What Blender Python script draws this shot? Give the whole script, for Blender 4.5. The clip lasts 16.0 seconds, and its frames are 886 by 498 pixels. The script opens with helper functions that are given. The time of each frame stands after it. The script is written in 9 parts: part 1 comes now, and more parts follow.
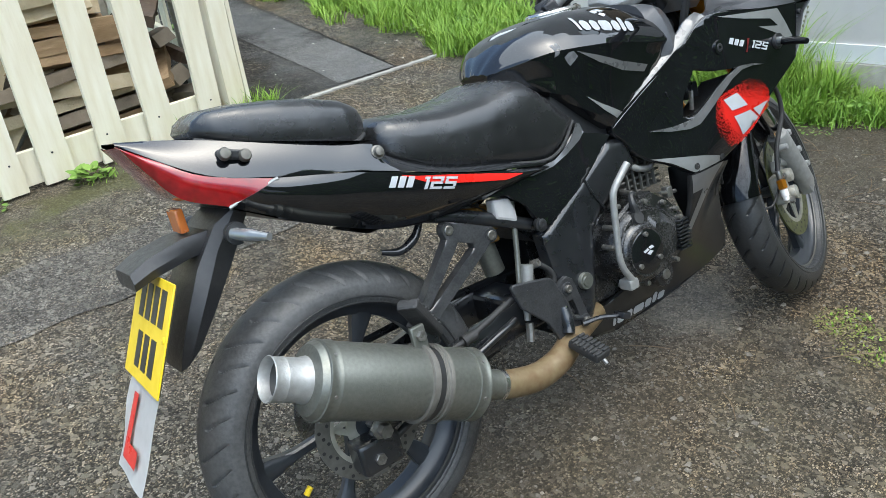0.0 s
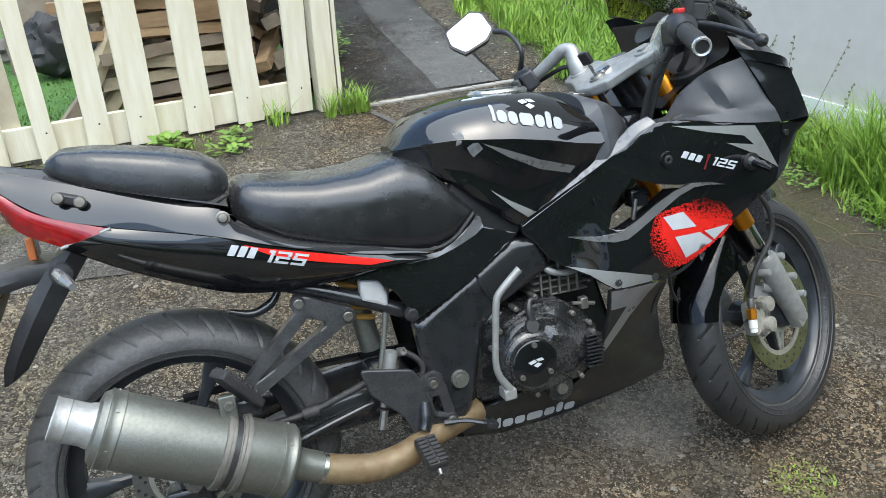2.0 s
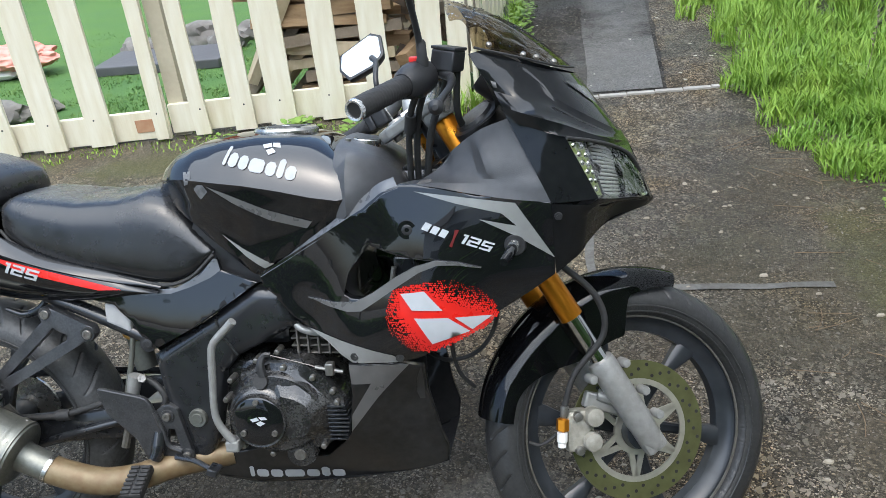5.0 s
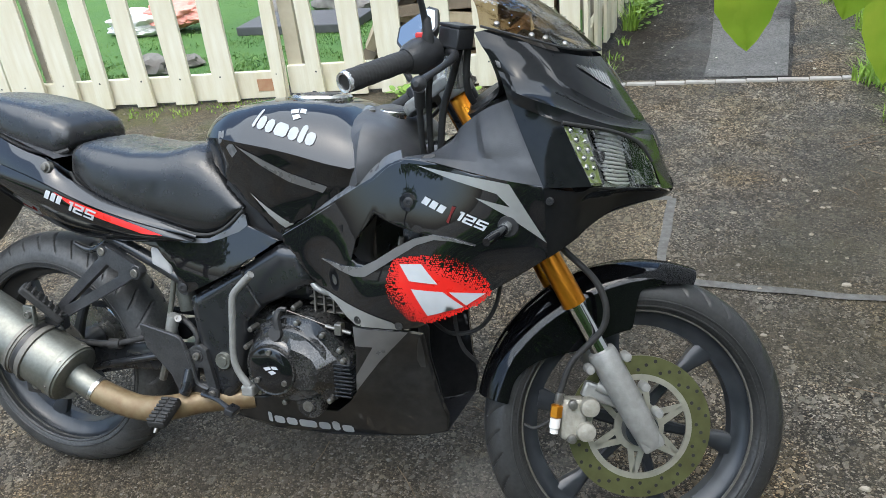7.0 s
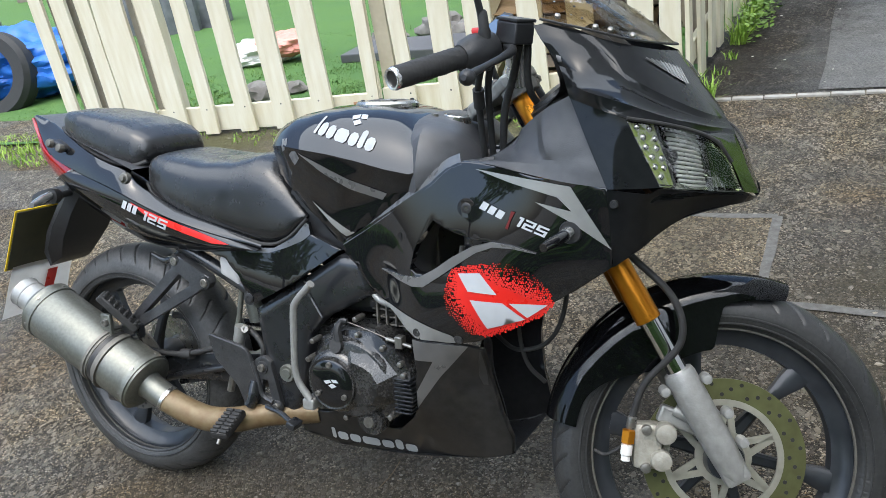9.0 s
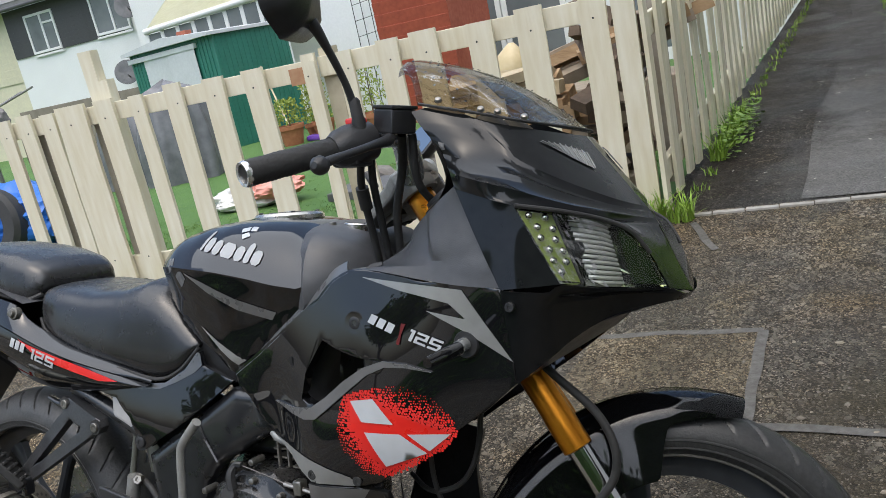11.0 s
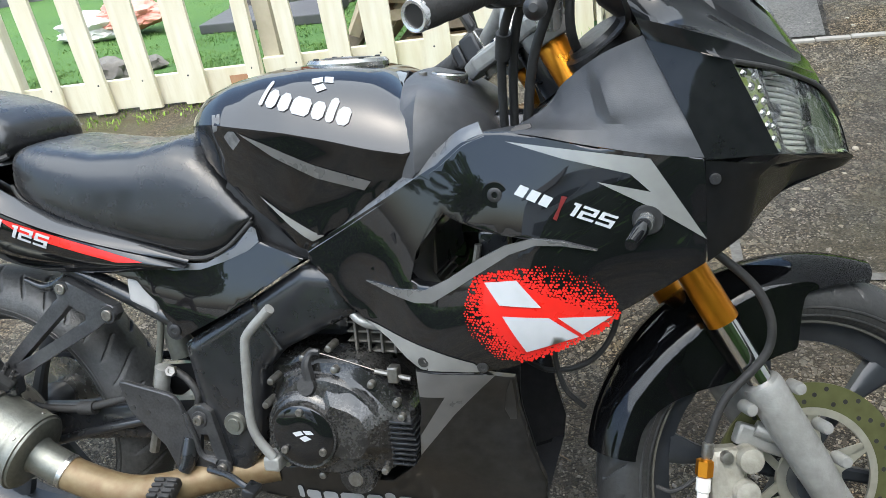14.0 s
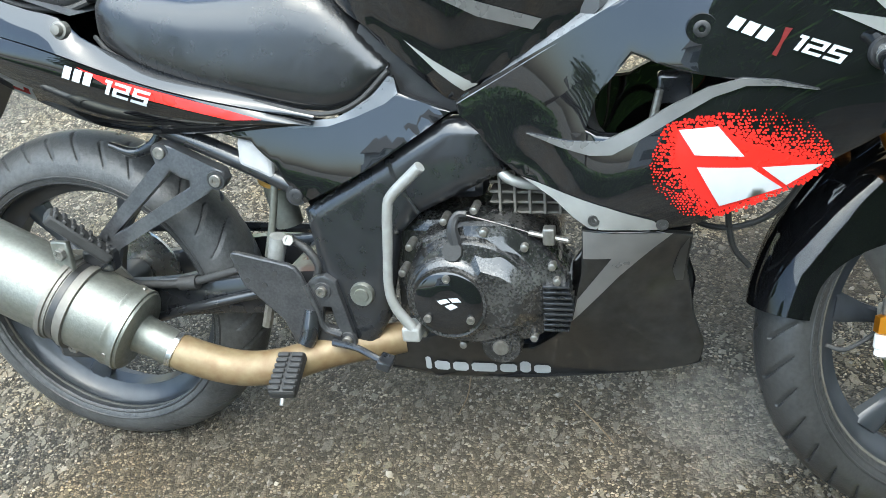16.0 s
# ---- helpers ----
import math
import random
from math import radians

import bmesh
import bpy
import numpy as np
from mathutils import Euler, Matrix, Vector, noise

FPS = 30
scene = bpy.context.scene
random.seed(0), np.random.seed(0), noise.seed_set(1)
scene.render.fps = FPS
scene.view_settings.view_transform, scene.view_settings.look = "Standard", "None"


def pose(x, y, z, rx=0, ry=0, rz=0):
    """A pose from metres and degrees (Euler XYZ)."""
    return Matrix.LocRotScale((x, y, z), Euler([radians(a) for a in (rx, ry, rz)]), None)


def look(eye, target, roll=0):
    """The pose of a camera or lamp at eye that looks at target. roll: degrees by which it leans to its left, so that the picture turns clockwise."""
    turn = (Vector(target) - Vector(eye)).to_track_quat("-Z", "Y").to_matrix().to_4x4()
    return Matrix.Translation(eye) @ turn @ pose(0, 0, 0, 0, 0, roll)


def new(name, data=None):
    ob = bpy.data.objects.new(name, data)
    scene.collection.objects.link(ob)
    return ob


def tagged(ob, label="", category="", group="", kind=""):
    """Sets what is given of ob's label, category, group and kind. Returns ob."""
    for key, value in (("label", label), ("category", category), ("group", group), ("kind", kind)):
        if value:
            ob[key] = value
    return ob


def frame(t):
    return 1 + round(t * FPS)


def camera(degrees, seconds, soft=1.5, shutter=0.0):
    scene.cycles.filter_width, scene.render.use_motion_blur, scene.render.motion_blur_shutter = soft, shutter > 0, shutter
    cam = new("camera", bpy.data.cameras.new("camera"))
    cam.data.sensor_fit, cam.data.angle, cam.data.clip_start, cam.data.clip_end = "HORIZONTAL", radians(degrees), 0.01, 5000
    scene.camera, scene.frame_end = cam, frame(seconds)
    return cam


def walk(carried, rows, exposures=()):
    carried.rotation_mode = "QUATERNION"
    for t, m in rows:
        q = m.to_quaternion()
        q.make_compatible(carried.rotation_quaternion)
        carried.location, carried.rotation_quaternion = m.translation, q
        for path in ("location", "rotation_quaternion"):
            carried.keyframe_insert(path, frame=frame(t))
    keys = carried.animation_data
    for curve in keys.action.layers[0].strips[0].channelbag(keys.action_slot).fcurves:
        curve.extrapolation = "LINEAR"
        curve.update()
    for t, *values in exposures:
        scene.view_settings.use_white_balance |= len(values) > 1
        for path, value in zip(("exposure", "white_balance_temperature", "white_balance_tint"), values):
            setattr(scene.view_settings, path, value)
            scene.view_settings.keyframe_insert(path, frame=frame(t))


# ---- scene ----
from mathutils.bvhtree import BVHTree
from mathutils.geometry import delaunay_2d_cdt

cam = camera(57.7, 16.0, 0.5)
PATH = [
    (0, (-0.537, -0.908, 1.27), (0.503, 0.472, 0.263), -4.5),
    (0.5, (-0.427, -0.927, 1.299), (0.48, 0.54, 0.286), -3.3),
    (1, (-0.231, -0.937, 1.321), (0.512, 0.549, 0.208), -3.0),
    (1.5, (-0.099, -1.007, 1.374), (0.61, 0.486, 0.249), -1.0),
    (2, (0.032, -1.084, 1.391), (0.672, 0.502, 0.354), -0.4),
    (2.5, (0.153, -1.121, 1.401), (0.711, 0.517, 0.399), -0.5),
    (3, (0.373, -1.092, 1.389), (0.894, 0.558, 0.387), -0.5),
    (3.5, (0.55, -1.09, 1.405), (1.03, 0.551, 0.367), -1.2),
    (3.7, (0.647, -1.102, 1.395), (1.037, 0.555, 0.345), -2.5),
    (5.8, (1.281, -1.036, 1.406), (0.93, 0.618, 0.337), -7.0),
    (6, (1.295, -1.027, 1.408), (0.95, 0.617, 0.323), -6.9),
    (6.5, (1.356, -1.031, 1.394), (0.952, 0.596, 0.303), -6.8),
    (7, (1.391, -1.053, 1.387), (0.818, 0.539, 0.321), -8.1),
    (7.5, (1.408, -1.062, 1.384), (0.727, 0.507, 0.347), -8.3),
    (8, (1.408, -1.055, 1.375), (0.644, 0.495, 0.368), -9.0),
    (8.2, (1.413, -1.048, 1.364), (0.633, 0.499, 0.365), -9.4),
    (10.3, (1.528, -0.837, 1.198), (0.647, 0.75, 0.358), -14.8),
    (10.5, (1.539, -0.817, 1.181), (0.66, 0.789, 0.377), -14.6),
    (11, (1.542, -0.796, 1.161), (0.67, 0.885, 0.519), -14.1),
    (11.5, (1.537, -0.796, 1.164), (0.668, 0.902, 0.564), -13.7),
    (12, (1.498, -0.794, 1.169), (0.704, 0.935, 0.552), -13.0),
    (12.5, (1.43, -0.785, 1.174), (0.677, 0.951, 0.525), -12.7),
    (13, (1.354, -0.779, 1.19), (0.6, 0.941, 0.501), -12.4),
    (13.5, (1.237, -0.771, 1.203), (0.584, 0.897, 0.314), -11.7),
    (14, (1.127, -0.767, 1.21), (0.622, 0.841, 0.134), -10.6),
    (14.5, (1.06, -0.773, 1.19), (0.595, 0.741, -0.032), -11.5),
    (15, (1.02, -0.776, 1.176), (0.573, 0.679, -0.121), -11.4),
    (15.5, (0.947, -0.764, 1.165), (0.503, 0.67, -0.156), -11.4),
    (16, (0.857, -0.762, 1.165), (0.442, 0.685, -0.152), -10.8),
]
# the yard slopes by 4.2 degrees
GR = pose(0, 0, 0, 4.2)
walk(cam, [(t, GR @ look(eye, target, roll)) for t, eye, target, roll in PATH], [(0.0, 1.16, 5900, 2), (1.5, 1.17, 5920, 2), (3.5, 1.15, 5950, 6), (7.0, 1.14, 5980, 4), (8.2, 1.15, 6000, 5), (10.4, 0.87, 6200, 6), (11.0, 0.60, 6300, 8), (12.5, 0.68, 6300, 8), (13.5, 1.06, 6250, 5), (14.2, 1.55, 6080, 3), (15.0, 2.08, 5900, -3), (16.0, 2.04, 5900, -2)])
BIKE = GR @ pose(0, 0.04, 0, 0, 0, -2.1) @ pose(0, 0, 0, -18.5)

# ---- sky and sun: a bright, overcast afternoon ----
world = bpy.data.worlds.new("World")
scene.world = world
world.use_nodes = True
sky = world.node_tree.nodes.new("ShaderNodeTexSky")
sky.sky_type, sky.sun_disc = "NISHITA", False
sky.sun_elevation, sky.sun_rotation = radians(72), radians(170)
sky.air_density, sky.dust_density, sky.ozone_density = 1.0, 4.0, 1.0
back = world.node_tree.nodes["Background"]
world.node_tree.links.new(sky.outputs[0], back.inputs[0])
back.inputs[1].default_value = 0.14
sun = new("sun", bpy.data.lights.new("sun", "SUN"))
sun.data.energy, sun.data.angle, sun.data.color = 2.15, radians(112), (1.0, 0.98, 0.95)
sun.matrix_world = look((0.2, -0.9, 4.0), (0, 0, 0))


# ---- materials ----
def surface(name, a, b=None, scale=60.0, big=5.0, rough=0.5, metal=0.0, bump=0.0, bscale=None, coat=0.0, rvar=0.12, share=0.5, spec=0.5, stretch=None):
    """Two tones mixed by a coarse and a fine noise, with uneven gloss and fine relief."""
    m = bpy.data.materials.new(name)
    m.use_nodes = True
    t = m.node_tree
    link, node = t.links.new, t.nodes.new
    p = t.nodes["Principled BSDF"]
    b = b or [c * 0.7 for c in a]
    co = node("ShaderNodeTexCoord")
    fine, wide = node("ShaderNodeTexNoise"), node("ShaderNodeTexNoise")
    place_at = co.outputs["Object"]
    if stretch:  # grain that runs along one axis
        along = node("ShaderNodeMapping")
        along.inputs["Scale"].default_value = stretch
        link(co.outputs["Object"], along.inputs["Vector"])
        place_at = along.outputs[0]
    for n, s in ((fine, scale), (wide, big)):
        n.inputs["Scale"].default_value = s
        n.inputs["Detail"].default_value = 5
        link(place_at, n.inputs["Vector"])
    mix = node("ShaderNodeMath")
    mix.operation = "MULTIPLY_ADD"
    link(fine.outputs[0], mix.inputs[0])
    mix.inputs[1].default_value = 0.6
    wd = node("ShaderNodeMath")
    wd.operation = "MULTIPLY"
    link(wide.outputs[0], wd.inputs[0])
    wd.inputs[1].default_value = 0.6
    link(wd.outputs[0], mix.inputs[2])
    ramp = node("ShaderNodeValToRGB")
    ramp.color_ramp.elements[0].position, ramp.color_ramp.elements[1].position = share - 0.16, share + 0.26
    ramp.color_ramp.elements[0].color, ramp.color_ramp.elements[1].color = (*a, 1), (*b, 1)
    link(mix.outputs[0], ramp.inputs[0])
    link(ramp.outputs[0], p.inputs["Base Color"])
    rg = node("ShaderNodeMapRange")
    link(mix.outputs[0], rg.inputs[0])
    rg.inputs[1].default_value, rg.inputs[2].default_value = 0.3, 0.9
    rg.inputs[3].default_value, rg.inputs[4].default_value = max(0.02, rough - rvar), min(1, rough + rvar)
    link(rg.outputs[0], p.inputs["Roughness"])
    p.inputs["Metallic"].default_value = metal
    p.inputs["Coat Weight"].default_value = coat
    p.inputs["Coat Roughness"].default_value = 0.03
    p.inputs["Specular IOR Level"].default_value = spec
    if bump:
        bn = node("ShaderNodeTexNoise")
        bn.inputs["Scale"].default_value = bscale or scale * 2
        bn.inputs["Detail"].default_value = 4
        link(place_at, bn.inputs["Vector"])
        bp = node("ShaderNodeBump")
        bp.inputs["Strength"].default_value = bump
        bp.inputs["Distance"].default_value = 0.004
        link(bn.outputs[0], bp.inputs["Height"])
        link(bp.outputs[0], p.inputs["Normal"])
    return m


def pane_glass(name, tint, ior=1.5):
    """A thin pane: clear through, with a mirror sheen that grows at a slant."""
    m = bpy.data.materials.new(name)
    m.use_nodes = True
    t = m.node_tree
    t.nodes.remove(t.nodes["Principled BSDF"])
    through_, shine, mixed, fr = (t.nodes.new("ShaderNode" + n) for n in ("BsdfTransparent", "BsdfGlossy", "MixShader", "Fresnel"))
    through_.inputs[0].default_value = (*tint, 1)
    shine.inputs["Roughness"].default_value = 0.03
    fr.inputs[0].default_value = ior
    for a, b in ((fr.outputs[0], mixed.inputs[0]), (through_.outputs[0], mixed.inputs[1]), (shine.outputs[0], mixed.inputs[2]), (mixed.outputs[0], t.nodes["Material Output"].inputs[0])):
        t.links.new(a, b)
    return m


GLOSS = surface("gloss_black_paint", (0.004, 0.0042, 0.0048), (0.008, 0.0085, 0.010), 35, 6, rough=0.5, rvar=0.08, coat=1.0, spec=0.0)
SATIN = surface("satin_black_plastic", (0.014, 0.0145, 0.016), (0.026, 0.0265, 0.028), 90, 8, rough=0.38, bump=0.12, bscale=500)
MATTE = surface("grey_black_moulded_plastic", (0.042, 0.044, 0.049), (0.068, 0.071, 0.077), 60, 7, rough=0.40, bump=0.1, bscale=700)
FRAME = surface("black_frame_paint", (0.009, 0.0098, 0.0113), (0.019, 0.0202, 0.023), 40, 9, rough=0.30, bump=0.03, coat=0.8, spec=0.4)
VINYL = surface("black_seat_vinyl", (0.007, 0.0074, 0.0082), (0.014, 0.0145, 0.0155), 40, 7, rough=0.26, bump=0.09, bscale=60, spec=0.75, rvar=0.08)
RUBBER = surface("dusty_tyre_rubber", (0.011, 0.0115, 0.0122), (0.036, 0.037, 0.0375), 170, 8, rough=0.38, bump=0.15, bscale=260, share=0.48)
DUSTY = surface("grey_dusty_tyre_rubber", (0.018, 0.0185, 0.0192), (0.072, 0.073, 0.073), 150, 9, rough=0.45, bump=0.18, bscale=260, share=0.48)
GRIP = surface("black_rubber", (0.014, 0.014, 0.014), (0.03, 0.03, 0.03), 80, 10, rough=0.62, bump=0.3)
WHEEL = surface("dusty_dark_wheel_paint", (0.010, 0.0125, 0.016), (0.038, 0.043, 0.051), 28, 6, rough=0.34, bump=0.08, share=0.58, coat=0.2)
DISC = surface("brake_disc_steel", (0.58, 0.57, 0.50), (0.40, 0.39, 0.33), 50, 12, rough=0.4, metal=0.7, bump=0.1)
WORN = surface("dirty_rear_disc_steel", (0.20, 0.195, 0.18), (0.12, 0.115, 0.10), 60, 12, rough=0.5, metal=0.6, bump=0.1)
CHIPPED = surface("chipped_black_casting", (0.022, 0.0228, 0.025), (0.058, 0.059, 0.061), 260, 40, rough=0.36, metal=0.1, bump=0.06, share=0.64, coat=0.35)
SWEPT = surface("greenish_swept_disc", (0.17, 0.18, 0.08), (0.11, 0.115, 0.05), 40, 10, rough=0.4, metal=0.6, bump=0.1)
SILENCER = surface("brushed_silencer_steel", (0.225, 0.23, 0.205), (0.155, 0.16, 0.14), 150, 10, rough=0.40, metal=0.7, bump=0.10, bscale=320, share=0.56)
STEEL = surface("bright_steel", (0.62, 0.62, 0.6), (0.42, 0.41, 0.38), 60, 12, rough=0.26, metal=0.95)
RUSTY = surface("heat_browned_pipe", (0.215, 0.170, 0.095), (0.135, 0.082, 0.038), 60, 14, rough=0.5, metal=0.2, bump=0.1, share=0.54)
GOLD = surface("gold_anodised_tube", (0.72, 0.30, 0.02), (0.55, 0.2, 0.015), 40, 9, rough=0.3, metal=0.85, rvar=0.08)
ALLOY = surface("cast_alloy", (0.40, 0.405, 0.395), (0.27, 0.272, 0.26), 70, 9, rough=0.42, metal=0.45, bump=0.2, bscale=300)
CASTING = surface("dusty_beige_casting", (0.40, 0.39, 0.345), (0.25, 0.24, 0.20), 80, 20, rough=0.5, metal=0.35, bump=0.25, bscale=260)
CHROME = surface("chrome", (0.75, 0.75, 0.75), (0.6, 0.6, 0.6), 40, 6, rough=0.1, metal=1, rvar=0.05)
ENGINE = surface("grimy_engine_casing", (0.017, 0.0172, 0.018), (0.115, 0.113, 0.110), 260, 22, rough=0.26, metal=0.4, bump=0.06, bscale=300, share=0.68, coat=0.7)
FINS = surface("dull_cylinder_alloy", (0.22, 0.21, 0.19), (0.12, 0.115, 0.1), 40, 12, rough=0.6, metal=0.5, bump=0.2)
BOLT = surface("bolt_steel", (0.34, 0.335, 0.32), (0.19, 0.18, 0.16), 120, 30, rough=0.35, metal=0.8)
SILVERD = surface("silver_sticker", (0.40, 0.41, 0.40), (0.29, 0.295, 0.29), 30, 9, rough=0.34, metal=0.45, coat=0.5)
GREYD = surface("dark_grey_sticker", (0.125, 0.127, 0.127), (0.185, 0.185, 0.185), 30, 9, rough=0.32, metal=0.4, coat=0.5)
WHITED = surface("white_sticker", (0.50, 0.525, 0.55), (0.42, 0.44, 0.46), 40, 9, rough=0.35, coat=0.3)
DULLW = surface("dull_white_sticker", (0.36, 0.375, 0.39), (0.28, 0.29, 0.30), 40, 9, rough=0.5)
# grey that paints in the sky reflected by the side panel's bevel
SHEENP = surface("painted_bevel_sheen", (0.085, 0.088, 0.092), (0.13, 0.133, 0.137), 30, 9, rough=0.3, metal=0.4, coat=0.6)
REDD = surface("red_sticker", (0.72, 0.02, 0.012), (0.6, 0.015, 0.012), 40, 9, rough=0.3, coat=0.4)
REDLENS = surface("red_lens", (0.34, 0.006, 0.010), (0.15, 0.003, 0.005), 60, 14, rough=0.1, coat=0.8, rvar=0.04)
AMBER = surface("amber_lens", (0.62, 0.2, 0.04), (0.5, 0.14, 0.03), 40, 9, rough=0.2, coat=0.5)
YELLOW = surface("yellow_plate", (0.85, 0.62, 0.02), (0.75, 0.53, 0.02), 40, 9, rough=0.35)
# print and small fittings, plus flat black for the shade in holes and slots
INK = surface("black_print_and_hole_shade", (0.012, 0.012, 0.012), (0.03, 0.03, 0.03), 60, 9, rough=0.4)
CARD = surface("white_plastic_card", (0.78, 0.77, 0.75), (0.66, 0.65, 0.62), 30, 9, rough=0.5)
MIRROR = surface("mirror_glass", (0.56, 0.60, 0.62), (0.52, 0.56, 0.58), 5, 2, rough=0.03, metal=1, rvar=0.01)
BELLY = surface("dusty_scuffed_black_paint", (0.005, 0.0054, 0.0062), (0.020, 0.0204, 0.021), 70, 9, rough=0.45, bump=0.03, bscale=180, coat=1.0, spec=0.2, share=0.56)
# green holds both the lens tint and the garden's reflection
LAMPP = surface("garden_tinted_lamp_panel", (0.34, 0.43, 0.12), (0.20, 0.26, 0.06), 150, 40, rough=0.35, metal=0.15)
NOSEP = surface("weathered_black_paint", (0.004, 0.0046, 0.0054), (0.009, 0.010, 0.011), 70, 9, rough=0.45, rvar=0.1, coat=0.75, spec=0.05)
DARKRED = surface("dark_red_print", (0.16, 0.012, 0.012), (0.1, 0.01, 0.01), 60, 9, rough=0.35)
POLISHED = surface("polished_alloy", (0.74, 0.75, 0.75), (0.58, 0.59, 0.58), 60, 9, rough=0.24, metal=0.75)
CLEAR = pane_glass("clear_lens", (0.96, 0.97, 0.95))
SMOKE = pane_glass("smoked_screen", (0.42, 0.34, 0.22), 1.28)
WATER = pane_glass("water", (0.62, 0.62, 0.6))
# the mirrored garden's green is partly put into this tint
REFLECT = surface("lamp_reflector", (0.30, 0.34, 0.24), (0.22, 0.26, 0.16), 20, 6, rough=0.10, metal=1, rvar=0.04)
# greyer than the black panels: the bevel's highlight is put into the colour
EDGEP = surface("sheen_grey_edge", (0.085, 0.088, 0.092), (0.135, 0.138, 0.142), 90, 14, rough=0.3, coat=0.7, metal=0.3)
# whitened so the bright glints on the flutes lie in the colour
FLUTE = surface("glint_white_lamp_flutes", (0.66, 0.68, 0.66), (0.52, 0.54, 0.50), 40, 9, rough=0.12, metal=0.35, coat=0.6)
LENSRIB = surface("pale_ribbed_lens", (0.30, 0.31, 0.31), (0.22, 0.23, 0.23), 40, 9, rough=0.15, metal=0.5, coat=0.8)
SCUFF = surface("grey_paint_scuff", (0.20, 0.205, 0.21), (0.08, 0.082, 0.085), 140, 30, rough=0.55)
GLOSS.node_tree.nodes["Principled BSDF"].inputs["Coat IOR"].default_value = 1.72
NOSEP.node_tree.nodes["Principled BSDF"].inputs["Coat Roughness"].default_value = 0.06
BELLY.node_tree.nodes["Principled BSDF"].inputs["Coat Roughness"].default_value = 0.05
VINYL.node_tree.nodes["Principled BSDF"].inputs["Sheen Weight"].default_value = 0.05
BRONZE = surface("bronze_spring", (0.55, 0.33, 0.08), (0.35, 0.2, 0.06), 40, 9, rough=0.45, metal=0.6)


# ---- builders ----
def part(name, bm, material, parent=None, label="", sharp=38, m=None):
    """Links a bmesh as one mesh object, under a thing or under a part."""
    bmesh.ops.recalc_face_normals(bm, faces=bm.faces)
    me = bpy.data.meshes.new(name)
    bm.to_mesh(me)
    bm.free()
    me.shade_smooth()
    me.set_sharp_from_angle(angle=radians(sharp))
    for f in me.polygons:
        f.use_smooth, f.material_index = f.material_index == 0, 0
    me.materials.append(material)
    ob = new(name, me)
    if parent:
        ob.parent = parent
    if m is not None:
        ob.matrix_basis = m
    if label:
        ob["label"] = label
    return ob


def pair(name, bm, material, parent=None, label="", sharp=38):
    """A right-hand part and its left-hand twin; returns the right one."""
    twin = mirrored(bm)
    ob = part(name, bm, material, parent, label, sharp)
    part(name, twin, material, parent, label, sharp)
    return ob


def thing(name, m, label, category, group="", kind=""):
    return tagged(place(new(name), m), label, category, group, kind)


def place(ob, m):
    ob.matrix_basis = m
    return ob


def spline(pts, n):
    """n points evenly along a smooth curve through pts."""
    p = np.array(pts, float)
    if len(p) == 2:
        return [Vector(p[0] + (p[1] - p[0]) * i / (n - 1)) for i in range(n)]
    q = np.vstack([2 * p[0] - p[1], p, 2 * p[-1] - p[-2]])
    dense = []
    for i in range(1, len(q) - 2):
        for s in np.linspace(0, 1, 12, endpoint=False):
            a, b, c, d = q[i - 1:i + 3]
            dense.append(0.5 * (2 * b + (c - a) * s + (2 * a - 5 * b + 4 * c - d) * s * s + (3 * b - a - 3 * c + d) * s ** 3))
    dense = np.array(dense + [p[-1]])
    run = np.r_[0, np.cumsum(np.linalg.norm(np.diff(dense, axis=0), axis=1))]
    return [Vector([np.interp(x, run, dense[:, k]) for k in range(p.shape[1])]) for x in np.linspace(0, run[-1], n)]


def grid(bm, rows, close=False, loop=False):
    """Quads over rows of points. close: each row is a ring; loop: the last row joins the first."""
    vs = [[bm.verts.new(p) for p in r] for r in rows]
    n = len(vs[0])
    for i in range(len(vs) if loop else len(vs) - 1):
        a, b = vs[i], vs[(i + 1) % len(vs)]
        for j in range(n if close else n - 1):
            k = (j + 1) % n
            try:
                bm.faces.new((a[j], a[k], b[k], b[j]))
            except ValueError:
                pass
    return vs


def cap(bm, ring):
    try:
        bm.faces.new(ring)
    except ValueError:
        pass


def loft(rings, caps=True):
    bm = bmesh.new()
    vs = grid(bm, rings, close=True)
    if caps:
        cap(bm, vs[0][::-1])
        cap(bm, vs[-1])
    return bm


def tube(pts, r, seg=10, n=None, bm=None):
    """A round bar along a smooth curve; r is one radius or one for each given point."""
    rr = [r] * len(pts) if np.isscalar(r) else list(r)
    n = n or (2 if len(pts) == 2 else 6 * len(pts))
    path = spline(pts, n)
    rad = np.interp(np.linspace(0, 1, n), np.linspace(0, 1, len(rr)), rr)
    rings, up = [], None
    for i, p in enumerate(path):
        d = (path[min(i + 1, n - 1)] - path[max(i - 1, 0)]).normalized()
        if up is None:
            up = d.orthogonal().normalized()
        up = (up - d * up.dot(d)).normalized()
        side = d.cross(up)
        rings.append([p + (up * math.cos(a) + side * math.sin(a)) * rad[i] for a in [2 * math.pi * k / seg for k in range(seg)]])
    bm = bm or bmesh.new()
    vs = grid(bm, rings, close=True)
    cap(bm, vs[0][::-1])
    cap(bm, vs[-1])
    return bm


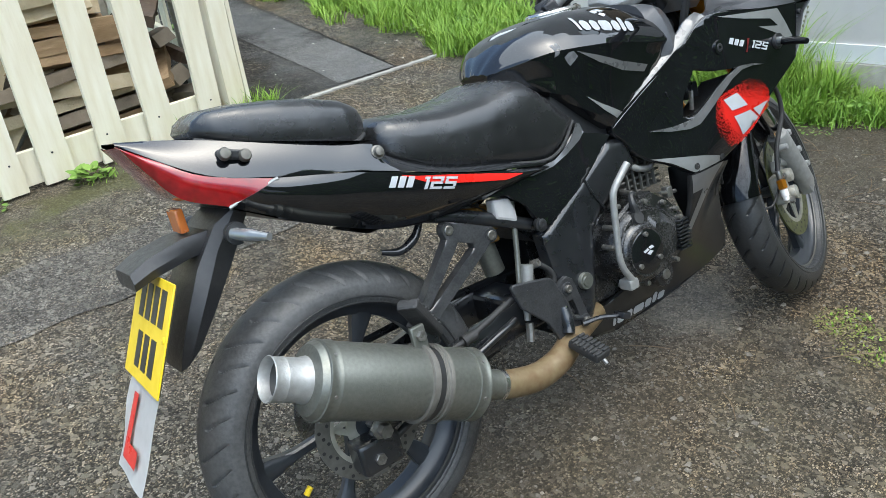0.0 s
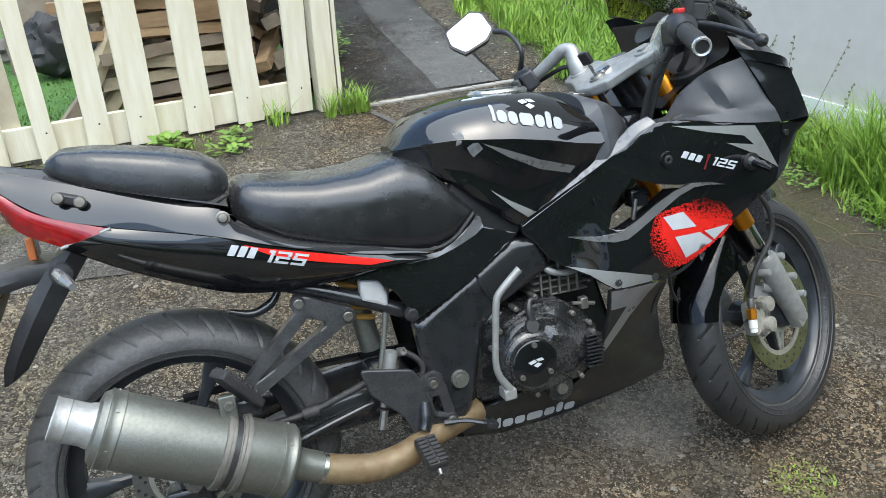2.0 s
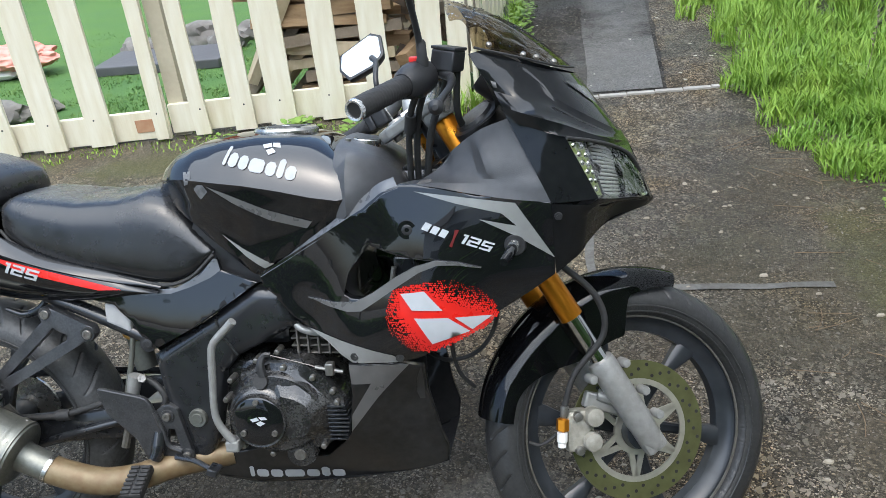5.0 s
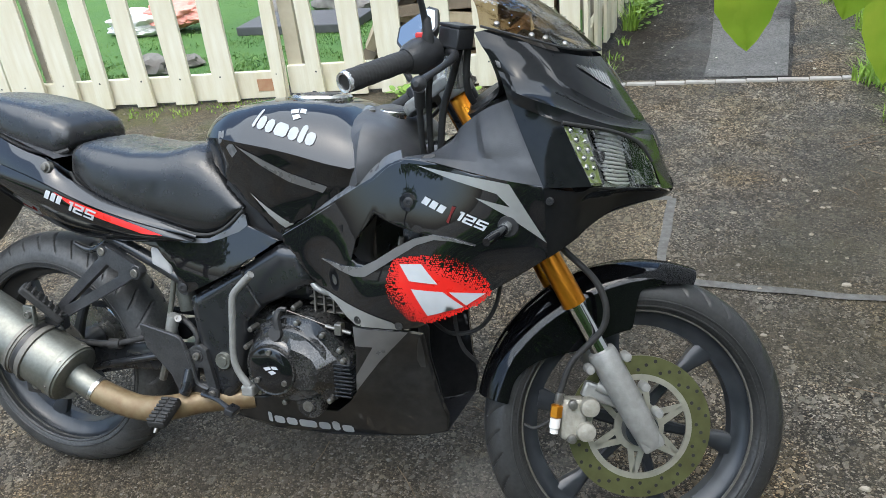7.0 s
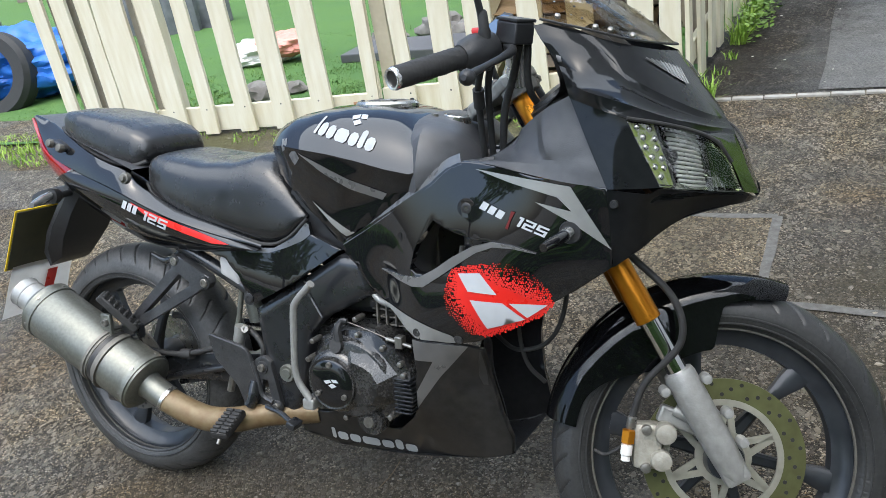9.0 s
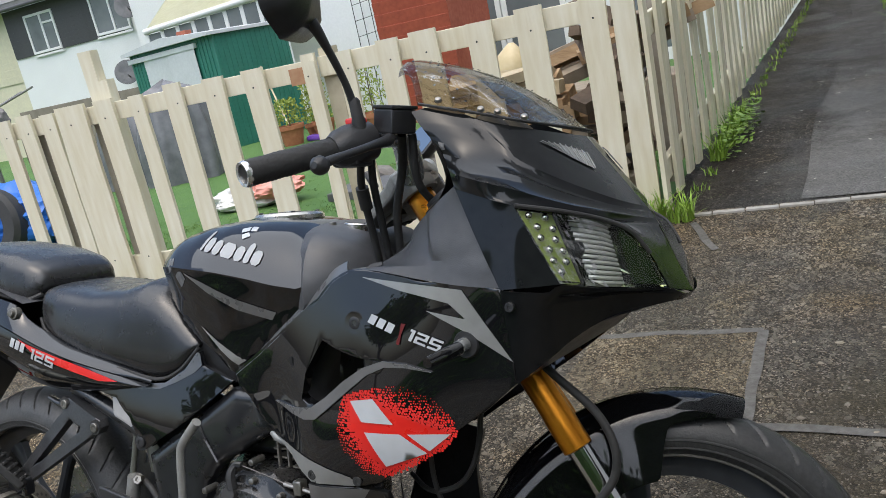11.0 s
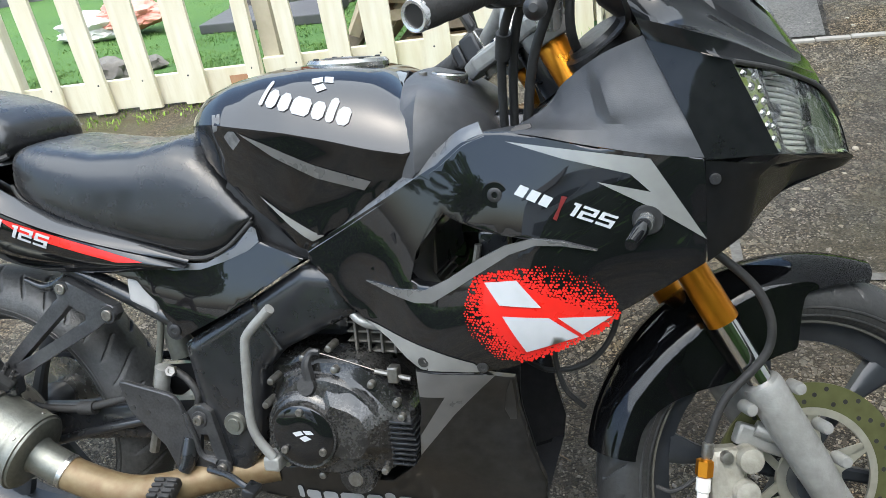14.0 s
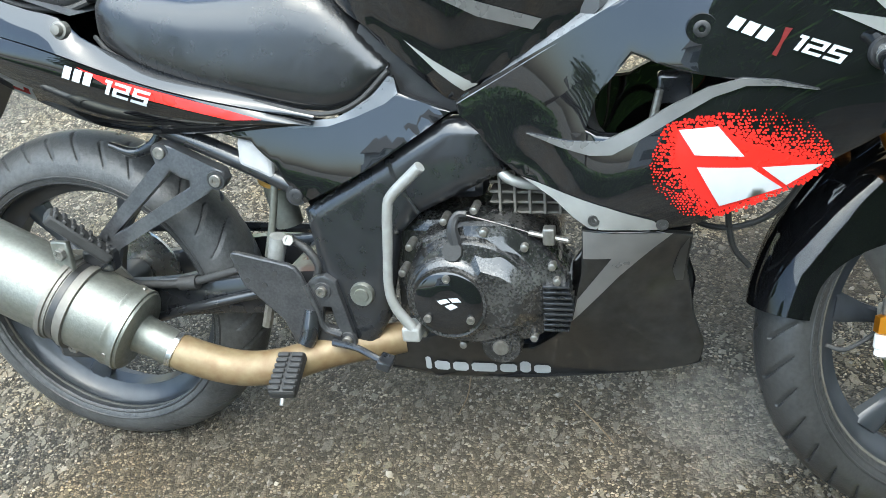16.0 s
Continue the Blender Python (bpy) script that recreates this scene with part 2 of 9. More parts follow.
def lathe(profile, seg=48, axis=(0, 1, 0), at=(0, 0, 0), bm=None, loop=False):
    """Turns (radius, along) pairs round an axis."""
    ax = Vector(axis).normalized()
    e1 = ax.orthogonal().normalized()
    e2 = ax.cross(e1)
    bm = bm or bmesh.new()
    rings = [[Vector(at) + ax * h + (e1 * math.cos(a) + e2 * math.sin(a)) * max(r, 1e-4) for a in [2 * math.pi * k / seg for k in range(seg)]] for r, h in profile]
    vs = grid(bm, rings, close=True, loop=loop)
    if not loop:
        cap(bm, vs[0][::-1])
        cap(bm, vs[-1])
    return bm


def block(lo, hi, bevel=0.0, m=None, bm=None, seg=2):
    own = bmesh.new()
    bmesh.ops.create_cube(own, size=1)
    for v in own.verts:
        v.co = [lo[i] + (v.co[i] + 0.5) * (hi[i] - lo[i]) for i in range(3)]
    if bevel:
        bmesh.ops.bevel(own, geom=own.edges[:], offset=bevel, segments=seg, profile=0.5, affect="EDGES")
    own.normal_update()
    for f in own.faces:  # the six plain sides stay flat
        f.material_index = int(max(abs(c) for c in f.normal) > 0.9999)
    if m is not None:
        own.transform(m)
    if bm is None:
        return own
    me = bpy.data.meshes.new("tmp")
    own.to_mesh(me)
    own.free()
    bm.from_mesh(me)
    bpy.data.meshes.remove(me)
    return bm


def plate(outline, v0, v1, bevel=0.003, bm=None):
    """A plate cut to an outline of (u, w), from v0 to v1, with broken edges."""
    own = bmesh.new()
    a = [own.verts.new((u, v0, w)) for u, w in outline]
    f = own.faces.new(a)
    bmesh.ops.recalc_face_normals(own, faces=[f])
    ex = bmesh.ops.extrude_face_region(own, geom=[f])
    for v in ex["geom"]:
        if isinstance(v, bmesh.types.BMVert):
            v.co.y = v1
    if bevel:
        bmesh.ops.bevel(own, geom=own.edges[:], offset=bevel, segments=2, profile=0.5, affect="EDGES")
    own.normal_update()
    for f in own.faces:
        f.material_index = int(abs(f.normal.y) > 0.9999 or abs(f.normal.y) < 0.0001)
    if bm is None:
        return own
    me = bpy.data.meshes.new("tmp")
    own.to_mesh(me)
    own.free()
    bm.from_mesh(me)
    bpy.data.meshes.remove(me)
    return bm


def inside(p, poly):
    c, n = False, len(poly)
    for i in range(n):
        (x1, y1), (x2, y2) = poly[i], poly[i - 1]
        if (y1 > p[1]) != (y2 > p[1]) and p[0] < (x2 - x1) * (p[1] - y1) / (y2 - y1) + x1:
            c = not c
    return c


def cover(outline, depth, step=0.012, thick=0.0, holes=(), edge=None, roll=0.0):
    """A skin over an outline of (u, w), with v from depth(u, w); thick: how far its back lies inwards (+v)."""
    edge = edge or step
    pts, links = [], []
    for loop in (outline, *holes):
        start = len(pts)
        for i, a in enumerate(loop):
            b = loop[(i + 1) % len(loop)]
            k = max(1, int(math.hypot(b[0] - a[0], b[1] - a[1]) / edge))
            pts += [(a[0] + (b[0] - a[0]) * j / k, a[1] + (b[1] - a[1]) * j / k) for j in range(k)]
        links += [(i, i + 1) for i in range(start, len(pts) - 1)] + [(len(pts) - 1, start)]
    us, ws = [p[0] for p in outline], [p[1] for p in outline]
    nb = len(pts)
    bnd = np.array(pts)
    for i in range(int((max(us) - min(us)) / step) + 1):
        for j in range(int((max(ws) - min(ws)) / step) + 1):
            p = (min(us) + (i + 0.5 * (j % 2)) * step, min(ws) + j * step)
            if inside(p, outline) and not any(inside(p, h) for h in holes) and np.hypot(*(bnd - p).T).min() > 0.45 * edge:
                pts.append(p)
    vs, _, fs, *_ = delaunay_2d_cdt([Vector(p) for p in pts], links, [], 0, 1e-7)
    bm = bmesh.new()
    front = [bm.verts.new((p.x, depth(p.x, p.y), p.y)) for p in vs]
    keep = []
    for f in fs:
        c = sum((vs[i] for i in f), Vector((0, 0))) / len(f)
        if inside(c, outline) and not any(inside(c, h) for h in holes):
            keep.append(bm.faces.new([front[i] for i in f]))
    bmesh.ops.delete(bm, geom=[v for v in bm.verts if not v.link_faces], context="VERTS")
    if thick:
        bmesh.ops.recalc_face_normals(bm, faces=bm.faces)
        rim = [e for e in bm.edges if e.is_boundary]
        ex = bmesh.ops.extrude_edge_only(bm, edges=rim)
        for v in ex["geom"]:
            if isinstance(v, bmesh.types.BMVert):
                v.co.y += thick
        if roll:
            bmesh.ops.bevel(bm, geom=rim, offset=roll, segments=2, profile=0.5, affect="EDGES")
    return bm


def pillow(outline, v0, r, drop):
    """A flat depth that falls away towards the outline, as on a pressed beam."""
    ends = [(Vector(a), Vector(b)) for a, b in zip(outline, outline[1:] + outline[:1])]

    def f(u, w):
        p = Vector((u, w))
        d = min((p - a.lerp(b, max(0, min(1, (p - a).dot(b - a) / (b - a).length_squared)))).length for a, b in ends)
        return v0 + drop * max(0, 1 - d / r) ** 1.5
    return f


def mirrored(bm):
    """A copy on the bike's other side."""
    out = bm.copy()
    for v in out.verts:
        v.co.y = -v.co.y
    bmesh.ops.reverse_faces(out, faces=out.faces)
    return out


def both(bm):
    """Adds the mirror image to the same mesh."""
    me = bpy.data.meshes.new("tmp")
    o = mirrored(bm)
    o.to_mesh(me)
    o.free()
    bm.from_mesh(me)
    bpy.data.meshes.remove(me)
    return bm


def ruled(A, B, n=24, m=6, bulge=0.0, thick=0.004):
    """A panel between two edge curves, bulging outwards (-v) in the middle."""
    a, b = spline(A, n), spline(B, n)
    rows = [[a[i].lerp(b[i], j / m) + Vector((0, -bulge * 4 * (j / m) * (1 - j / m), 0)) for i in range(n)] for j in range(m + 1)]
    bm = bmesh.new()
    grid(bm, rows)
    if thick:
        rim = [e for e in bm.edges if e.is_boundary]
        ex = bmesh.ops.extrude_edge_only(bm, edges=rim)
        for v in ex["geom"]:
            if isinstance(v, bmesh.types.BMVert):
                v.co.y += thick
    return bm


def smooth_depth(points):
    """A thin-plate surface v(u, w) through (u, v, w) points."""
    p = np.array(points, float)
    x, z, y = p[:, 0], p[:, 2], p[:, 1]

    def k(r2):
        return np.where(r2 > 1e-12, r2 * np.log(np.maximum(r2, 1e-12)), 0)
    n = len(p)
    a = np.zeros((n + 3, n + 3))
    a[:n, :n] = k((x[:, None] - x) ** 2 + (z[:, None] - z) ** 2) + 0.004 * np.eye(n)
    a[:n, n:] = np.c_[np.ones(n), x, z]
    a[n:, :n] = a[:n, n:].T
    c = np.linalg.solve(a, np.r_[y, 0, 0, 0])
    return lambda u, w: float(c[:n] @ k((x - u) ** 2 + (z - w) ** 2) + c[n] + c[n + 1] * u + c[n + 2] * w)


def on(ob, off=0.0012):
    """The depth of an object's near face at (u, w), a little proud of it, for stickers."""
    bm = bmesh.new()
    bm.from_mesh(ob.data)
    bm.transform(ob.matrix_basis)
    tree = BVHTree.FromBMesh(bm)
    bm.free()
    last = [-0.15]

    def f(u, w):
        hit = tree.ray_cast(Vector((u, -1, w)), Vector((0, 1, 0)))[0]
        if hit is None:
            near = tree.find_nearest(Vector((u, last[0], w)))[0]
            return near.y - off
        last[0] = hit.y
        return hit.y - off
    return f


def screw(at, axis=(0, -1, 0), r=0.008, h=0.006, hexed=False):
    n = 6 if hexed else 16
    bm = lathe([(r * 0.4, h * 0.7), (r * 0.45, h), (r * 0.9, h), (r, h * 0.8), (r, -0.004)], seg=n, axis=axis, at=at)
    return bm


def wrap(bm, at, along, depth):
    """Lays a flat (x, y) mesh on a side at (u, w), x running along a direction of (u, w)."""
    for _ in range(2):
        long = [e for e in bm.edges if e.calc_length() > 0.006]
        if long:
            bmesh.ops.subdivide_edges(bm, edges=long, cuts=1)
            bmesh.ops.triangulate(bm, faces=bm.faces)
    d = Vector(along).normalized()
    q = Vector((-d.y, d.x))
    for v in bm.verts:
        u, w = Vector(at) + d * v.co.x + q * v.co.y
        v.co = (u, depth(u, w), w)
    return bm


def flat(polys, bm=None):
    bm = bm or bmesh.new()
    for poly in polys:
        bm.faces.new([bm.verts.new((x, y, 0)) for x, y in poly])
    bmesh.ops.triangulate(bm, faces=bm.faces)
    return bm


def wordmark(length, height, at, along, depth, parent):
    """A brand word as plain upright white blocks in a row, laid on a side."""
    shares = (0.3, 0.8, 0.8, 1.3, 0.85, 0.55, 0.85)
    gap = 0.16
    k = length / (sum(shares) + gap * 6)
    x = 0
    for i, s in enumerate(shares):
        h = height * (1.0 if i in (0, 5) else 0.74)
        c = min(0.3 * s * k, 0.22 * h)
        part("letter_block", wrap(flat([[(x + c, 0), (x + s * k - c, 0), (x + s * k, c), (x + s * k, h - c), (x + s * k - c, h), (x + c, h), (x, h - c), (x, c)]]), at, along, depth), DULLW, parent, "plain white block of lettering")
        x += (s + gap) * k


def figures(h, width, gap, lean=0.3):
    """The figures 125 in square-cut strokes, leaning forwards, in (x, y)."""
    W, k = 6.0, h / 5
    two = [(0, W, 4, 5), (W - 1.5, W, 3, 4), (0, W, 2, 3), (0, 1.5, 1, 2), (0, W, 0, 1)]
    five = [(0, W, 4, 5), (0, 1.5, 3, 4), (0, W, 2, 3), (W - 1.5, W, 1, 2), (0, W, 0, 1)]
    one = [(1.0, 2.6, 0, 4), (0, 2.6, 4, 5)]
    out, x = [], 0.0
    for strokes, wide in ((one, 2.6), (two, W), (five, W)):
        bm = flat([[(x + p * width / W + lean * q * k, q * k) for p, q in ((a, c), (b, c), (b, d), (a, d))] for a, b, c, d in strokes])
        bmesh.ops.remove_doubles(bm, verts=bm.verts, dist=1e-5)
        out.append(bm)
        x += wide * width / W + gap
    return out


def lozenges(size):
    """A mark of three leaning lozenges."""
    p = lambda *q: [(x * size, y * size) for x, y in q]
    return flat([p((-0.1, 0.5), (0.42, 0.66), (0.6, 0.46), (0.12, 0.3)), p((0.52, 0.68), (1.0, 0.72), (1.2, 0.5), (0.72, 0.46)), p((0.3, 0.22), (0.68, 0.4), (1.02, 0.22), (0.6, 0.0))])

# ---- the motorcycle: u forwards, v to its left, w up from the rear tyre's foot ----
bike = thing("motorcycle", BIKE, "black sports motorcycle with gold forks leaning on its side stand", "motorcycle")
RAKE, STEER = Vector((-0.5, 0, 0.866)).normalized(), 23
HEAD = Vector((0.945, 0, 0.93))
TURNED = Matrix.Translation(HEAD) @ Matrix.Rotation(radians(STEER), 4, RAKE) @ Matrix.Translation(-HEAD)
MIRRORED = TURNED @ Matrix.Diagonal((1, -1, 1, 1)) @ TURNED.inverted()
FWD = Vector((0.866, 0, 0.5))


def tyre_mesh(R, half, depth, grooves, seed):
    """A tyre round v: rounded crown, sidewalls, beads, and short slanting grooves in the tread."""
    prof = []
    rb = R - depth
    for i in range(57):
        a = radians(-118 + 236 * i / 56)
        prof.append((R - half * 0.82 + half * 0.82 * math.cos(a) if abs(math.degrees(a)) < 90 else R - half * 0.82 + depth * 0.6 * math.cos(a), half * math.sin(a)))
    prof = [(rb, -half * 0.62)] + prof + [(rb, half * 0.62)]
    seg = grooves * 32
    rings = []
    for k in range(seg):
        th = 2 * math.pi * k / seg
        ring = []
        for r, h in prof:
            s = h / half
            dip = 0
            if 0.10 < abs(s) < 0.93 and r > R - half * 0.8:
                ph = (k / 32 + 1.0 * abs(s) ** 1.6 * (1 if s > 0 else -1) + (0.5 if s > 0 else 0)) % 2
                near = abs(ph - 1.0) if abs(s) > 0.42 else 1.0
                near = min(near, ph, 2 - ph)
                dip = 0.005 * max(0, 1 - (near / 0.065) ** 2) * min(1, (abs(s) - 0.10) / 0.08, (0.93 - abs(s)) / 0.06)
            if r < R - half * 0.85 and abs(s) > 0.8:
                dip += 0.0010 * (noise.noise(Vector((th * 40, h * 100, seed))) > 0.1)
            elif abs(s) > 0.97 and r > R - half * 0.83:
                dip += 0.0012
            c = r - dip
            ring.append(Vector((c * math.sin(th), h, c * math.cos(th))))
        rings.append(ring)
    bm = bmesh.new()
    grid(bm, rings, close=True, loop=True)
    return bm


def wheel(name, m, R, half, spokes, disc_r, disc_v, label):
    hub = part(name, lathe([(0.012, -0.07), (0.03, -0.068), (0.034, -0.05), (0.028, -0.03), (0.028, 0.03), (0.034, 0.05), (0.03, 0.068), (0.012, 0.07)], 32), WHEEL, bike, label, m=m)
    part("tyre", tyre_mesh(R, half, 0.068, 36, R + half), RUBBER if half < 0.055 else DUSTY, hub, "worn tyre with slanting tread grooves and dusty sidewalls")
    for a in (97, 113):
        for s in (-1, 1):
            r0, h0 = R - half * 0.82 + 0.0408 * math.cos(radians(a)), s * half * math.sin(radians(a))
            part("sidewall_ridge", lathe([(r0 + 0.0022, h0), (r0 + 0.001, h0 + s * 0.0016), (r0 - 0.001, h0 + s * 0.0016), (r0 - 0.0022, h0), (r0, h0 - s * 0.002)], 96, loop=True), RUBBER, hub)
    rr = R - 0.066
    rim = lathe([(rr + 0.004, -half * 0.66), (rr + 0.006, -half * 0.58), (rr - 0.004, -half * 0.55), (rr - 0.008, -half * 0.42), (rr - 0.022, -half * 0.26), (rr - 0.032, -half * 0.2), (rr - 0.034, half * 0.2), (rr - 0.022, half * 0.26),
                 (rr - 0.008, half * 0.42), (rr - 0.004, half * 0.55), (rr + 0.006, half * 0.58), (rr + 0.004, half * 0.66)], 96, loop=True)
    part("rim", rim, WHEEL, hub)
    for q in (-1, 1):
        part("rim_lip", lathe([(rr + 0.002, q * half * 0.66), (rr, q * half * 0.695), (rr - 0.003, q * half * 0.69), (rr - 0.004, q * half * 0.64)], 96, loop=True), WORN, hub, "worn bare edge of the rim")
    for i in range(spokes):
        a = 2 * math.pi * (i + 0.3) / spokes
        rows = []
        for s in range(9):
            f = s / 8
            r = 0.024 + (rr - 0.034 - 0.024 + 0.006) * f
            wd = 0.0145 - 0.005 * math.sin(math.pi * min(1, f * 1.15)) + 0.007 * max(0, f - 0.7) / 0.3
            tk = 0.014 - 0.004 * math.sin(math.pi * f)
            c = Vector((math.sin(a + 0.10 * f), 0, math.cos(a + 0.10 * f))) * r
            t = Vector((math.cos(a), 0, -math.sin(a)))
            rows.append([c + t * x + Vector((0, y, 0)) for x, y in ((wd, tk * 0.6), (wd * 0.6, tk), (-wd * 0.6, tk), (-wd, tk * 0.6), (-wd, -tk * 0.6), (-wd * 0.6, -tk), (wd * 0.6, -tk), (wd, -tk * 0.6))])
        part("spoke", loft(rows), WHEEL, hub)
    # disc: a carrier with arms, and a drilled swept ring
    y = disc_v
    carrier = lathe([(0.028, y + 0.003), (0.046, y + 0.003), (0.046, y - 0.003), (0.028, y - 0.003)], 40, loop=True)
    carrier = lathe([(disc_r * 0.66, y + 0.002), (disc_r * 0.74, y + 0.002), (disc_r * 0.74, y - 0.002), (disc_r * 0.66, y - 0.002)], 60, bm=carrier, loop=True)
    disc = part("brake_disc", carrier, DISC, hub)
    for i in range(12):
        a = 2 * math.pi * i / 12
        b = a + (0.26 if i % 2 else -0.26)
        p0, p1 = Vector((math.sin(a) * 0.042, y, math.cos(a) * 0.042)), Vector((math.sin(b) * disc_r * 0.69, y, math.cos(b) * disc_r * 0.69))
        d = (p1 - p0).normalized()
        sd = d.cross(Vector((0, 1, 0))) * 0.0055
        yy = Vector((0, 0.0018, 0))
        part("disc_arm", loft([[p + sd + yy, p - sd + yy, p - sd - yy, p + sd - yy] for p in (p0, p1)]), DISC, disc)
    ring = lathe([(disc_r * 0.74, y + 0.0022), (disc_r, y + 0.0022), (disc_r, y - 0.0022), (disc_r * 0.74, y - 0.0022)], 72, loop=True)
    part("swept_ring", ring, SWEPT if half < 0.055 else WORN, disc)
    holes = bmesh.new()
    for i in range(48):
        a = 2 * math.pi * i / 48
        q = disc_r * (0.80 + 0.07 * (i % 3))
        lathe([(0.0034, y - 0.0026), (0.0034, y + 0.0026)], 10, at=(math.sin(a) * q, 0, math.cos(a) * q), bm=holes)
    part("drilling", holes, INK, disc)
    return hub


REAR, FRONT = Vector((-0.002, 0, 0.276)), Vector((1.311, 0, 0.276))
rear_wheel = wheel("rear_wheel", Matrix.Translation(REAR), 0.286, 0.064, 6, 0.105, -0.066, "black cast rear wheel")
front_wheel = wheel("front_wheel", TURNED @ Matrix.Translation(FRONT) @ pose(0, 0, 0, 0, 20, 0), 0.281, 0.05, 6, 0.132, -0.042, "black cast front wheel with a drilled disc")
part("valve_stem", tube([REAR + Vector((-0.147, 0.004, -0.118)), REAR + Vector((-0.130, 0.004, -0.104))], 0.004, 8), GRIP, bike)
part("valve_cap", tube([REAR + Vector((-0.131, 0.004, -0.105)), REAR + Vector((-0.118, 0.004, -0.094))], 0.006, 8), YELLOW, bike, "yellow valve cap")
part("axle_nut", lathe([(0.006, -0.135), (0.013, -0.135), (0.013, -0.118), (0.02, -0.116), (0.02, -0.108), (0.009, -0.1), (0.009, 0.12), (0.014, 0.13)], 6, at=REAR), BOLT, bike)
part("sprocket", lathe([(0.03, 0.068), (0.088, 0.068), (0.088, 0.074), (0.03, 0.074)], 44, at=REAR, loop=True), STEEL, bike)
drive_chain = tube([(0, 0.072, 0.364), (0.25, 0.072, 0.37), (0.5, 0.072, 0.365)], 0.009, 6)
tube([(0, 0.072, 0.188), (0.25, 0.072, 0.25), (0.5, 0.072, 0.31)], 0.009, 6, bm=drive_chain)
part("chain", drive_chain, FRAME, bike)

# swingarm, rear brake, shock
swing = bmesh.new()
for s in (-1, 1):
    rows = []
    for f in np.linspace(0, 1, 10):
        c = Vector((0.0, s * 0.092, 0.276)).lerp(Vector((0.46, s * 0.075, 0.33)), f) + Vector((0, 0, 0.014 * math.sin(math.pi * f)))
        h, t = 0.022 + 0.016 * f, 0.013
        rows.append([c + Vector((0, y, z)) for y, z in ((t, h * 0.8), (t * 0.7, h), (-t * 0.7, h), (-t, h * 0.8), (-t, -h * 0.8), (-t * 0.7, -h), (t * 0.7, -h), (t, -h * 0.8))])
    vs = grid(swing, rows, close=True)
    cap(swing, vs[0]), cap(swing, vs[-1])
block((0.36, -0.08, 0.29), (0.44, 0.08, 0.36), 0.012, bm=swing)
part("swingarm", swing, FRAME, bike, "scuffed black swingarm")
part("rear_caliper", block((-0.055, -0.112, 0.20), (0.03, -0.06, 0.262), 0.008, pose(0, 0, 0)), FRAME, bike)
part("caliper_bolt", screw((-0.02, -0.113, 0.225), r=0.011, hexed=True), BOLT, bike)
part("torque_arm", tube([(0.02, -0.1, 0.24), (0.2, -0.105, 0.30), (0.34, -0.1, 0.335)], 0.008), FRAME, bike)
part("brake_hose", tube([(-0.02, -0.105, 0.27), (0.05, -0.11, 0.345), (0.14, -0.11, 0.345), (0.22, -0.112, 0.352), (0.33, -0.118, 0.385)], 0.0065), GRIP, bike)
part("hose_sleeve", tube([(0.205, -0.112, 0.350), (0.235, -0.112, 0.353)], 0.0115, 12), GRIP, bike)
shock = part("shock_absorber", tube([(0.335, -0.035, 0.60), (0.365, -0.035, 0.42)], 0.022, 16), SILENCER, bike, "rusty bronze-coloured rear shock absorber")
coil = bmesh.new()
tube([(0.345 + 0.028 * math.cos(a) + 0.0045 * a / 6.28, -0.035 + 0.028 * math.sin(a), 0.575 - 0.022 * a / 6.28) for a in np.linspace(0, 12.6 * 1.9, 60)], 0.0065, 8, n=140, bm=coil)
part("spring", coil, BRONZE, shock)
part("reservoir", plate([(0.344, 0.580), (0.383, 0.573), (0.393, 0.545), (0.391, 0.519), (0.372, 0.529), (0.342, 0.542)], -0.118, -0.09, 0.006), surface("greyed_white_plastic", (0.5, 0.5, 0.5), (0.36, 0.36, 0.36), 40, 9, rough=0.5), bike, "white plastic fluid reservoir")
part("subframe_tube", tube([(0.395, -0.105, 0.56), (0.378, -0.108, 0.47), (0.360, -0.112, 0.40)], 0.0055, 10), SILENCER, bike)
pair("subframe_rail", tube([(0.15, -0.095, 0.62), (0.30, -0.1, 0.56), (0.43, -0.105, 0.50)], 0.014, 10), FRAME, bike)
part("inner_guard", ruled([(0.10, -0.075, 0.60), (0.30, -0.08, 0.59), (0.44, -0.09, 0.46)], [(0.10, 0.075, 0.60), (0.30, 0.08, 0.59), (0.44, 0.09, 0.46)], 12, 4), SATIN, bike)

part("guard_bracket", tube([(0.205, -0.075, 0.585), (0.185, -0.075, 0.560), (0.150, -0.075, 0.548), (0.112, -0.075, 0.560)], [0.006, 0.009, 0.008, 0.005], 10), FRAME, bike)
# rear hanger with its folding footrest
HANG = [(0.217, 0.570), (0.224, 0.577), (0.238, 0.575), (0.321, 0.537), (0.326, 0.524), (0.318, 0.512), (0.304, 0.510), (0.122, 0.411), (0.104, 0.402), (0.094, 0.412), (0.095, 0.434), (0.105, 0.440), (0.218, 0.548), (0.214, 0.560)]
hanger = part("footrest_hanger", cover(HANG, lambda u, w: -0.128 - 0.02 * (0.56 - w) / 0.15, 0.010, 0.020, [[(0.240, 0.536), (0.268, 0.523), (0.268, 0.514), (0.158, 0.4540), (0.136, 0.4440)]], roll=0.003), CHIPPED, bike, "black cast footrest hanger with chipped paint")
part("hanger_pivot", block((0.085, -0.165, 0.390), (0.135, -0.140, 0.425), 0.006), FRAME, hanger)
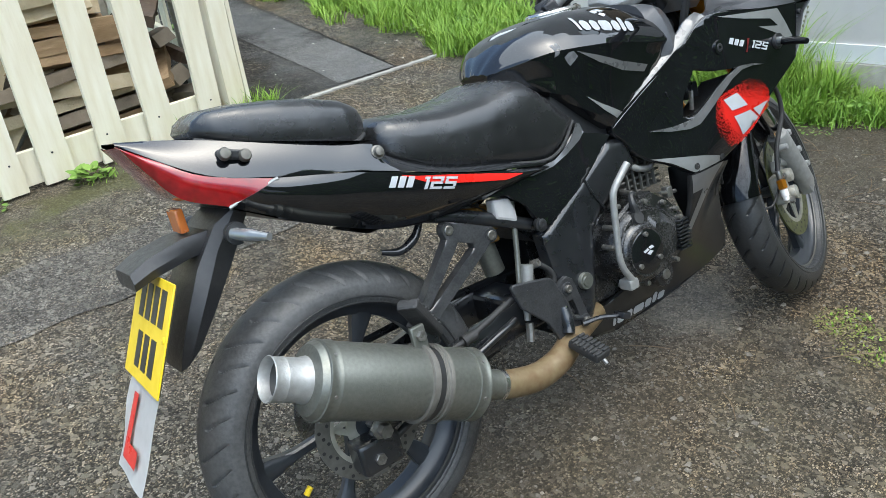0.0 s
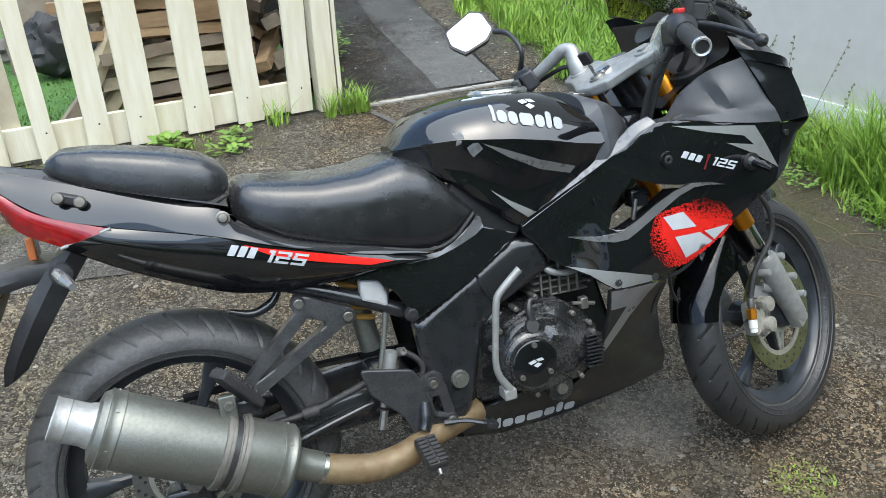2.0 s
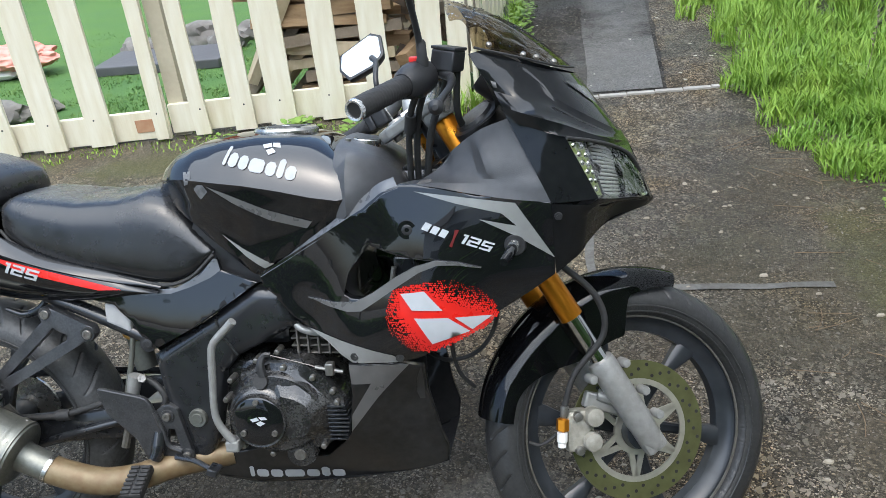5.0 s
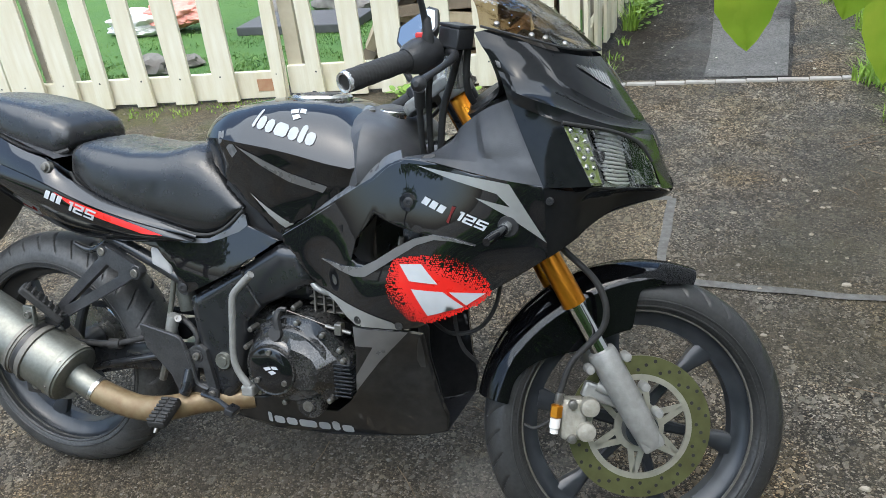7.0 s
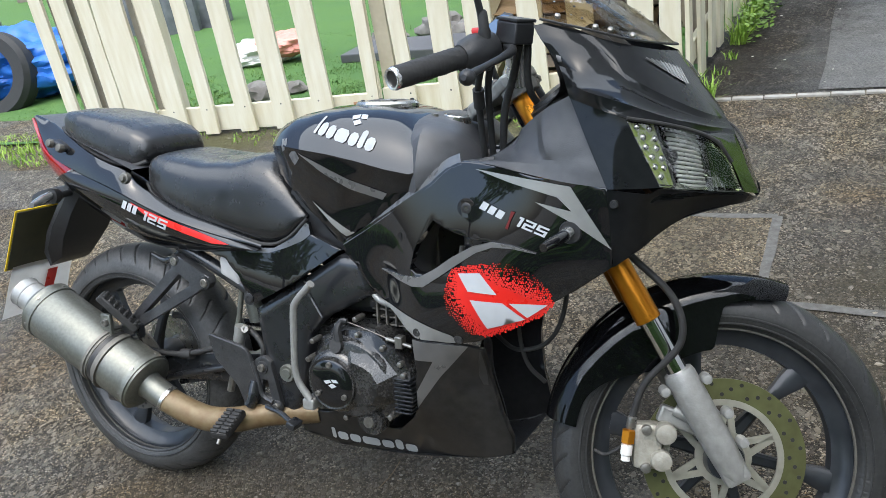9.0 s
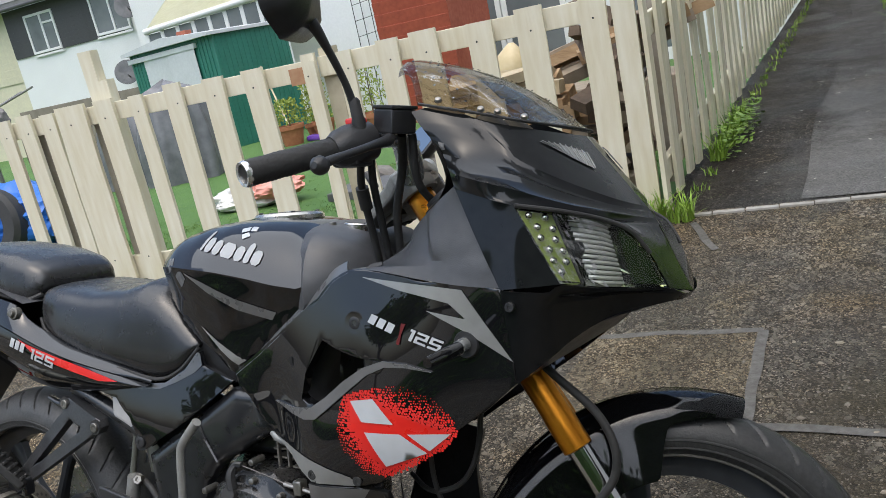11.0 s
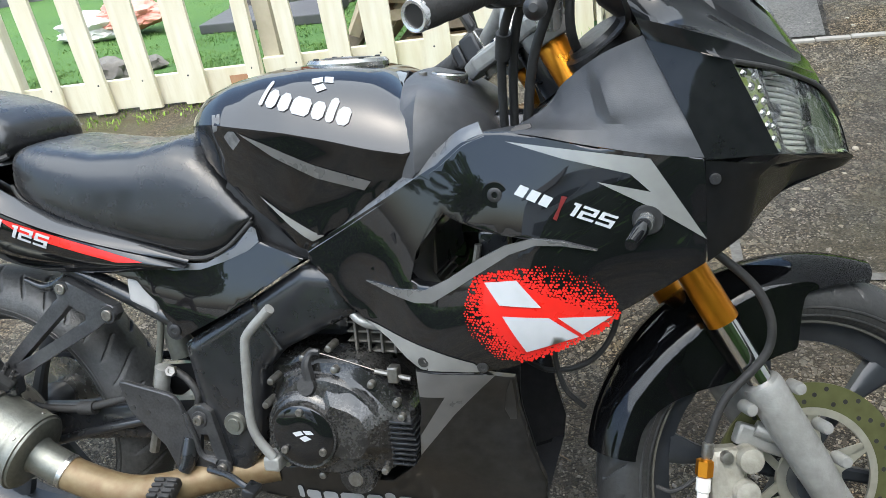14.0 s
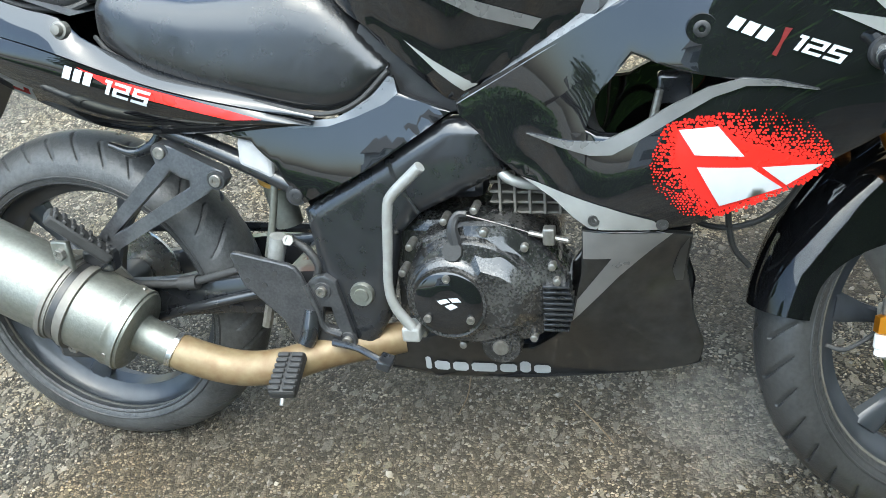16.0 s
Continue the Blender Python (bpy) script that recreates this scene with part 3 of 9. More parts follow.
for at in ((0.228, -0.127, 0.563), (0.311, -0.133, 0.524)):
    part("bolt_boss", lathe([(0.010, 0.001), (0.0135, 0.001), (0.015, -0.004)], 20, axis=(0, -1, 0), at=at), CHIPPED, hanger)
    part("hanger_bolt", screw(at, r=0.009, h=0.004), BOLT, hanger)


def footrest(name, a, b, ridges=7):
    d = (Vector(b) - Vector(a)).normalized()
    m = Matrix.Translation(a) @ d.to_track_quat("X", "Z").to_matrix().to_4x4()
    ln = (Vector(b) - Vector(a)).length
    peg = part(name, block((0, -0.020, -0.010), (ln, 0.020, 0.008), 0.005, m), GRIP, bike, "ribbed black rubber footrest")
    for i in range(ridges):
        x = ln * (0.12 + 0.8 * i / (ridges - 1))
        for y in (-0.0105, 0.0105):
            part("ridge", block((x - 0.0032, y - 0.0085, 0.006), (x + 0.0032, y + 0.0085, 0.0118), 0.0012, m, seg=1), GRIP, peg)
    return peg


footrest("passenger_footrest", (0.128, -0.155, 0.412), (0.072, -0.195, 0.495))
rider_peg = footrest("rider_footrest", (0.408, -0.178, 0.276), (0.414, -0.246, 0.251))
part("peg_tip", screw((0.414, -0.246, 0.241), (0, -0.6, -0.8), 0.004, 0.006), BOLT, rider_peg)

# silencer and pipe
EX0, EX1 = Vector((-0.122, -0.186, 0.446)), Vector((0.162, -0.178, 0.299))
exd = (EX1 - EX0).normalized()
ln = (EX1 - EX0).length
silencer = part("silencer", lathe([(0.040, -0.010), (0.056, -0.006), (0.0615, 0.002), (0.063, 0.008), (0.063, ln - 0.008), (0.061, ln - 0.002), (0.052, ln + 0.003), (0.03, ln + 0.004)], 48, axis=exd, at=EX0), SILENCER, bike, "dull brushed steel silencer with riveted end bands")
for s in (0.004, ln - 0.03):
    part("end_band", lathe([(0.0628, s), (0.0652, s + 0.001), (0.0652, s + 0.004), (0.0642, s + 0.006), (0.0642, s + 0.018), (0.0652, s + 0.020), (0.0652, s + 0.023), (0.0628, s + 0.024)], 48, axis=exd, at=EX0, loop=False), SILENCER, silencer)
    for k in range(6):
        a = k * 1.047 + 0.4
        e1 = exd.orthogonal().normalized()
        q = (Matrix.Rotation(a, 3, exd) @ e1)
        part("rivet", lathe([(0.0035, 0), (0.003, 0.002)], 10, axis=q, at=EX0 + exd * (s + 0.012) + q * 0.0635), BOLT, silencer)
CL = 0.212
part("clamp_strap", lathe([(0.0632, CL - 0.021), (0.0682, CL - 0.020), (0.0682, CL - 0.013), (0.0655, CL - 0.012), (0.0655, CL - 0.007), (0.0636, CL - 0.0065), (0.0636, CL + 0.0065), (0.0655, CL + 0.007), (0.0655, CL + 0.012), (0.0682, CL + 0.013), (0.0682, CL + 0.020), (0.0632, CL + 0.021)], 48, axis=exd, at=EX0), FINS, silencer, "slotted steel clamp strap")
part("strap_slot", lathe([(0.0630, CL - 0.005), (0.0642, CL - 0.0048), (0.0642, CL + 0.0048), (0.0630, CL + 0.005)], 48, axis=exd, at=EX0), INK, silencer)
part("clamp_lug", block((0.064, -0.196, 0.400), (0.092, -0.186, 0.452), 0.003), SILENCER, silencer)
part("clamp_bolt", screw((0.080, -0.198, 0.434), r=0.009, hexed=True), BOLT, silencer)
out = lathe([(0.040, 0.0), (0.037, -0.014), (0.0355, -0.020), (0.0345, -0.022), (0.0345, -0.048), (0.0355, -0.049), (0.0345, -0.051), (0.0350, -0.066), (0.0362, -0.070), (0.0350, -0.0715), (0.032, -0.066), (0.031, 0.0)], 32, axis=exd, at=EX0)
part("tail_pipe", out, ALLOY, silencer, "polished tail pipe")
# flat black disc in place of the shade within the pipe
part("bore_shade", lathe([(0.002, -0.052), (0.0312, -0.0525)], 32, axis=exd, at=EX0), INK, silencer, "black disc painted for the shade inside the tail pipe")
part("pipe_collar", lathe([(0.034, ln), (0.029, ln + 0.006), (0.028, ln + 0.03), (0.0275, ln + 0.062)], 32, axis=exd, at=EX0), SILENCER, silencer)
PJ = EX1 + exd * 0.055
pipe = part("exhaust_pipe", tube([PJ - exd * 0.01, PJ + exd * 0.015, (0.275, -0.173, 0.249), (0.325, -0.168, 0.240), (0.385, -0.158, 0.245), (0.45, -0.128, 0.256), (0.55, -0.09, 0.262)], [0.027, 0.027, 0.0265, 0.026, 0.0255, 0.025, 0.024], 20, 48), RUSTY, bike, "exhaust pipe browned by heat and rust")
part("pipe_clamp", lathe([(0.0265, -0.005), (0.029, -0.004), (0.029, 0.004), (0.0265, 0.005)], 28, axis=exd, at=PJ + exd * 0.006), STEEL, pipe)

# frame beam, side panel, foot plate
BEAM = [(0.70, 0.600), (0.645, 0.603), (0.434, 0.478), (0.442, 0.41), (0.466, 0.266), (0.512, 0.262), (0.535, 0.30), (0.566, 0.44), (0.60, 0.475), (0.72, 0.535)]
pair("frame_beam", cover(BEAM, pillow(BEAM, -0.130, 0.015, 0.009), 0.008, 0.03, edge=0.010), FRAME, bike, "black pressed frame beam", sharp=60)
part("frame_edge", tube([(0.565, -0.129, 0.548), (0.575, -0.131, 0.52), (0.60, -0.131, 0.478)], 0.003, 6), FRAME, bike)
part("pivot_cap", lathe([(0.004, 0.012), (0.010, 0.012), (0.011, 0.0095), (0.0165, 0.010), (0.018, 0.007), (0.018, -0.004)], 28, axis=(0, -1, 0), at=(0.507, -0.128, 0.354)), SILENCER, bike)
PANEL = [(0.548, 0.636), (0.580, 0.662), (0.588, 0.640), (0.654, 0.616), (0.551, 0.549), (0.437, 0.491), (0.424, 0.512), (0.405, 0.548), (0.372, 0.580), (0.305, 0.596), (0.40, 0.618), (0.45, 0.610), (0.50, 0.606)]
panel_v = smooth_depth([(0.58, -0.127, 0.66), (0.654, -0.134, 0.616), (0.437, -0.134, 0.49), (0.31, -0.125, 0.596), (0.53, -0.142, 0.56), (0.46, -0.131, 0.60), (0.40, -0.136, 0.555), (0.47, -0.141, 0.53)])
side_panel = pair("side_panel", cover(PANEL, panel_v, thick=0.01, roll=0.0025), GLOSS, bike, "gloss black side panel")
# reflection on the panel's upper bevel, laid on as a pale shape
part("side_sheen", cover([(0.584, 0.66), (0.588, 0.641), (0.57, 0.628), (0.53, 0.612), (0.49, 0.600), (0.44, 0.597), (0.41, 0.604), (0.45, 0.607), (0.50, 0.610), (0.548, 0.632), (0.576, 0.662)], on(side_panel), 0.01), SHEENP, side_panel, "pale crescent painted for the panel bevel's sky reflection")
for at in ((0.43, -0.136, 0.504),):
    part("panel_bolt", screw(at, r=0.010, h=0.003), SATIN, side_panel)
part("bolt_collar", lathe([(0.011, 0.001), (0.015, 0.001), (0.015, -0.006)], 20, axis=(0, -1, 0), at=(0.43, -0.135, 0.504)), SATIN, side_panel)
foot = part("foot_plate", plate([(0.316, 0.414), (0.320, 0.420), (0.330, 0.419), (0.404, 0.403), (0.414, 0.398), (0.423, 0.384), (0.446, 0.312), (0.440, 0.298), (0.417, 0.268), (0.402, 0.268), (0.384, 0.314), (0.330, 0.368)], -0.146, -0.137, 0.003), CHIPPED, bike, "black drilled foot plate with scraped paint")
part("plate_bracket", cover([(0.428, 0.372), (0.440, 0.381), (0.456, 0.385), (0.470, 0.374), (0.490, 0.284), (0.484, 0.270), (0.470, 0.264), (0.429, 0.258), (0.387, 0.302), (0.425, 0.345)], lambda u, w: -0.140, 0.010, 0.010, [[(0.447, 0.334), (0.459, 0.334), (0.467, 0.297), (0.442, 0.304)]], roll=0.002), CHIPPED, foot)
part("plate_rib", tube([(0.425, -0.142, 0.370), (0.437, -0.143, 0.335), (0.446, -0.143, 0.302), (0.470, -0.142, 0.290)], 0.005, 8), CHIPPED, foot)
for at in ((0.325, 0.398), (0.351, 0.394), (0.383, 0.389), (0.338, 0.376), (0.364, 0.369)):
    part("hole", lathe([(0.0045, 0.0006), (0.0045, -0.002)], 12, axis=(0, -1, 0), at=(at[0], -0.1462, at[1])), INK, foot)
for at in ((0.450, 0.361), (0.479, 0.281)):
    part("plate_boss", lathe([(0.008, 0.002), (0.0125, 0.002), (0.0145, -0.003)], 20, axis=(0, -1, 0), at=(at[0], -0.1405, at[1])), CHIPPED, foot)
    part("plate_bolt", screw((at[0], -0.1425, at[1]), r=0.008), BOLT, foot)
part("peg_bracket", tube([(0.43, -0.14, 0.33), (0.425, -0.15, 0.295), (0.418, -0.155, 0.28)], [0.012, 0.014, 0.012], 10), FRAME, bike)
part("brake_pedal", tube([(0.46, -0.150, 0.282), (0.50, -0.160, 0.280), (0.53, -0.170, 0.272), (0.545, -0.172, 0.268)], [0.006, 0.005, 0.005, 0.005], 8), FRAME, bike)
part("pedal_pad", block((0.535, -0.190, 0.262), (0.556, -0.160, 0.276), 0.003, Matrix.Translation((0.545, -0.175, 0.27)) @ pose(0, 0, 0, 0, 20, 0) @ Matrix.Translation((-0.545, 0.175, -0.27))), FRAME, bike)
mc = part("rear_master_cylinder", tube([(0.355, -0.118, 0.33), (0.372, -0.118, 0.39), (0.385, -0.118, 0.435)], [0.006, 0.012, 0.013], 14), ALLOY, bike, "alloy rear brake cylinder")
part("cylinder_rod", tube([(0.345, -0.125, 0.29), (0.355, -0.122, 0.325)], 0.008, 8), BOLT, mc)
part("banjo", screw((0.40, -0.12, 0.43), (0.4, -1, 0.4), 0.009, 0.012, True), BOLT, mc)
part("rear_hose", tube([(0.40, -0.115, 0.43), (0.425, -0.118, 0.415), (0.44, -0.12, 0.39), (0.43, -0.12, 0.36)], 0.006), GRIP, bike)
kick = part("kick_lever", tube([(0.626, -0.193, 0.564), (0.614, -0.191, 0.553), (0.584, -0.187, 0.524), (0.576, -0.186, 0.505), (0.570, -0.184, 0.450), (0.565, -0.182, 0.395), (0.570, -0.180, 0.362), (0.590, -0.176, 0.328)], [0.0075, 0.0075, 0.007, 0.007, 0.0065, 0.0065, 0.007, 0.008], 10), ALLOY, bike, "bent steel kick-start lever")
part("lever_boss", block((0.576, -0.184, 0.308), (0.602, -0.150, 0.330), 0.004, pose(0, 0, 0)), ALLOY, kick)
part("side_stand", tube([(0.52, 0.10, 0.24), (0.50, 0.2, 0.16), (0.49, 0.29, 0.102)], [0.013, 0.012, 0.011], 10), FRAME, bike, "black side stand")

# engine
crank = loft([[Vector((0.665 + a * math.cos(t) * (1.25 if math.cos(t) > 0 else 1.0) * k, v, 0.375 + a * math.sin(t) * 0.98 * k)) for t in np.linspace(0, 2 * math.pi, 40, endpoint=False)] for v, a, k in ((0.14, 0.07, 1), (0.12, 0.088, 1), (-0.11, 0.088, 1), (-0.148, 0.084, 1), (-0.162, 0.074, 1), (-0.166, 0.05, 1))])
block((0.545, -0.10, 0.27), (0.74, 0.10, 0.46), 0.02, bm=crank)
engine = part("engine", crank, ENGINE, bike, "grimy dark engine casing")
cover_ring = part("clutch_cover", lathe([(0.047, 0.010), (0.0505, 0.011), (0.052, 0.004), (0.058, 0.001), (0.062, -0.006), (0.0645, -0.016), (0.066, -0.045)], 56, axis=(0, -1, 0), at=(0.645, -0.170, 0.369)), ENGINE, bike, "round engine cover with a scuffed edge")
part("cover_disc", lathe([(0.02, 0.0125), (0.043, 0.0125), (0.0465, 0.0105), (0.0465, 0.004)], 48, axis=(0, -1, 0), at=(0.645, -0.170, 0.369)), GLOSS, cover_ring)
part("cover_mark", wrap(lozenges(0.026), (0.632, 0.361), (1, -0.02), lambda u, w: -0.1833), WHITED, cover_ring, "white lozenge mark")
for a in (90, 215, 325):
    part("cover_bolt", screw((0.645 + 0.036 * math.cos(radians(a)), -0.1815, 0.369 + 0.038 * math.sin(radians(a))), r=0.0055), BOLT, cover_ring)
RIGHTCASE = [(0.663, 0.471), (0.725, 0.472), (0.769, 0.441), (0.801, 0.401), (0.798, 0.332), (0.753, 0.300), (0.679, 0.293), (0.610, 0.305), (0.580, 0.365), (0.605, 0.445)]
RAISED = [(0.672, 0.452), (0.715, 0.450), (0.745, 0.425), (0.772, 0.395), (0.770, 0.345), (0.742, 0.322), (0.690, 0.318), (0.650, 0.33), (0.635, 0.365), (0.645, 0.420)]
FACET = [(0.690, 0.415), (0.715, 0.408), (0.732, 0.398), (0.742, 0.380), (0.740, 0.356), (0.728, 0.338), (0.700, 0.334), (0.68, 0.345), (0.672, 0.365), (0.676, 0.395)]
part("casing_bulge", loft([[Vector((u, v, w)) for u, w in ring] for v, ring in ((-0.08, RIGHTCASE), (-0.140, RIGHTCASE), (-0.147, [(0.69 + (u - 0.69) * 0.96, 0.38 + (w - 0.38) * 0.96) for u, w in RIGHTCASE]), (-0.152, RAISED), (-0.176, FACET))]), ENGINE, engine, "scratched dark angular engine cover", sharp=24)
for i in range(9):
    part("fin", block((0.768, -0.160, 0.322 + 0.008 * i), (0.808 - 0.0015 * abs(i - 4), -0.12, 0.3255 + 0.008 * i), 0.001), FRAME, engine)
for u, w in ((0.635, 0.468), (0.692, 0.461), (0.677, 0.484), (0.745, 0.441), (0.780, 0.415), (0.786, 0.394), (0.754, 0.308), (0.590, 0.438), (0.60, 0.307), (0.655, 0.292), (0.577, 0.40)):
    part("case_bolt", lathe([(0.0028, 0.010), (0.0052, 0.009), (0.0058, 0.003), (0.0058, -0.02)], 12, axis=(0, -1, 0), at=(u, -0.148 + 0.02 * (w > 0.465), w)), BOLT, engine)
part("oil_plug", lathe([(0.008, 0.008), (0.014, 0.008), (0.016, 0.004), (0.026, 0.004), (0.029, -0.004), (0.029, -0.04)], 32, axis=(0, -1, 0), at=(0.708, -0.150, 0.292)), ENGINE, engine)
part("plug_face", lathe([(0.004, 0.011), (0.010, 0.011), (0.012, 0.007)], 20, axis=(0, -1, 0), at=(0.708, -0.150, 0.292)), BOLT, engine)
part("oil_filler", lathe([(0.006, 0.012), (0.013, 0.012), (0.0145, 0.002), (0.0145, -0.03)], 20, axis=(0, -1, 0.3), at=(0.652, -0.158, 0.437)), GRIP, engine)
part("clutch_arm", tube([(0.655, -0.160, 0.448), (0.652, -0.158, 0.470), (0.658, -0.152, 0.484), (0.670, -0.15, 0.485)], [0.009, 0.008, 0.006, 0.005], 8), SATIN, engine)
part("clutch_wire", tube([(0.668, -0.15, 0.484), (0.71, -0.148, 0.472), (0.755, -0.146, 0.458)], 0.0012, 6), FRAME, engine)
part("cable_clip", block((0.768, -0.150, 0.442), (0.784, -0.132, 0.466), 0.003), BOLT, engine)
part("cable_screw", tube([(0.750, -0.146, 0.459), (0.80, -0.142, 0.448)], 0.004, 8), BOLT, engine)
cyl = part("cylinder", block((0.70, -0.07, 0.46), (0.80, 0.07, 0.58), 0.006, pose(0, 0, 0)), FINS, engine, "finned engine cylinder")
for i in range(8):
    part("cylinder_fin", block((0.692, -0.098, 0.466 + 0.0145 * i), (0.812, 0.098, 0.470 + 0.0145 * i), 0.0015, seg=1), FINS, engine)
for i in range(5):
    part("fin_post", block((0.705 + 0.02 * i, -0.104, 0.468), (0.709 + 0.02 * i, -0.097, 0.56), 0.001), FINS, engine)
part("breather_hose", tube([(0.69, -0.10, 0.56), (0.72, -0.118, 0.525), (0.76, -0.112, 0.512), (0.80, -0.09, 0.51)], 0.007), ALLOY, engine)
part("head_block", block((0.69, -0.085, 0.575), (0.83, 0.085, 0.65), 0.01), FRAME, engine)
part("carburettor", block((0.58, -0.06, 0.47), (0.68, 0.06, 0.56), 0.015), FRAME, engine)

# fuel tank
TU = [0.455, 0.475, 0.51, 0.55, 0.60, 0.66, 0.72, 0.78, 0.83, 0.862]
TOP = [0.800, 0.826, 0.850, 0.863, 0.872, 0.876, 0.873, 0.864, 0.852, 0.842]
HS = [0.045, 0.080, 0.122, 0.146, 0.159, 0.166, 0.168, 0.168, 0.167, 0.160]
SH = [0.792, 0.797, 0.803, 0.805, 0.800, 0.793, 0.782, 0.768, 0.760, 0.775]
HB = [0.040, 0.068, 0.104, 0.124, 0.132, 0.136, 0.140, 0.146, 0.151, 0.152]
BT = [0.782, 0.768, 0.748, 0.722, 0.678, 0.628, 0.664, 0.702, 0.734, 0.752]


def tank_ring(u):
    tp, hs, sh, hb, bt = (float(np.interp(u, TU, q)) for q in (TOP, HS, SH, HB, BT))
    d = tp - sh
    low = spline([(hb * 0.6, bt - 0.004, 0), (hb, bt, 0), (hb + (hs - hb) * 0.34, bt + (sh - bt) * 0.35, 0), (hs * 0.965, bt + (sh - bt) * 0.78, 0), (hs * 0.995, sh, 0)], 13)
    high = spline([(hs, sh + 0.003, 0), (hs * 0.955, sh + d * 0.24, 0), (hs * 0.86, sh + d * 0.52, 0), (hs * 0.70, sh + d * 0.78, 0), (hs * 0.52, sh + d * 0.92, 0), (hs * 0.34, tp - 0.002, 0), (hs * 0.14, tp, 0)], 15)
    right = []
    for p in low + high:
        back = max(0.0, (u - 0.74) / 0.122) ** 1.5 * max(0.0, (p.y - sh) / d) ** 1.3 * 0.060
        right.append(Vector((u - back, -p.x, p.y)))
    return right + [Vector((p.x, -p.y, p.z)) for p in reversed(right)]


us = np.linspace(0.455, 0.862, 34)
tank = part("fuel_tank", loft([tank_ring(u) for u in us]), GLOSS, bike, "gloss black fuel tank with silver stripes and scratches", sharp=32)
tank_on = on(tank, 0.0014)
mark_on = on(tank, 0.0020)
wordmark(0.134, 0.029, (0.622, 0.832), (0.955, -0.235), mark_on, tank)
part("tank_lozenge", wrap(lozenges(0.026), (0.688, 0.846), (0.97, -0.18), mark_on), WHITED, tank)
part("tank_stripe", cover([(0.592, 0.797), (0.640, 0.778), (0.70, 0.752), (0.775, 0.728), (0.764, 0.716), (0.70, 0.734), (0.64, 0.765)], tank_on, 0.01), GREYD, tank)
part("lower_stripe", cover([(0.605, 0.708), (0.64, 0.683), (0.68, 0.659), (0.694, 0.652), (0.676, 0.644), (0.645, 0.668)], tank_on, 0.01), SILVERD, tank)
for q in ([(0.545, 0.820), (0.560, 0.822), (0.563, 0.811), (0.556, 0.800), (0.547, 0.797), (0.549, 0.808)], [(0.566, 0.792), (0.576, 0.799), (0.586, 0.799), (0.594, 0.787), (0.586, 0.780), (0.577, 0.773), (0.571, 0.781)]):
    part("scuff", cover(q, on(tank, 0.0008), 0.008), SCUFF, tank, "grey worn patch")
capm = Matrix.Translation((0.695, 0, 0.873)) @ pose(0, 0, 0, 0, 1, 0)
filler = part("filler_cap", lathe([(0.010, 0.006), (0.034, 0.006), (0.037, 0.003), (0.040, 0.0075), (0.056, 0.0065), (0.060, 0.002), (0.060, -0.004)], 48, axis=(0, 0, 1)), STEEL, tank, "brushed filler cap ring with a dark middle", m=capm)
part("cap_middle", lathe([(0.01, 0.0085), (0.034, 0.0085), (0.036, 0.006)], 40, axis=(0, 0, 1)), SATIN, filler)
part("key_slot", block((-0.008, -0.003, 0.008), (0.008, 0.003, 0.0095), 0.001), CHROME, filler)
for i in range(4):
    a = 0.8 + 1.57 * i
    part("cap_screw", lathe([(0.002, 0.0095), (0.0042, 0.009), (0.0042, 0.005)], 10, axis=(0, 0, 1), at=(0.048 * math.cos(a), 0.048 * math.sin(a), 0)), SATIN, filler)
CU = [0.815, 0.84, 0.865, 0.89, 0.915, 0.93]
fc = []
for u in CU:
    tp = float(np.interp(u, CU, (0.859, 0.852, 0.843, 0.829, 0.806, 0.780)))
    hw = float(np.interp(u, CU, (0.150, 0.168, 0.158, 0.135, 0.108, 0.092)))
    bt = float(np.interp(u, CU, (0.70, 0.735, 0.752, 0.764, 0.772, 0.776)))
    sh = bt + 0.45 * (tp - bt)
    s = spline([(hw * 0.7, bt - 0.01, 0), (hw, bt, 0), (hw * 0.985, sh, 0), (hw * 0.82, sh + (tp - sh) * 0.75, 0), (hw * 0.5, tp - 0.004, 0), (0.02, tp, 0)], 16)
    right = [Vector((u, -p.x, p.y)) for p in s]
    fc.append(right + [Vector((u, -p.y, p.z)) for p in reversed(right)])
front_cover = part("tank_cover", loft(fc), MATTE, bike, "dark grey moulded cover ahead of the tank")
part("cover_badge", lathe([(0.012, 0.003), (0.024, 0.003), (0.026, 0.001), (0.026, -0.01)], 32, axis=(0.12, 0, 1), at=(0.852, -0.022, 0.8495)), STEEL, front_cover)
part("badge_face", lathe([(0.010, 0.0038), (0.021, 0.0038), (0.0215, 0.002)], 32, axis=(0.12, 0, 1), at=(0.852, -0.022, 0.8495)), SATIN, front_cover)
part("cover_screw", lathe([(0.002, 0.004), (0.006, 0.003), (0.006, -0.006)], 12, axis=(0, 0, 1), at=(0.826, -0.060, 0.8535)), BOLT, front_cover)


def seat_mesh(U, top, bot, hw, n=26):
    rings = []
    for u in np.linspace(U[0], U[-1], n):
        tp, bt, h = (float(np.interp(u, U, q)) for q in (top, bot, hw))
        d = tp - bt
        e = min(1.0, 0.55 + 12 * min(u - U[0], U[-1] - u))
        s = spline([(h * 0.80, bt - 0.002, 0), (h * 0.97, bt + 0.002, 0), (h * 1.01, bt + 0.2 * d, 0), (h * 1.0, bt + 0.45 * d, 0), (h * 0.965, bt + 0.72 * d, 0), (h * 0.85, bt + 0.90 * d, 0), (h * 0.55, tp - 0.002, 0), (0.01, tp, 0)], 18)
        right = [Vector((u, -p.x, p.y)) for p in s]
        rings.append(right + [Vector((u, -p.y, p.z)) for p in reversed(right)])
    return loft(rings)


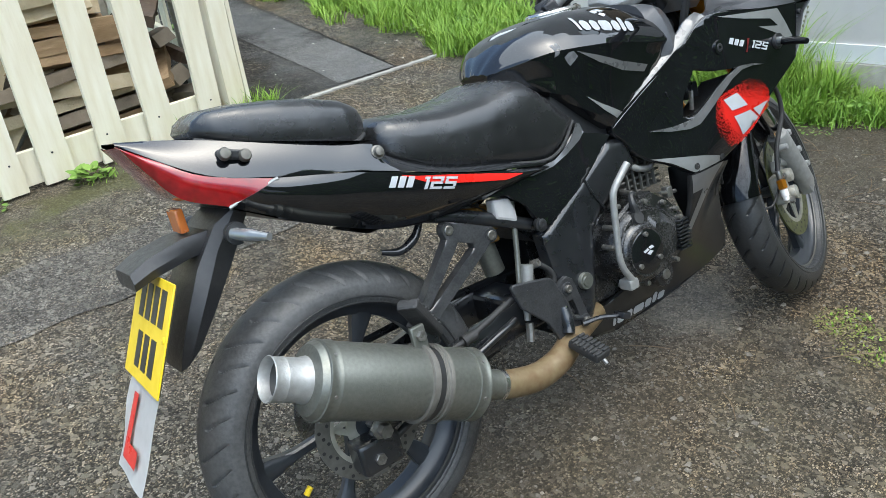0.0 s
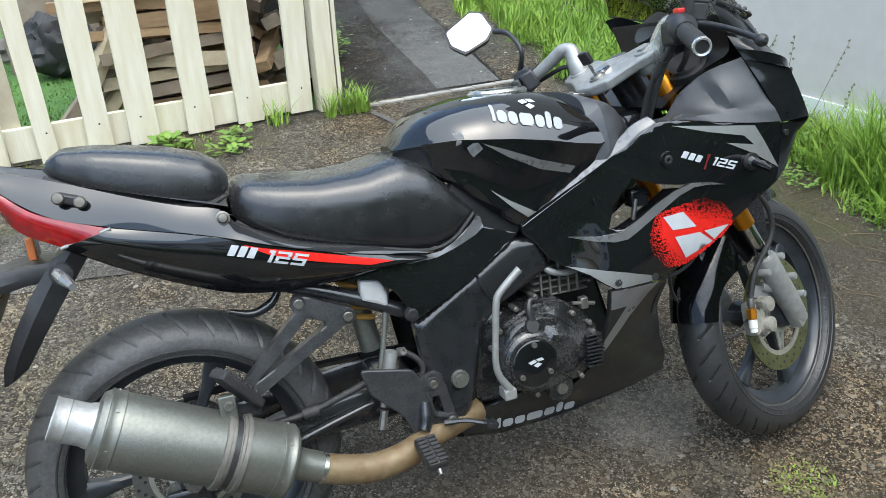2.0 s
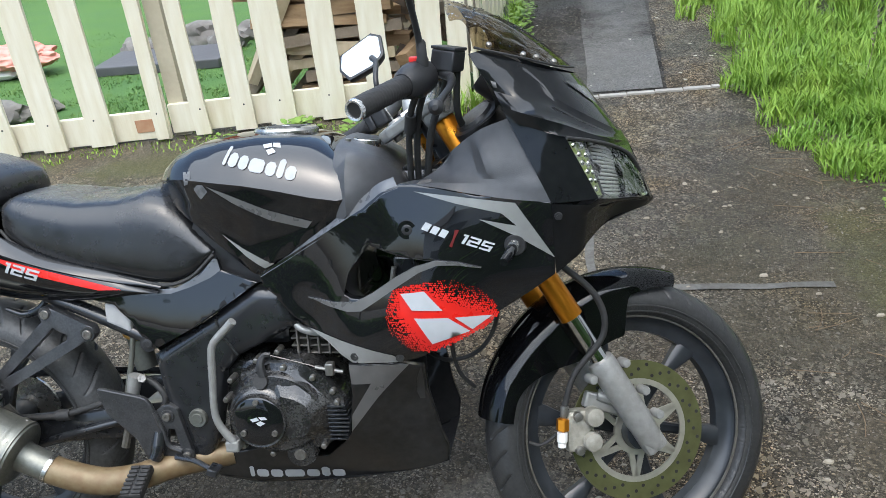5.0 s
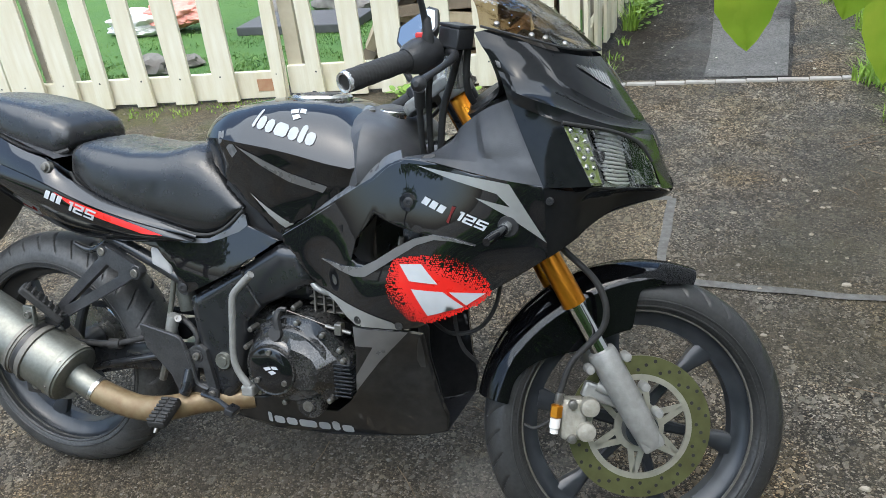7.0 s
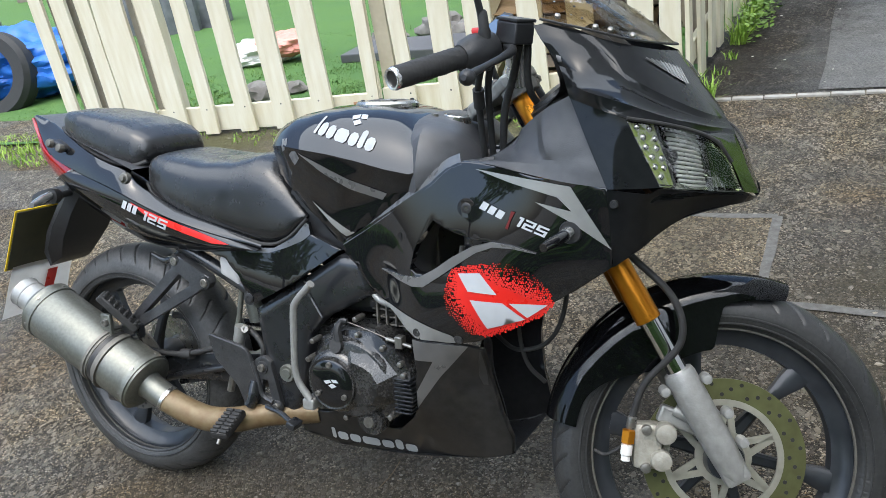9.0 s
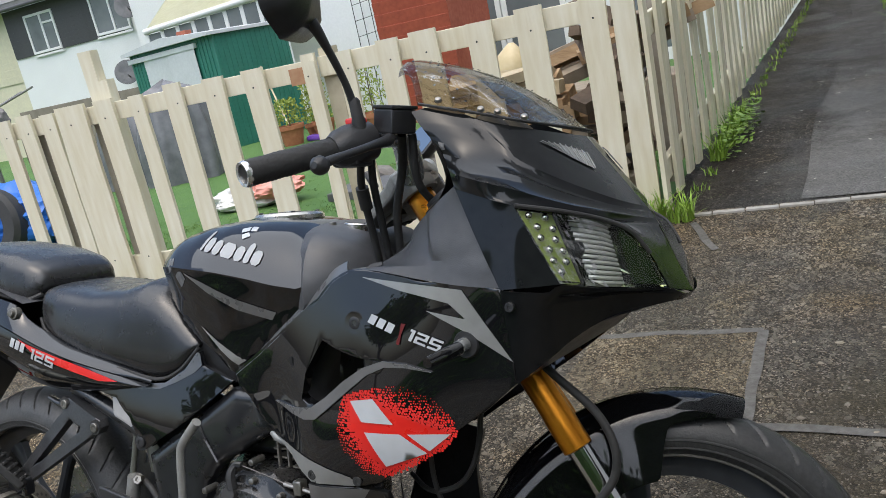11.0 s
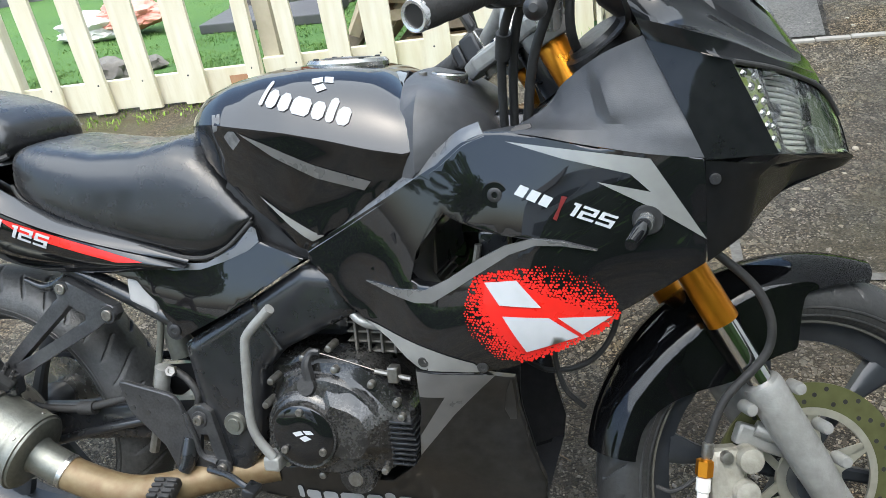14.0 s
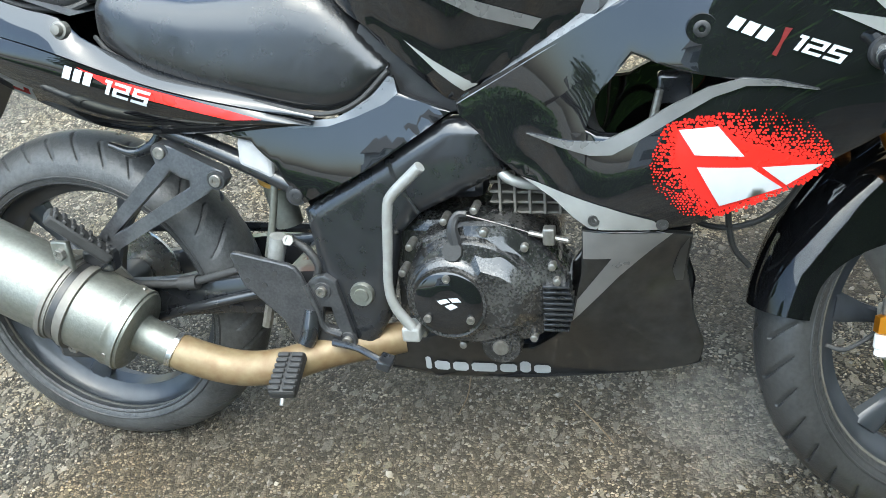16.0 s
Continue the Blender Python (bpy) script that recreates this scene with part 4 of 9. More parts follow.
rider_seat = part("rider_seat", seat_mesh([0.148, 0.156, 0.175, 0.22, 0.30, 0.38, 0.45, 0.49, 0.53, 0.575], [0.752, 0.776, 0.787, 0.781, 0.772, 0.774, 0.787, 0.776, 0.738, 0.678], [0.728, 0.716, 0.704, 0.683, 0.658, 0.639, 0.622, 0.618, 0.630, 0.670], [0.085, 0.100, 0.112, 0.124, 0.132, 0.134, 0.132, 0.131, 0.128, 0.121], 40), VINYL, bike, "black vinyl rider's seat, softly creased", sharp=70)
pair("seat_piping", tube([(0.15, -0.10, 0.722), (0.19, -0.118, 0.697), (0.30, -0.133, 0.657), (0.40, -0.135, 0.633), (0.48, -0.132, 0.616), (0.53, -0.129, 0.629), (0.575, -0.122, 0.668)], 0.0035, 8, 40), GRIP, rider_seat)
pass_seat = part("passenger_seat", seat_mesh([-0.136, -0.128, -0.108, -0.06, 0.0, 0.06, 0.115, 0.140, 0.150], [0.856, 0.868, 0.879, 0.877, 0.868, 0.856, 0.838, 0.822, 0.806], [0.848, 0.842, 0.831, 0.809, 0.787, 0.768, 0.762, 0.770, 0.782], [0.052, 0.064, 0.079, 0.094, 0.102, 0.104, 0.100, 0.090, 0.076], 34), VINYL, bike, "black vinyl passenger seat pad", sharp=70)
pair("seat_tray", tube([(-0.135, -0.062, 0.838), (-0.09, -0.085, 0.818), (-0.02, -0.097, 0.792), (0.05, -0.101, 0.768), (0.11, -0.098, 0.760), (0.14, -0.085, 0.768)], 0.005, 8, 30), GRIP, pass_seat)

part("tank_skirt", cover([(0.50, 0.59), (0.60, 0.60), (0.67, 0.615), (0.70, 0.66), (0.66, 0.70), (0.60, 0.735), (0.545, 0.735), (0.51, 0.66)], lambda u, w: -0.112, 0.02, 0.02), SATIN, bike)
# tail
RAIL = [(-0.246, -0.045, 0.868), (-0.18, -0.058, 0.852), (-0.11, -0.084, 0.830), (0.0, -0.118, 0.790), (0.07, -0.128, 0.767), (0.125, -0.134, 0.753), (0.15, -0.130, 0.724), (0.236, -0.127, 0.684), (0.371, -0.131, 0.647), (0.474, -0.132, 0.617)]
CREASE = [(-0.246, -0.05, 0.863), (-0.148, -0.101, 0.787), (-0.047, -0.124, 0.752), (0.093, -0.147, 0.717), (0.227, -0.156, 0.672), (0.33, -0.151, 0.642), (0.47, -0.136, 0.609)]
tail = pair("tail_cowl", ruled(RAIL, CREASE, 46, 4, 0.003, 0.004), GLOSS, bike, "gloss black tail cowl")
low = ruled([(-0.047, -0.1245, 0.750), (0.093, -0.1475, 0.715), (0.227, -0.1565, 0.670), (0.33, -0.1515, 0.640), (0.47, -0.1365, 0.607)], [(-0.128, -0.100, 0.728), (-0.075, -0.107, 0.698), (0.0, -0.110, 0.655), (0.102, -0.112, 0.610), (0.165, -0.115, 0.594), (0.243, -0.120, 0.589), (0.33, -0.126, 0.590), (0.42, -0.130, 0.598), (0.47, -0.133, 0.603)], 46, 8, 0.013)
lower_tail = pair("lower_tail_panel", low, GLOSS, bike, "gloss black lower tail panel with a red stripe")
part("tail_deck", ruled([(-0.246, -0.045, 0.867), (-0.18, -0.058, 0.851), (-0.08, -0.092, 0.820), (0.14, -0.13, 0.755)], [(-0.246, 0.045, 0.867), (-0.18, 0.058, 0.851), (-0.08, 0.092, 0.820), (0.14, 0.13, 0.755)], 20, 8, 0, 0.002), MATTE, bike)
part("tail_tray", ruled([(-0.13, -0.10, 0.727), (0.0, -0.11, 0.655), (0.165, -0.115, 0.594), (0.33, -0.126, 0.59)], [(-0.13, 0.10, 0.727), (0.0, 0.11, 0.655), (0.165, 0.115, 0.594), (0.33, 0.126, 0.59)], 20, 4, 0, 0.002), SATIN, bike)
low_on = on(lower_tail)
part("stripe", cover([(0.150, 0.6915), (0.178, 0.681), (0.25, 0.661), (0.33, 0.637), (0.405, 0.614), (0.36, 0.615), (0.30, 0.631), (0.24, 0.648), (0.19, 0.667)], low_on, 0.01), REDD, lower_tail, "tapering red stripe")
for digit in figures(0.0215, 0.024, 0.004):
    part("tail_figure", wrap(digit, (0.181, 0.656), (0.955, -0.295), on(lower_tail, 0.002)), WHITED, lower_tail, "white figure of the number 125")
for x in (0, 0.016, 0.032):
    part("tail_mark", wrap(flat([[(x, 0), (x + 0.012, 0), (x + 0.0175, 0.019), (x + 0.0055, 0.019)]]), (0.122, 0.678), (0.955, -0.295), on(lower_tail, 0.002)), WHITED, lower_tail)
part("light_trim", tube([(-0.047, -0.1265, 0.750), (-0.09, -0.114, 0.739), (-0.128, -0.103, 0.727)], 0.003, 8), SILVERD, lower_tail, "thin silver trim beside the tail light")
part("hook_plate", plate([(-0.122, 0.812), (-0.114, 0.817), (-0.078, 0.805), (-0.074, 0.794), (-0.082, 0.790), (-0.116, 0.802)], -0.118, -0.080, 0.003), SATIN, tail)
for u, w in ((-0.114, 0.809), (-0.084, 0.798)):
    part("hook_bolt", lathe([(0.003, 0.008), (0.008, 0.007), (0.010, 0.003), (0.010, -0.004)], 18, axis=(0, -1, 0.25), at=(u, -0.119, w)), WORN, tail)
part("seat_bolt", lathe([(0.003, 0.012), (0.007, 0.011), (0.009, 0.005), (0.012, 0.004), (0.0125, -0.006)], 18, axis=(0, -1, 0.2), at=(0.127, -0.138, 0.738)), WORN, tail)
LT = [(-0.247, -0.05, 0.862), (-0.20, -0.078, 0.823), (-0.148, -0.1015, 0.785), (-0.047, -0.1245, 0.749)]
LB = [(-0.247, -0.048, 0.860), (-0.221, -0.060, 0.815), (-0.188, -0.078, 0.762), (-0.128, -0.101, 0.729)]
lamp = ruled(LT, LB, 20, 6, 0.008, 0.006)
both(lamp)
rows = []
for p in spline(LB, 12):
    rows.append([Vector((p.x - 0.006 * math.cos(math.pi * s / 2), p.y + (-2 * p.y) * (s + 1) / 2, p.z)) for s in np.linspace(-1, 1, 8)])
grid(lamp, rows)
tail_light = part("tail_light", lamp, REDLENS, bike, "dark red wrap-round tail light")

# number plate arm, plates, rear indicators
arm = loft([[Vector((u + du * k, v, w + dw * k)) for du, v, dw in ((-0.050, -h * 0.9, -0.026), (-0.02, -h, -0.012), (0.034, -h * 0.85, 0.020), (0.036, h * 0.85, 0.022), (-0.02, h, -0.012), (-0.050, h * 0.9, -0.026))] for u, w, h, k in ((-0.085, 0.74, 0.078, 1.3), (-0.135, 0.68, 0.074, 1.25), (-0.178, 0.62, 0.082, 1.1), (-0.218, 0.56, 0.076, 0.85), (-0.246, 0.512, 0.055, 0.5))])
arm_ob = part("plate_arm", arm, SATIN, bike, "black plastic number plate arm")
hood = loft([[Vector((u, v * h, w + dw * t)) for v, dw in ((-1, -0.3), (-0.9, 0.6), (0.9, 0.6), (1, -0.3), (0.9, -1), (-0.9, -1))] for u, w, h, t in ((-0.15, 0.686, 0.052, 0.020), (-0.20, 0.687, 0.060, 0.021), (-0.26, 0.676, 0.062, 0.020), (-0.292, 0.664, 0.060, 0.017))])
part("plate_lamp_hood", hood, SATIN, arm_ob)
part("reflector", block((-0.192, -0.028, 0.702), (-0.178, 0.022, 0.742), 0.003, pose(0, 0, 0)), AMBER, arm_ob, "amber reflector")
P_R, P_B = Vector((-0.251, -0.134, 0.652)), Vector((-0.329, -0.128, 0.499))
down = (P_B - P_R).normalized()
nrm = Vector((0, 1, 0)).cross(down).normalized()
PM = Matrix.Translation(P_R) @ Matrix((Vector((0, 1, 0)), -down, -nrm)).transposed().to_4x4()
if (PM.to_3x3() @ Vector((0, 0, 1))).x > 0:
    PM = Matrix.Translation(P_R) @ Matrix((Vector((0, 1, 0)), -down, nrm)).transposed().to_4x4()
number_plate = part("number_plate", block((0, -0.172, -0.0015), (0.225, 0, 0.0015), 0.001), YELLOW, bike, "yellow number plate with dark bars", m=PM)
for y in (-0.072, -0.152):
    for x in ((0.028, 0.07, 0.112, 0.154) if y > -0.1 else (0.048, 0.092, 0.136)):
        part("bar", block((x, y, 0.0016), (x + 0.03, y + 0.058, 0.0022)), INK, number_plate)
part("plate_screw", lathe([(0.003, 0.004), (0.006, 0.003), (0.006, 0)], 12, axis=(0, 0, 1), at=(0.012, -0.085, 0)), YELLOW, number_plate)
part("plate_back", block((0.004, -0.168, -0.0042), (0.221, -0.004, -0.0017), 0.0005), surface("grimy_plate_back", (0.035, 0.034, 0.022), (0.07, 0.066, 0.035), 40, 12, rough=0.5), number_plate, "dark grimy back of the plate")
LM = PM @ pose(0.012, -0.160, -0.006, -2, 0, 0)
learner = bmesh.new()
grid(learner, [[Vector((0.178 * i / 8, -0.165 * j / 6, 0.003 * math.sin(j * 0.9) * (i / 8) + 0.0015 * math.sin(i * 0.8 + j))) for i in range(9)] for j in range(7)])
bmesh.ops.solidify(learner, geom=learner.faces[:], thickness=0.001)
learner_plate = part("learner_plate", learner, CARD, bike, "white learner plate with a red letter L", m=LM)
lsh = flat([[(0.128, -0.03), (0.128, -0.136), (0.046, -0.136), (0.046, -0.108), (0.100, -0.108), (0.100, -0.03)]])
for v in lsh.verts:
    v.co.z = 0.0058
lback = lsh.copy()
for v in lback.verts:
    v.co.z = -0.0060
part("letter", lsh, REDD, learner_plate, "red letter L")
part("letter", lback, REDD, learner_plate, "red letter L showing through the back")
for s in (-1, 1):
    ind = tube([(-0.135, s * 0.06, 0.69), (-0.13, s * 0.12, 0.688)], 0.008, 10)
    stalk = part("rear_indicator", ind, SATIN, bike, "short black indicator")
    part("indicator_lens", tube([(-0.14, s * 0.118, 0.690), (-0.118, s * 0.175, 0.682), (-0.112, s * 0.19, 0.68)], [0.010, 0.011, 0.006], 14), LENSRIB, stalk, "smoky clear lens")
    part("indicator_base", lathe([(0.012, -0.01), (0.018, 0), (0.018, 0.012)], 20, axis=(0, s, 0), at=(-0.135, s * 0.108, 0.689)), SATIN, stalk)

# fairing
FV = smooth_depth([(0.664, -0.137, 0.619), (0.75, -0.15, 0.68), (0.861, -0.172, 0.77), (0.947, -0.202, 0.717), (1.075, -0.214, 0.686), (0.927, -0.199, 0.608), (0.979, -0.201, 0.519), (1.07, -0.199, 0.581), (0.80, -0.172, 0.56),
                   (0.921, -0.19, 0.505), (0.85, -0.188, 0.50), (1.119, -0.216, 0.688), (1.185, -0.222, 0.70), (1.181, -0.234, 0.757), (1.06, -0.212, 0.768), (0.97, -0.1945, 0.785), (1.16, -0.212, 0.63), (0.83, -0.17, 0.43), (0.95, -0.135, 0.42),
                   (0.975, -0.108, 0.28), (0.62, -0.118, 0.285), (0.768, -0.076, 0.207), (0.578, -0.1, 0.222), (0.9, -0.088, 0.225), (0.76, -0.142, 0.55), (0.80, -0.14, 0.33)])
UPPER = [(0.662, 0.632), (0.783, 0.700), (0.868, 0.750), (0.905, 0.778), (0.935, 0.789), (0.974, 0.788), (1.063, 0.771), (1.181, 0.759), (1.186, 0.70), (1.184, 0.640), (1.130, 0.600), (1.09, 0.574), (1.05, 0.547), (1.0, 0.520), (0.955, 0.490), (0.920, 0.4795),
         (0.828, 0.479), (0.809, 0.491), (0.783, 0.512), (0.740, 0.535), (0.712, 0.556), (0.688, 0.590), (0.664, 0.615)]
VENT = [(0.876, 0.690), (0.835, 0.640), (0.822, 0.604), (0.838, 0.597), (0.868, 0.597), (0.905, 0.614), (0.955, 0.642), (0.992, 0.663), (0.93, 0.672)]
upper = pair("upper_fairing", cover(UPPER, FV, 0.012, 0.02, [VENT], roll=0.003), GLOSS, bike, "gloss black upper fairing with a red and white sticker", sharp=50)
up_on, up_on2, up_on3 = (lambda u, w: FV(u, w) - 0.0012), (lambda u, w: FV(u, w) - 0.002), (lambda u, w: FV(u, w) - 0.0028)
LIP = [(0.752, 0.592), (0.802, 0.588), (0.846, 0.592), (0.880, 0.610), (0.919, 0.636), (0.956, 0.656), (0.991, 0.666), (1.026, 0.663), (1.066, 0.6525), (1.026, 0.658), (0.994, 0.658), (0.962, 0.646), (0.925, 0.622), (0.886, 0.596), (0.856, 0.577), (0.831, 0.574), (0.794, 0.580)]
part("vent_lip", cover(LIP, lambda u, w: FV(u, w) - 0.004, 0.008, 0.006), GREYD, upper, "satin silver-grey lip under the vent")
EDGE = [(0.664, 0.628), (0.72, 0.660), (0.783, 0.697), (0.868, 0.746), (0.905, 0.774), (0.935, 0.786)]
top_edge = ruled([(u + 0.001, FV(u, w) - 0.0005, w - 0.001) for u, w in EDGE], [(u - 0.010, FV(u, w) + 0.017, w + 0.0145) for u, w in EDGE], 40, 4, 0.002, 0.004)
part("top_edge", top_edge, EDGEP, upper, "bevelled gloss edge strip with its bright highlight painted in")
part("vent_duct", ruled([(0.80, -0.17, 0.66), (0.83, -0.16, 0.60), (0.87, -0.16, 0.59), (0.99, -0.19, 0.655)], [(0.85, -0.09, 0.72), (0.83, -0.09, 0.58), (0.90, -0.09, 0.58), (1.0, -0.1, 0.64)], 16, 5), SATIN, upper)
part("vent_recess", cover([(0.868, 0.694), (0.822, 0.662), (0.758, 0.610), (0.80, 0.597), (0.824, 0.60), (0.836, 0.64)], lambda u, w: FV(u, w) - 0.0009, 0.012), GLOSS, upper)
part("relay", block((0.905, -0.13, 0.62), (0.945, -0.10, 0.655), 0.004), FRAME, bike)
part("radiator_bracket", tube([(0.90, -0.14, 0.60), (0.908, -0.14, 0.64)], 0.005, 8), BOLT, bike)
part("pale_wedge", cover([(0.961, 0.779), (1.049, 0.768), (1.126, 0.759), (1.149, 0.724), (1.185, 0.668), (1.127, 0.704), (1.067, 0.733), (1.126, 0.722), (1.104, 0.742), (1.029, 0.759)], up_on, 0.008), SILVERD, upper, "silver-grey wedge sticker")
part("silver_wedge", cover([(0.742, 0.5355), (0.783, 0.526), (0.850, 0.511), (0.904, 0.495), (0.919, 0.4805), (0.829, 0.480), (0.810, 0.4925), (0.784, 0.5135)], on(upper, 0.0016), 0.007), SILVERD, upper, "silver wedge sticker")
for digit in figures(0.0165, 0.0185, 0.003):
    part("fairing_figure", wrap(digit, (1.033, 0.6955), (0.945, -0.32), up_on2), WHITED, upper, "white figure of the number 125")
for x in (0, 0.0150, 0.030):
    part("fairing_mark", wrap(flat([[(x, 0), (x + 0.0115, 0), (x + 0.015, 0.0135), (x + 0.0035, 0.0135)]]), (0.971, 0.7185), (0.93, -0.37), up_on2), WHITED, upper)
part("mark_stroke", cover([(1.027, 0.717), (1.034, 0.716), (1.026, 0.702), (1.021, 0.688), (1.016, 0.690), (1.023, 0.703)], up_on2, 0.005), DARKRED, upper)
# sticker: a red field that breaks up into dots, with white lozenges
CORE = [(0.925, 0.575), (0.926, 0.606), (0.97, 0.611), (0.998, 0.597), (1.03, 0.585), (1.07, 0.572), (1.076, 0.566), (1.045, 0.541), (0.975, 0.513), (0.958, 0.528), (0.94, 0.553)]
rng = random.Random(7)
part("red_field", cover(CORE, up_on, 0.01), REDD, upper, "red halftone sticker")
dots = bmesh.new()
OUTER = [(0.898, 0.575), (0.903, 0.54), (0.938, 0.503), (0.974, 0.502), (1.016, 0.519), (1.064, 0.546), (1.091, 0.569), (1.086, 0.591), (1.06, 0.618), (1.014, 0.634), (0.959, 0.627), (0.914, 0.616)]
cen = Vector((0.99, 0.565))
k = 0
for gi in range(54):
    for gj in range(40):
        u, w = 0.893 + 0.0038 * (gi + 0.5 * (gj % 2)) + rng.uniform(-0.0008, 0.0008), 0.498 + 0.0036 * gj + rng.uniform(-0.0008, 0.0008)
        if not inside((u, w), OUTER) or inside((u, w), [(cen.x + (a - cen.x) * 0.97, cen.y + (b - cen.y) * 0.97) for a, b in CORE]):
            continue
        near = min((Vector((u, w)) - Vector(a).lerp(Vector(b), f)).length for a, b in zip(CORE, CORE[1:] + CORE[:1]) for f in (0, 0.25, 0.5, 0.75))
        r = (0.0024 - 0.045 * near) * rng.uniform(0.75, 1.2)
        if r < 0.0005 or rng.random() < 6 * near:
            continue
        k += 1
        dots.faces.new([dots.verts.new((u + r * math.cos(a), up_on(u, w) - 0.0001 * (k % 3), w + r * math.sin(a))) for a in [1.047 * i + k for i in range(6)]])
part("halftone", dots, REDD, upper)
for q in ([(0.928, 0.609), (0.969, 0.614), (0.998, 0.580), (0.946, 0.581)], [(0.949, 0.567), (1.006, 0.567), (1.041, 0.541), (0.976, 0.519)], [(1.017, 0.567), (1.080, 0.569), (1.045, 0.544)]):
    part("lozenge", cover(q, up_on3, 0.012), WHITED, upper)
for u, w in ((0.947, 0.717),):
    part("bolt_well", lathe([(0.010, 0.0012), (0.0155, 0.0015), (0.0165, -0.004)], 24, axis=(0, -1, 0), at=(u, FV(u, w), w)), GLOSS, upper)
    part("fairing_bolt", screw((u, FV(u, w) + 0.001, w), r=0.009, h=0.003), SATIN, upper)
for u, w in ((0.915, 0.489), (0.835, 0.492)):
    part("fairing_screw", screw((u, FV(u, w) + 0.001, w), r=0.0075, h=0.004), INK, upper)
IV = FV(1.121, 0.69)
ib = part("front_indicator", lathe([(0.008, 0.003), (0.016, 0.004), (0.018, 0.001), (0.018, -0.006)], 24, axis=(0, -1, 0), at=(1.123, IV, 0.690)), SATIN, bike, "small black front indicator")
part("indicator_cap", tube([(1.121, IV - 0.002, 0.690), (1.119, IV - 0.016, 0.688)], 0.0095, 14), LENSRIB, ib)
part("indicator_body", tube([(1.119, IV - 0.014, 0.688), (1.115, IV - 0.045, 0.686), (1.108, IV - 0.078, 0.682)], [0.0085, 0.0085, 0.0065], 12), GLOSS, ib)
LOWER = [(0.820, 0.4765), (0.905, 0.4770), (0.952, 0.470), (0.949, 0.41), (0.962, 0.335), (0.978, 0.285), (0.974, 0.248), (0.90, 0.222), (0.78, 0.203), (0.66, 0.196), (0.578, 0.200), (0.52, 0.215), (0.495, 0.240), (0.53, 0.268), (0.58, 0.275), (0.64, 0.290),
         (0.685, 0.285), (0.70, 0.262), (0.745, 0.262), (0.785, 0.300), (0.801, 0.325), (0.810, 0.367), (0.818, 0.41), (0.819, 0.45)]
belly = pair("belly_fairing", cover(LOWER, FV, 0.014, 0.012, roll=0.003), BELLY, bike, "black lower fairing, dusty and scuffed", sharp=50)
wordmark(0.185, 0.026, (0.582, 0.214), (0.998, -0.05), up_on2, belly)
part("belly_wedge", cover([(0.821, 0.475), (0.929, 0.475), (0.865, 0.406), (0.804, 0.328), (0.812, 0.368), (0.856, 0.436), (0.821, 0.435)], on(belly, 0.0014), 0.008), GREYD, belly)
part("belly_slot", cover([(0.948, 0.468), (0.9485, 0.461), (0.945, 0.392), (0.936, 0.392), (0.931, 0.409), (0.938, 0.444)], up_on, 0.01), INK, belly)
part("belly_floor", ruled([(0.50, -0.095, 0.215), (0.70, -0.085, 0.198), (0.9, -0.088, 0.224), (0.975, -0.1, 0.25)], [(0.50, 0.095, 0.215), (0.70, 0.085, 0.198), (0.9, 0.088, 0.224), (0.975, 0.1, 0.25)], 20, 4, 0, 0.003), SATIN, bike)
part("belly_mouth", ruled([(0.952, -0.13, 0.47), (0.949, -0.115, 0.41), (0.962, -0.1, 0.335), (0.978, -0.1, 0.25)], [(0.90, -0.045, 0.47), (0.90, -0.045, 0.41), (0.925, -0.045, 0.335), (0.955, -0.045, 0.25)], 14, 4, 0, 0.003), SATIN, bike)

# nose, screen, lamps
LINES = [
    [(1.062, -0.196, 0.989), (1.093, -0.178, 0.992), (1.149, -0.160, 0.968), (1.192, -0.134, 0.955), (1.218, -0.075, 0.948), (1.230, 0.0, 0.946)],
    [(1.072, -0.195, 0.971), (1.115, -0.184, 0.962), (1.160, -0.166, 0.944), (1.178, -0.168, 0.927), (1.198, -0.168, 0.910), (1.242, -0.143, 0.882), (1.288, -0.075, 0.853), (1.308, 0.0, 0.840)],
    [(1.098, -0.188, 0.931), (1.130, -0.197, 0.920), (1.158, -0.202, 0.908), (1.200, -0.192, 0.892), (1.243, -0.163, 0.868), (1.286, -0.092, 0.845), (1.313, 0.0, 0.831)],
    [(1.110, -0.197, 0.906), (1.138, -0.222, 0.898), (1.167, -0.233, 0.889), (1.204, -0.222, 0.876), (1.246, -0.180, 0.856), (1.284, -0.120, 0.839), (1.319, 0.0, 0.822)],
    [(1.120, -0.207, 0.884), (1.160, -0.226, 0.872), (1.206, -0.231, 0.857), (1.245, -0.186, 0.846), (1.281, -0.132, 0.832), (1.302, -0.066, 0.823), (1.323, 0.0, 0.814)],
]
nose_top = bmesh.new()
curves = [spline(q, 34) for q in LINES]
HOLLOW = (0.0, 0.006, 0.002, 0.005)
for k in range(4):  # each strip is a little hollow between its two ridges
    rows = []
    for j in range(6):
        f = j / 5
        rows.append([curves[k][i].lerp(curves[k + 1][i], f) - Vector((0.3, -0.35, 0.85)) * HOLLOW[k] * 4 * f * (1 - f) * min(1, i / 5, (33 - i) / 9) for i in range(34)])
    grid(nose_top, rows)
bmesh.ops.remove_doubles(nose_top, verts=nose_top.verts, dist=0.0004)
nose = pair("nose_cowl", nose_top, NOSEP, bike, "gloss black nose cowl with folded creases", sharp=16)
LAMP_TOP = [(1.207, -0.2295, 0.855), (1.246, -0.184, 0.844), (1.281, -0.131, 0.829), (1.309, -0.108, 0.812), (1.329, -0.093, 0.781)]
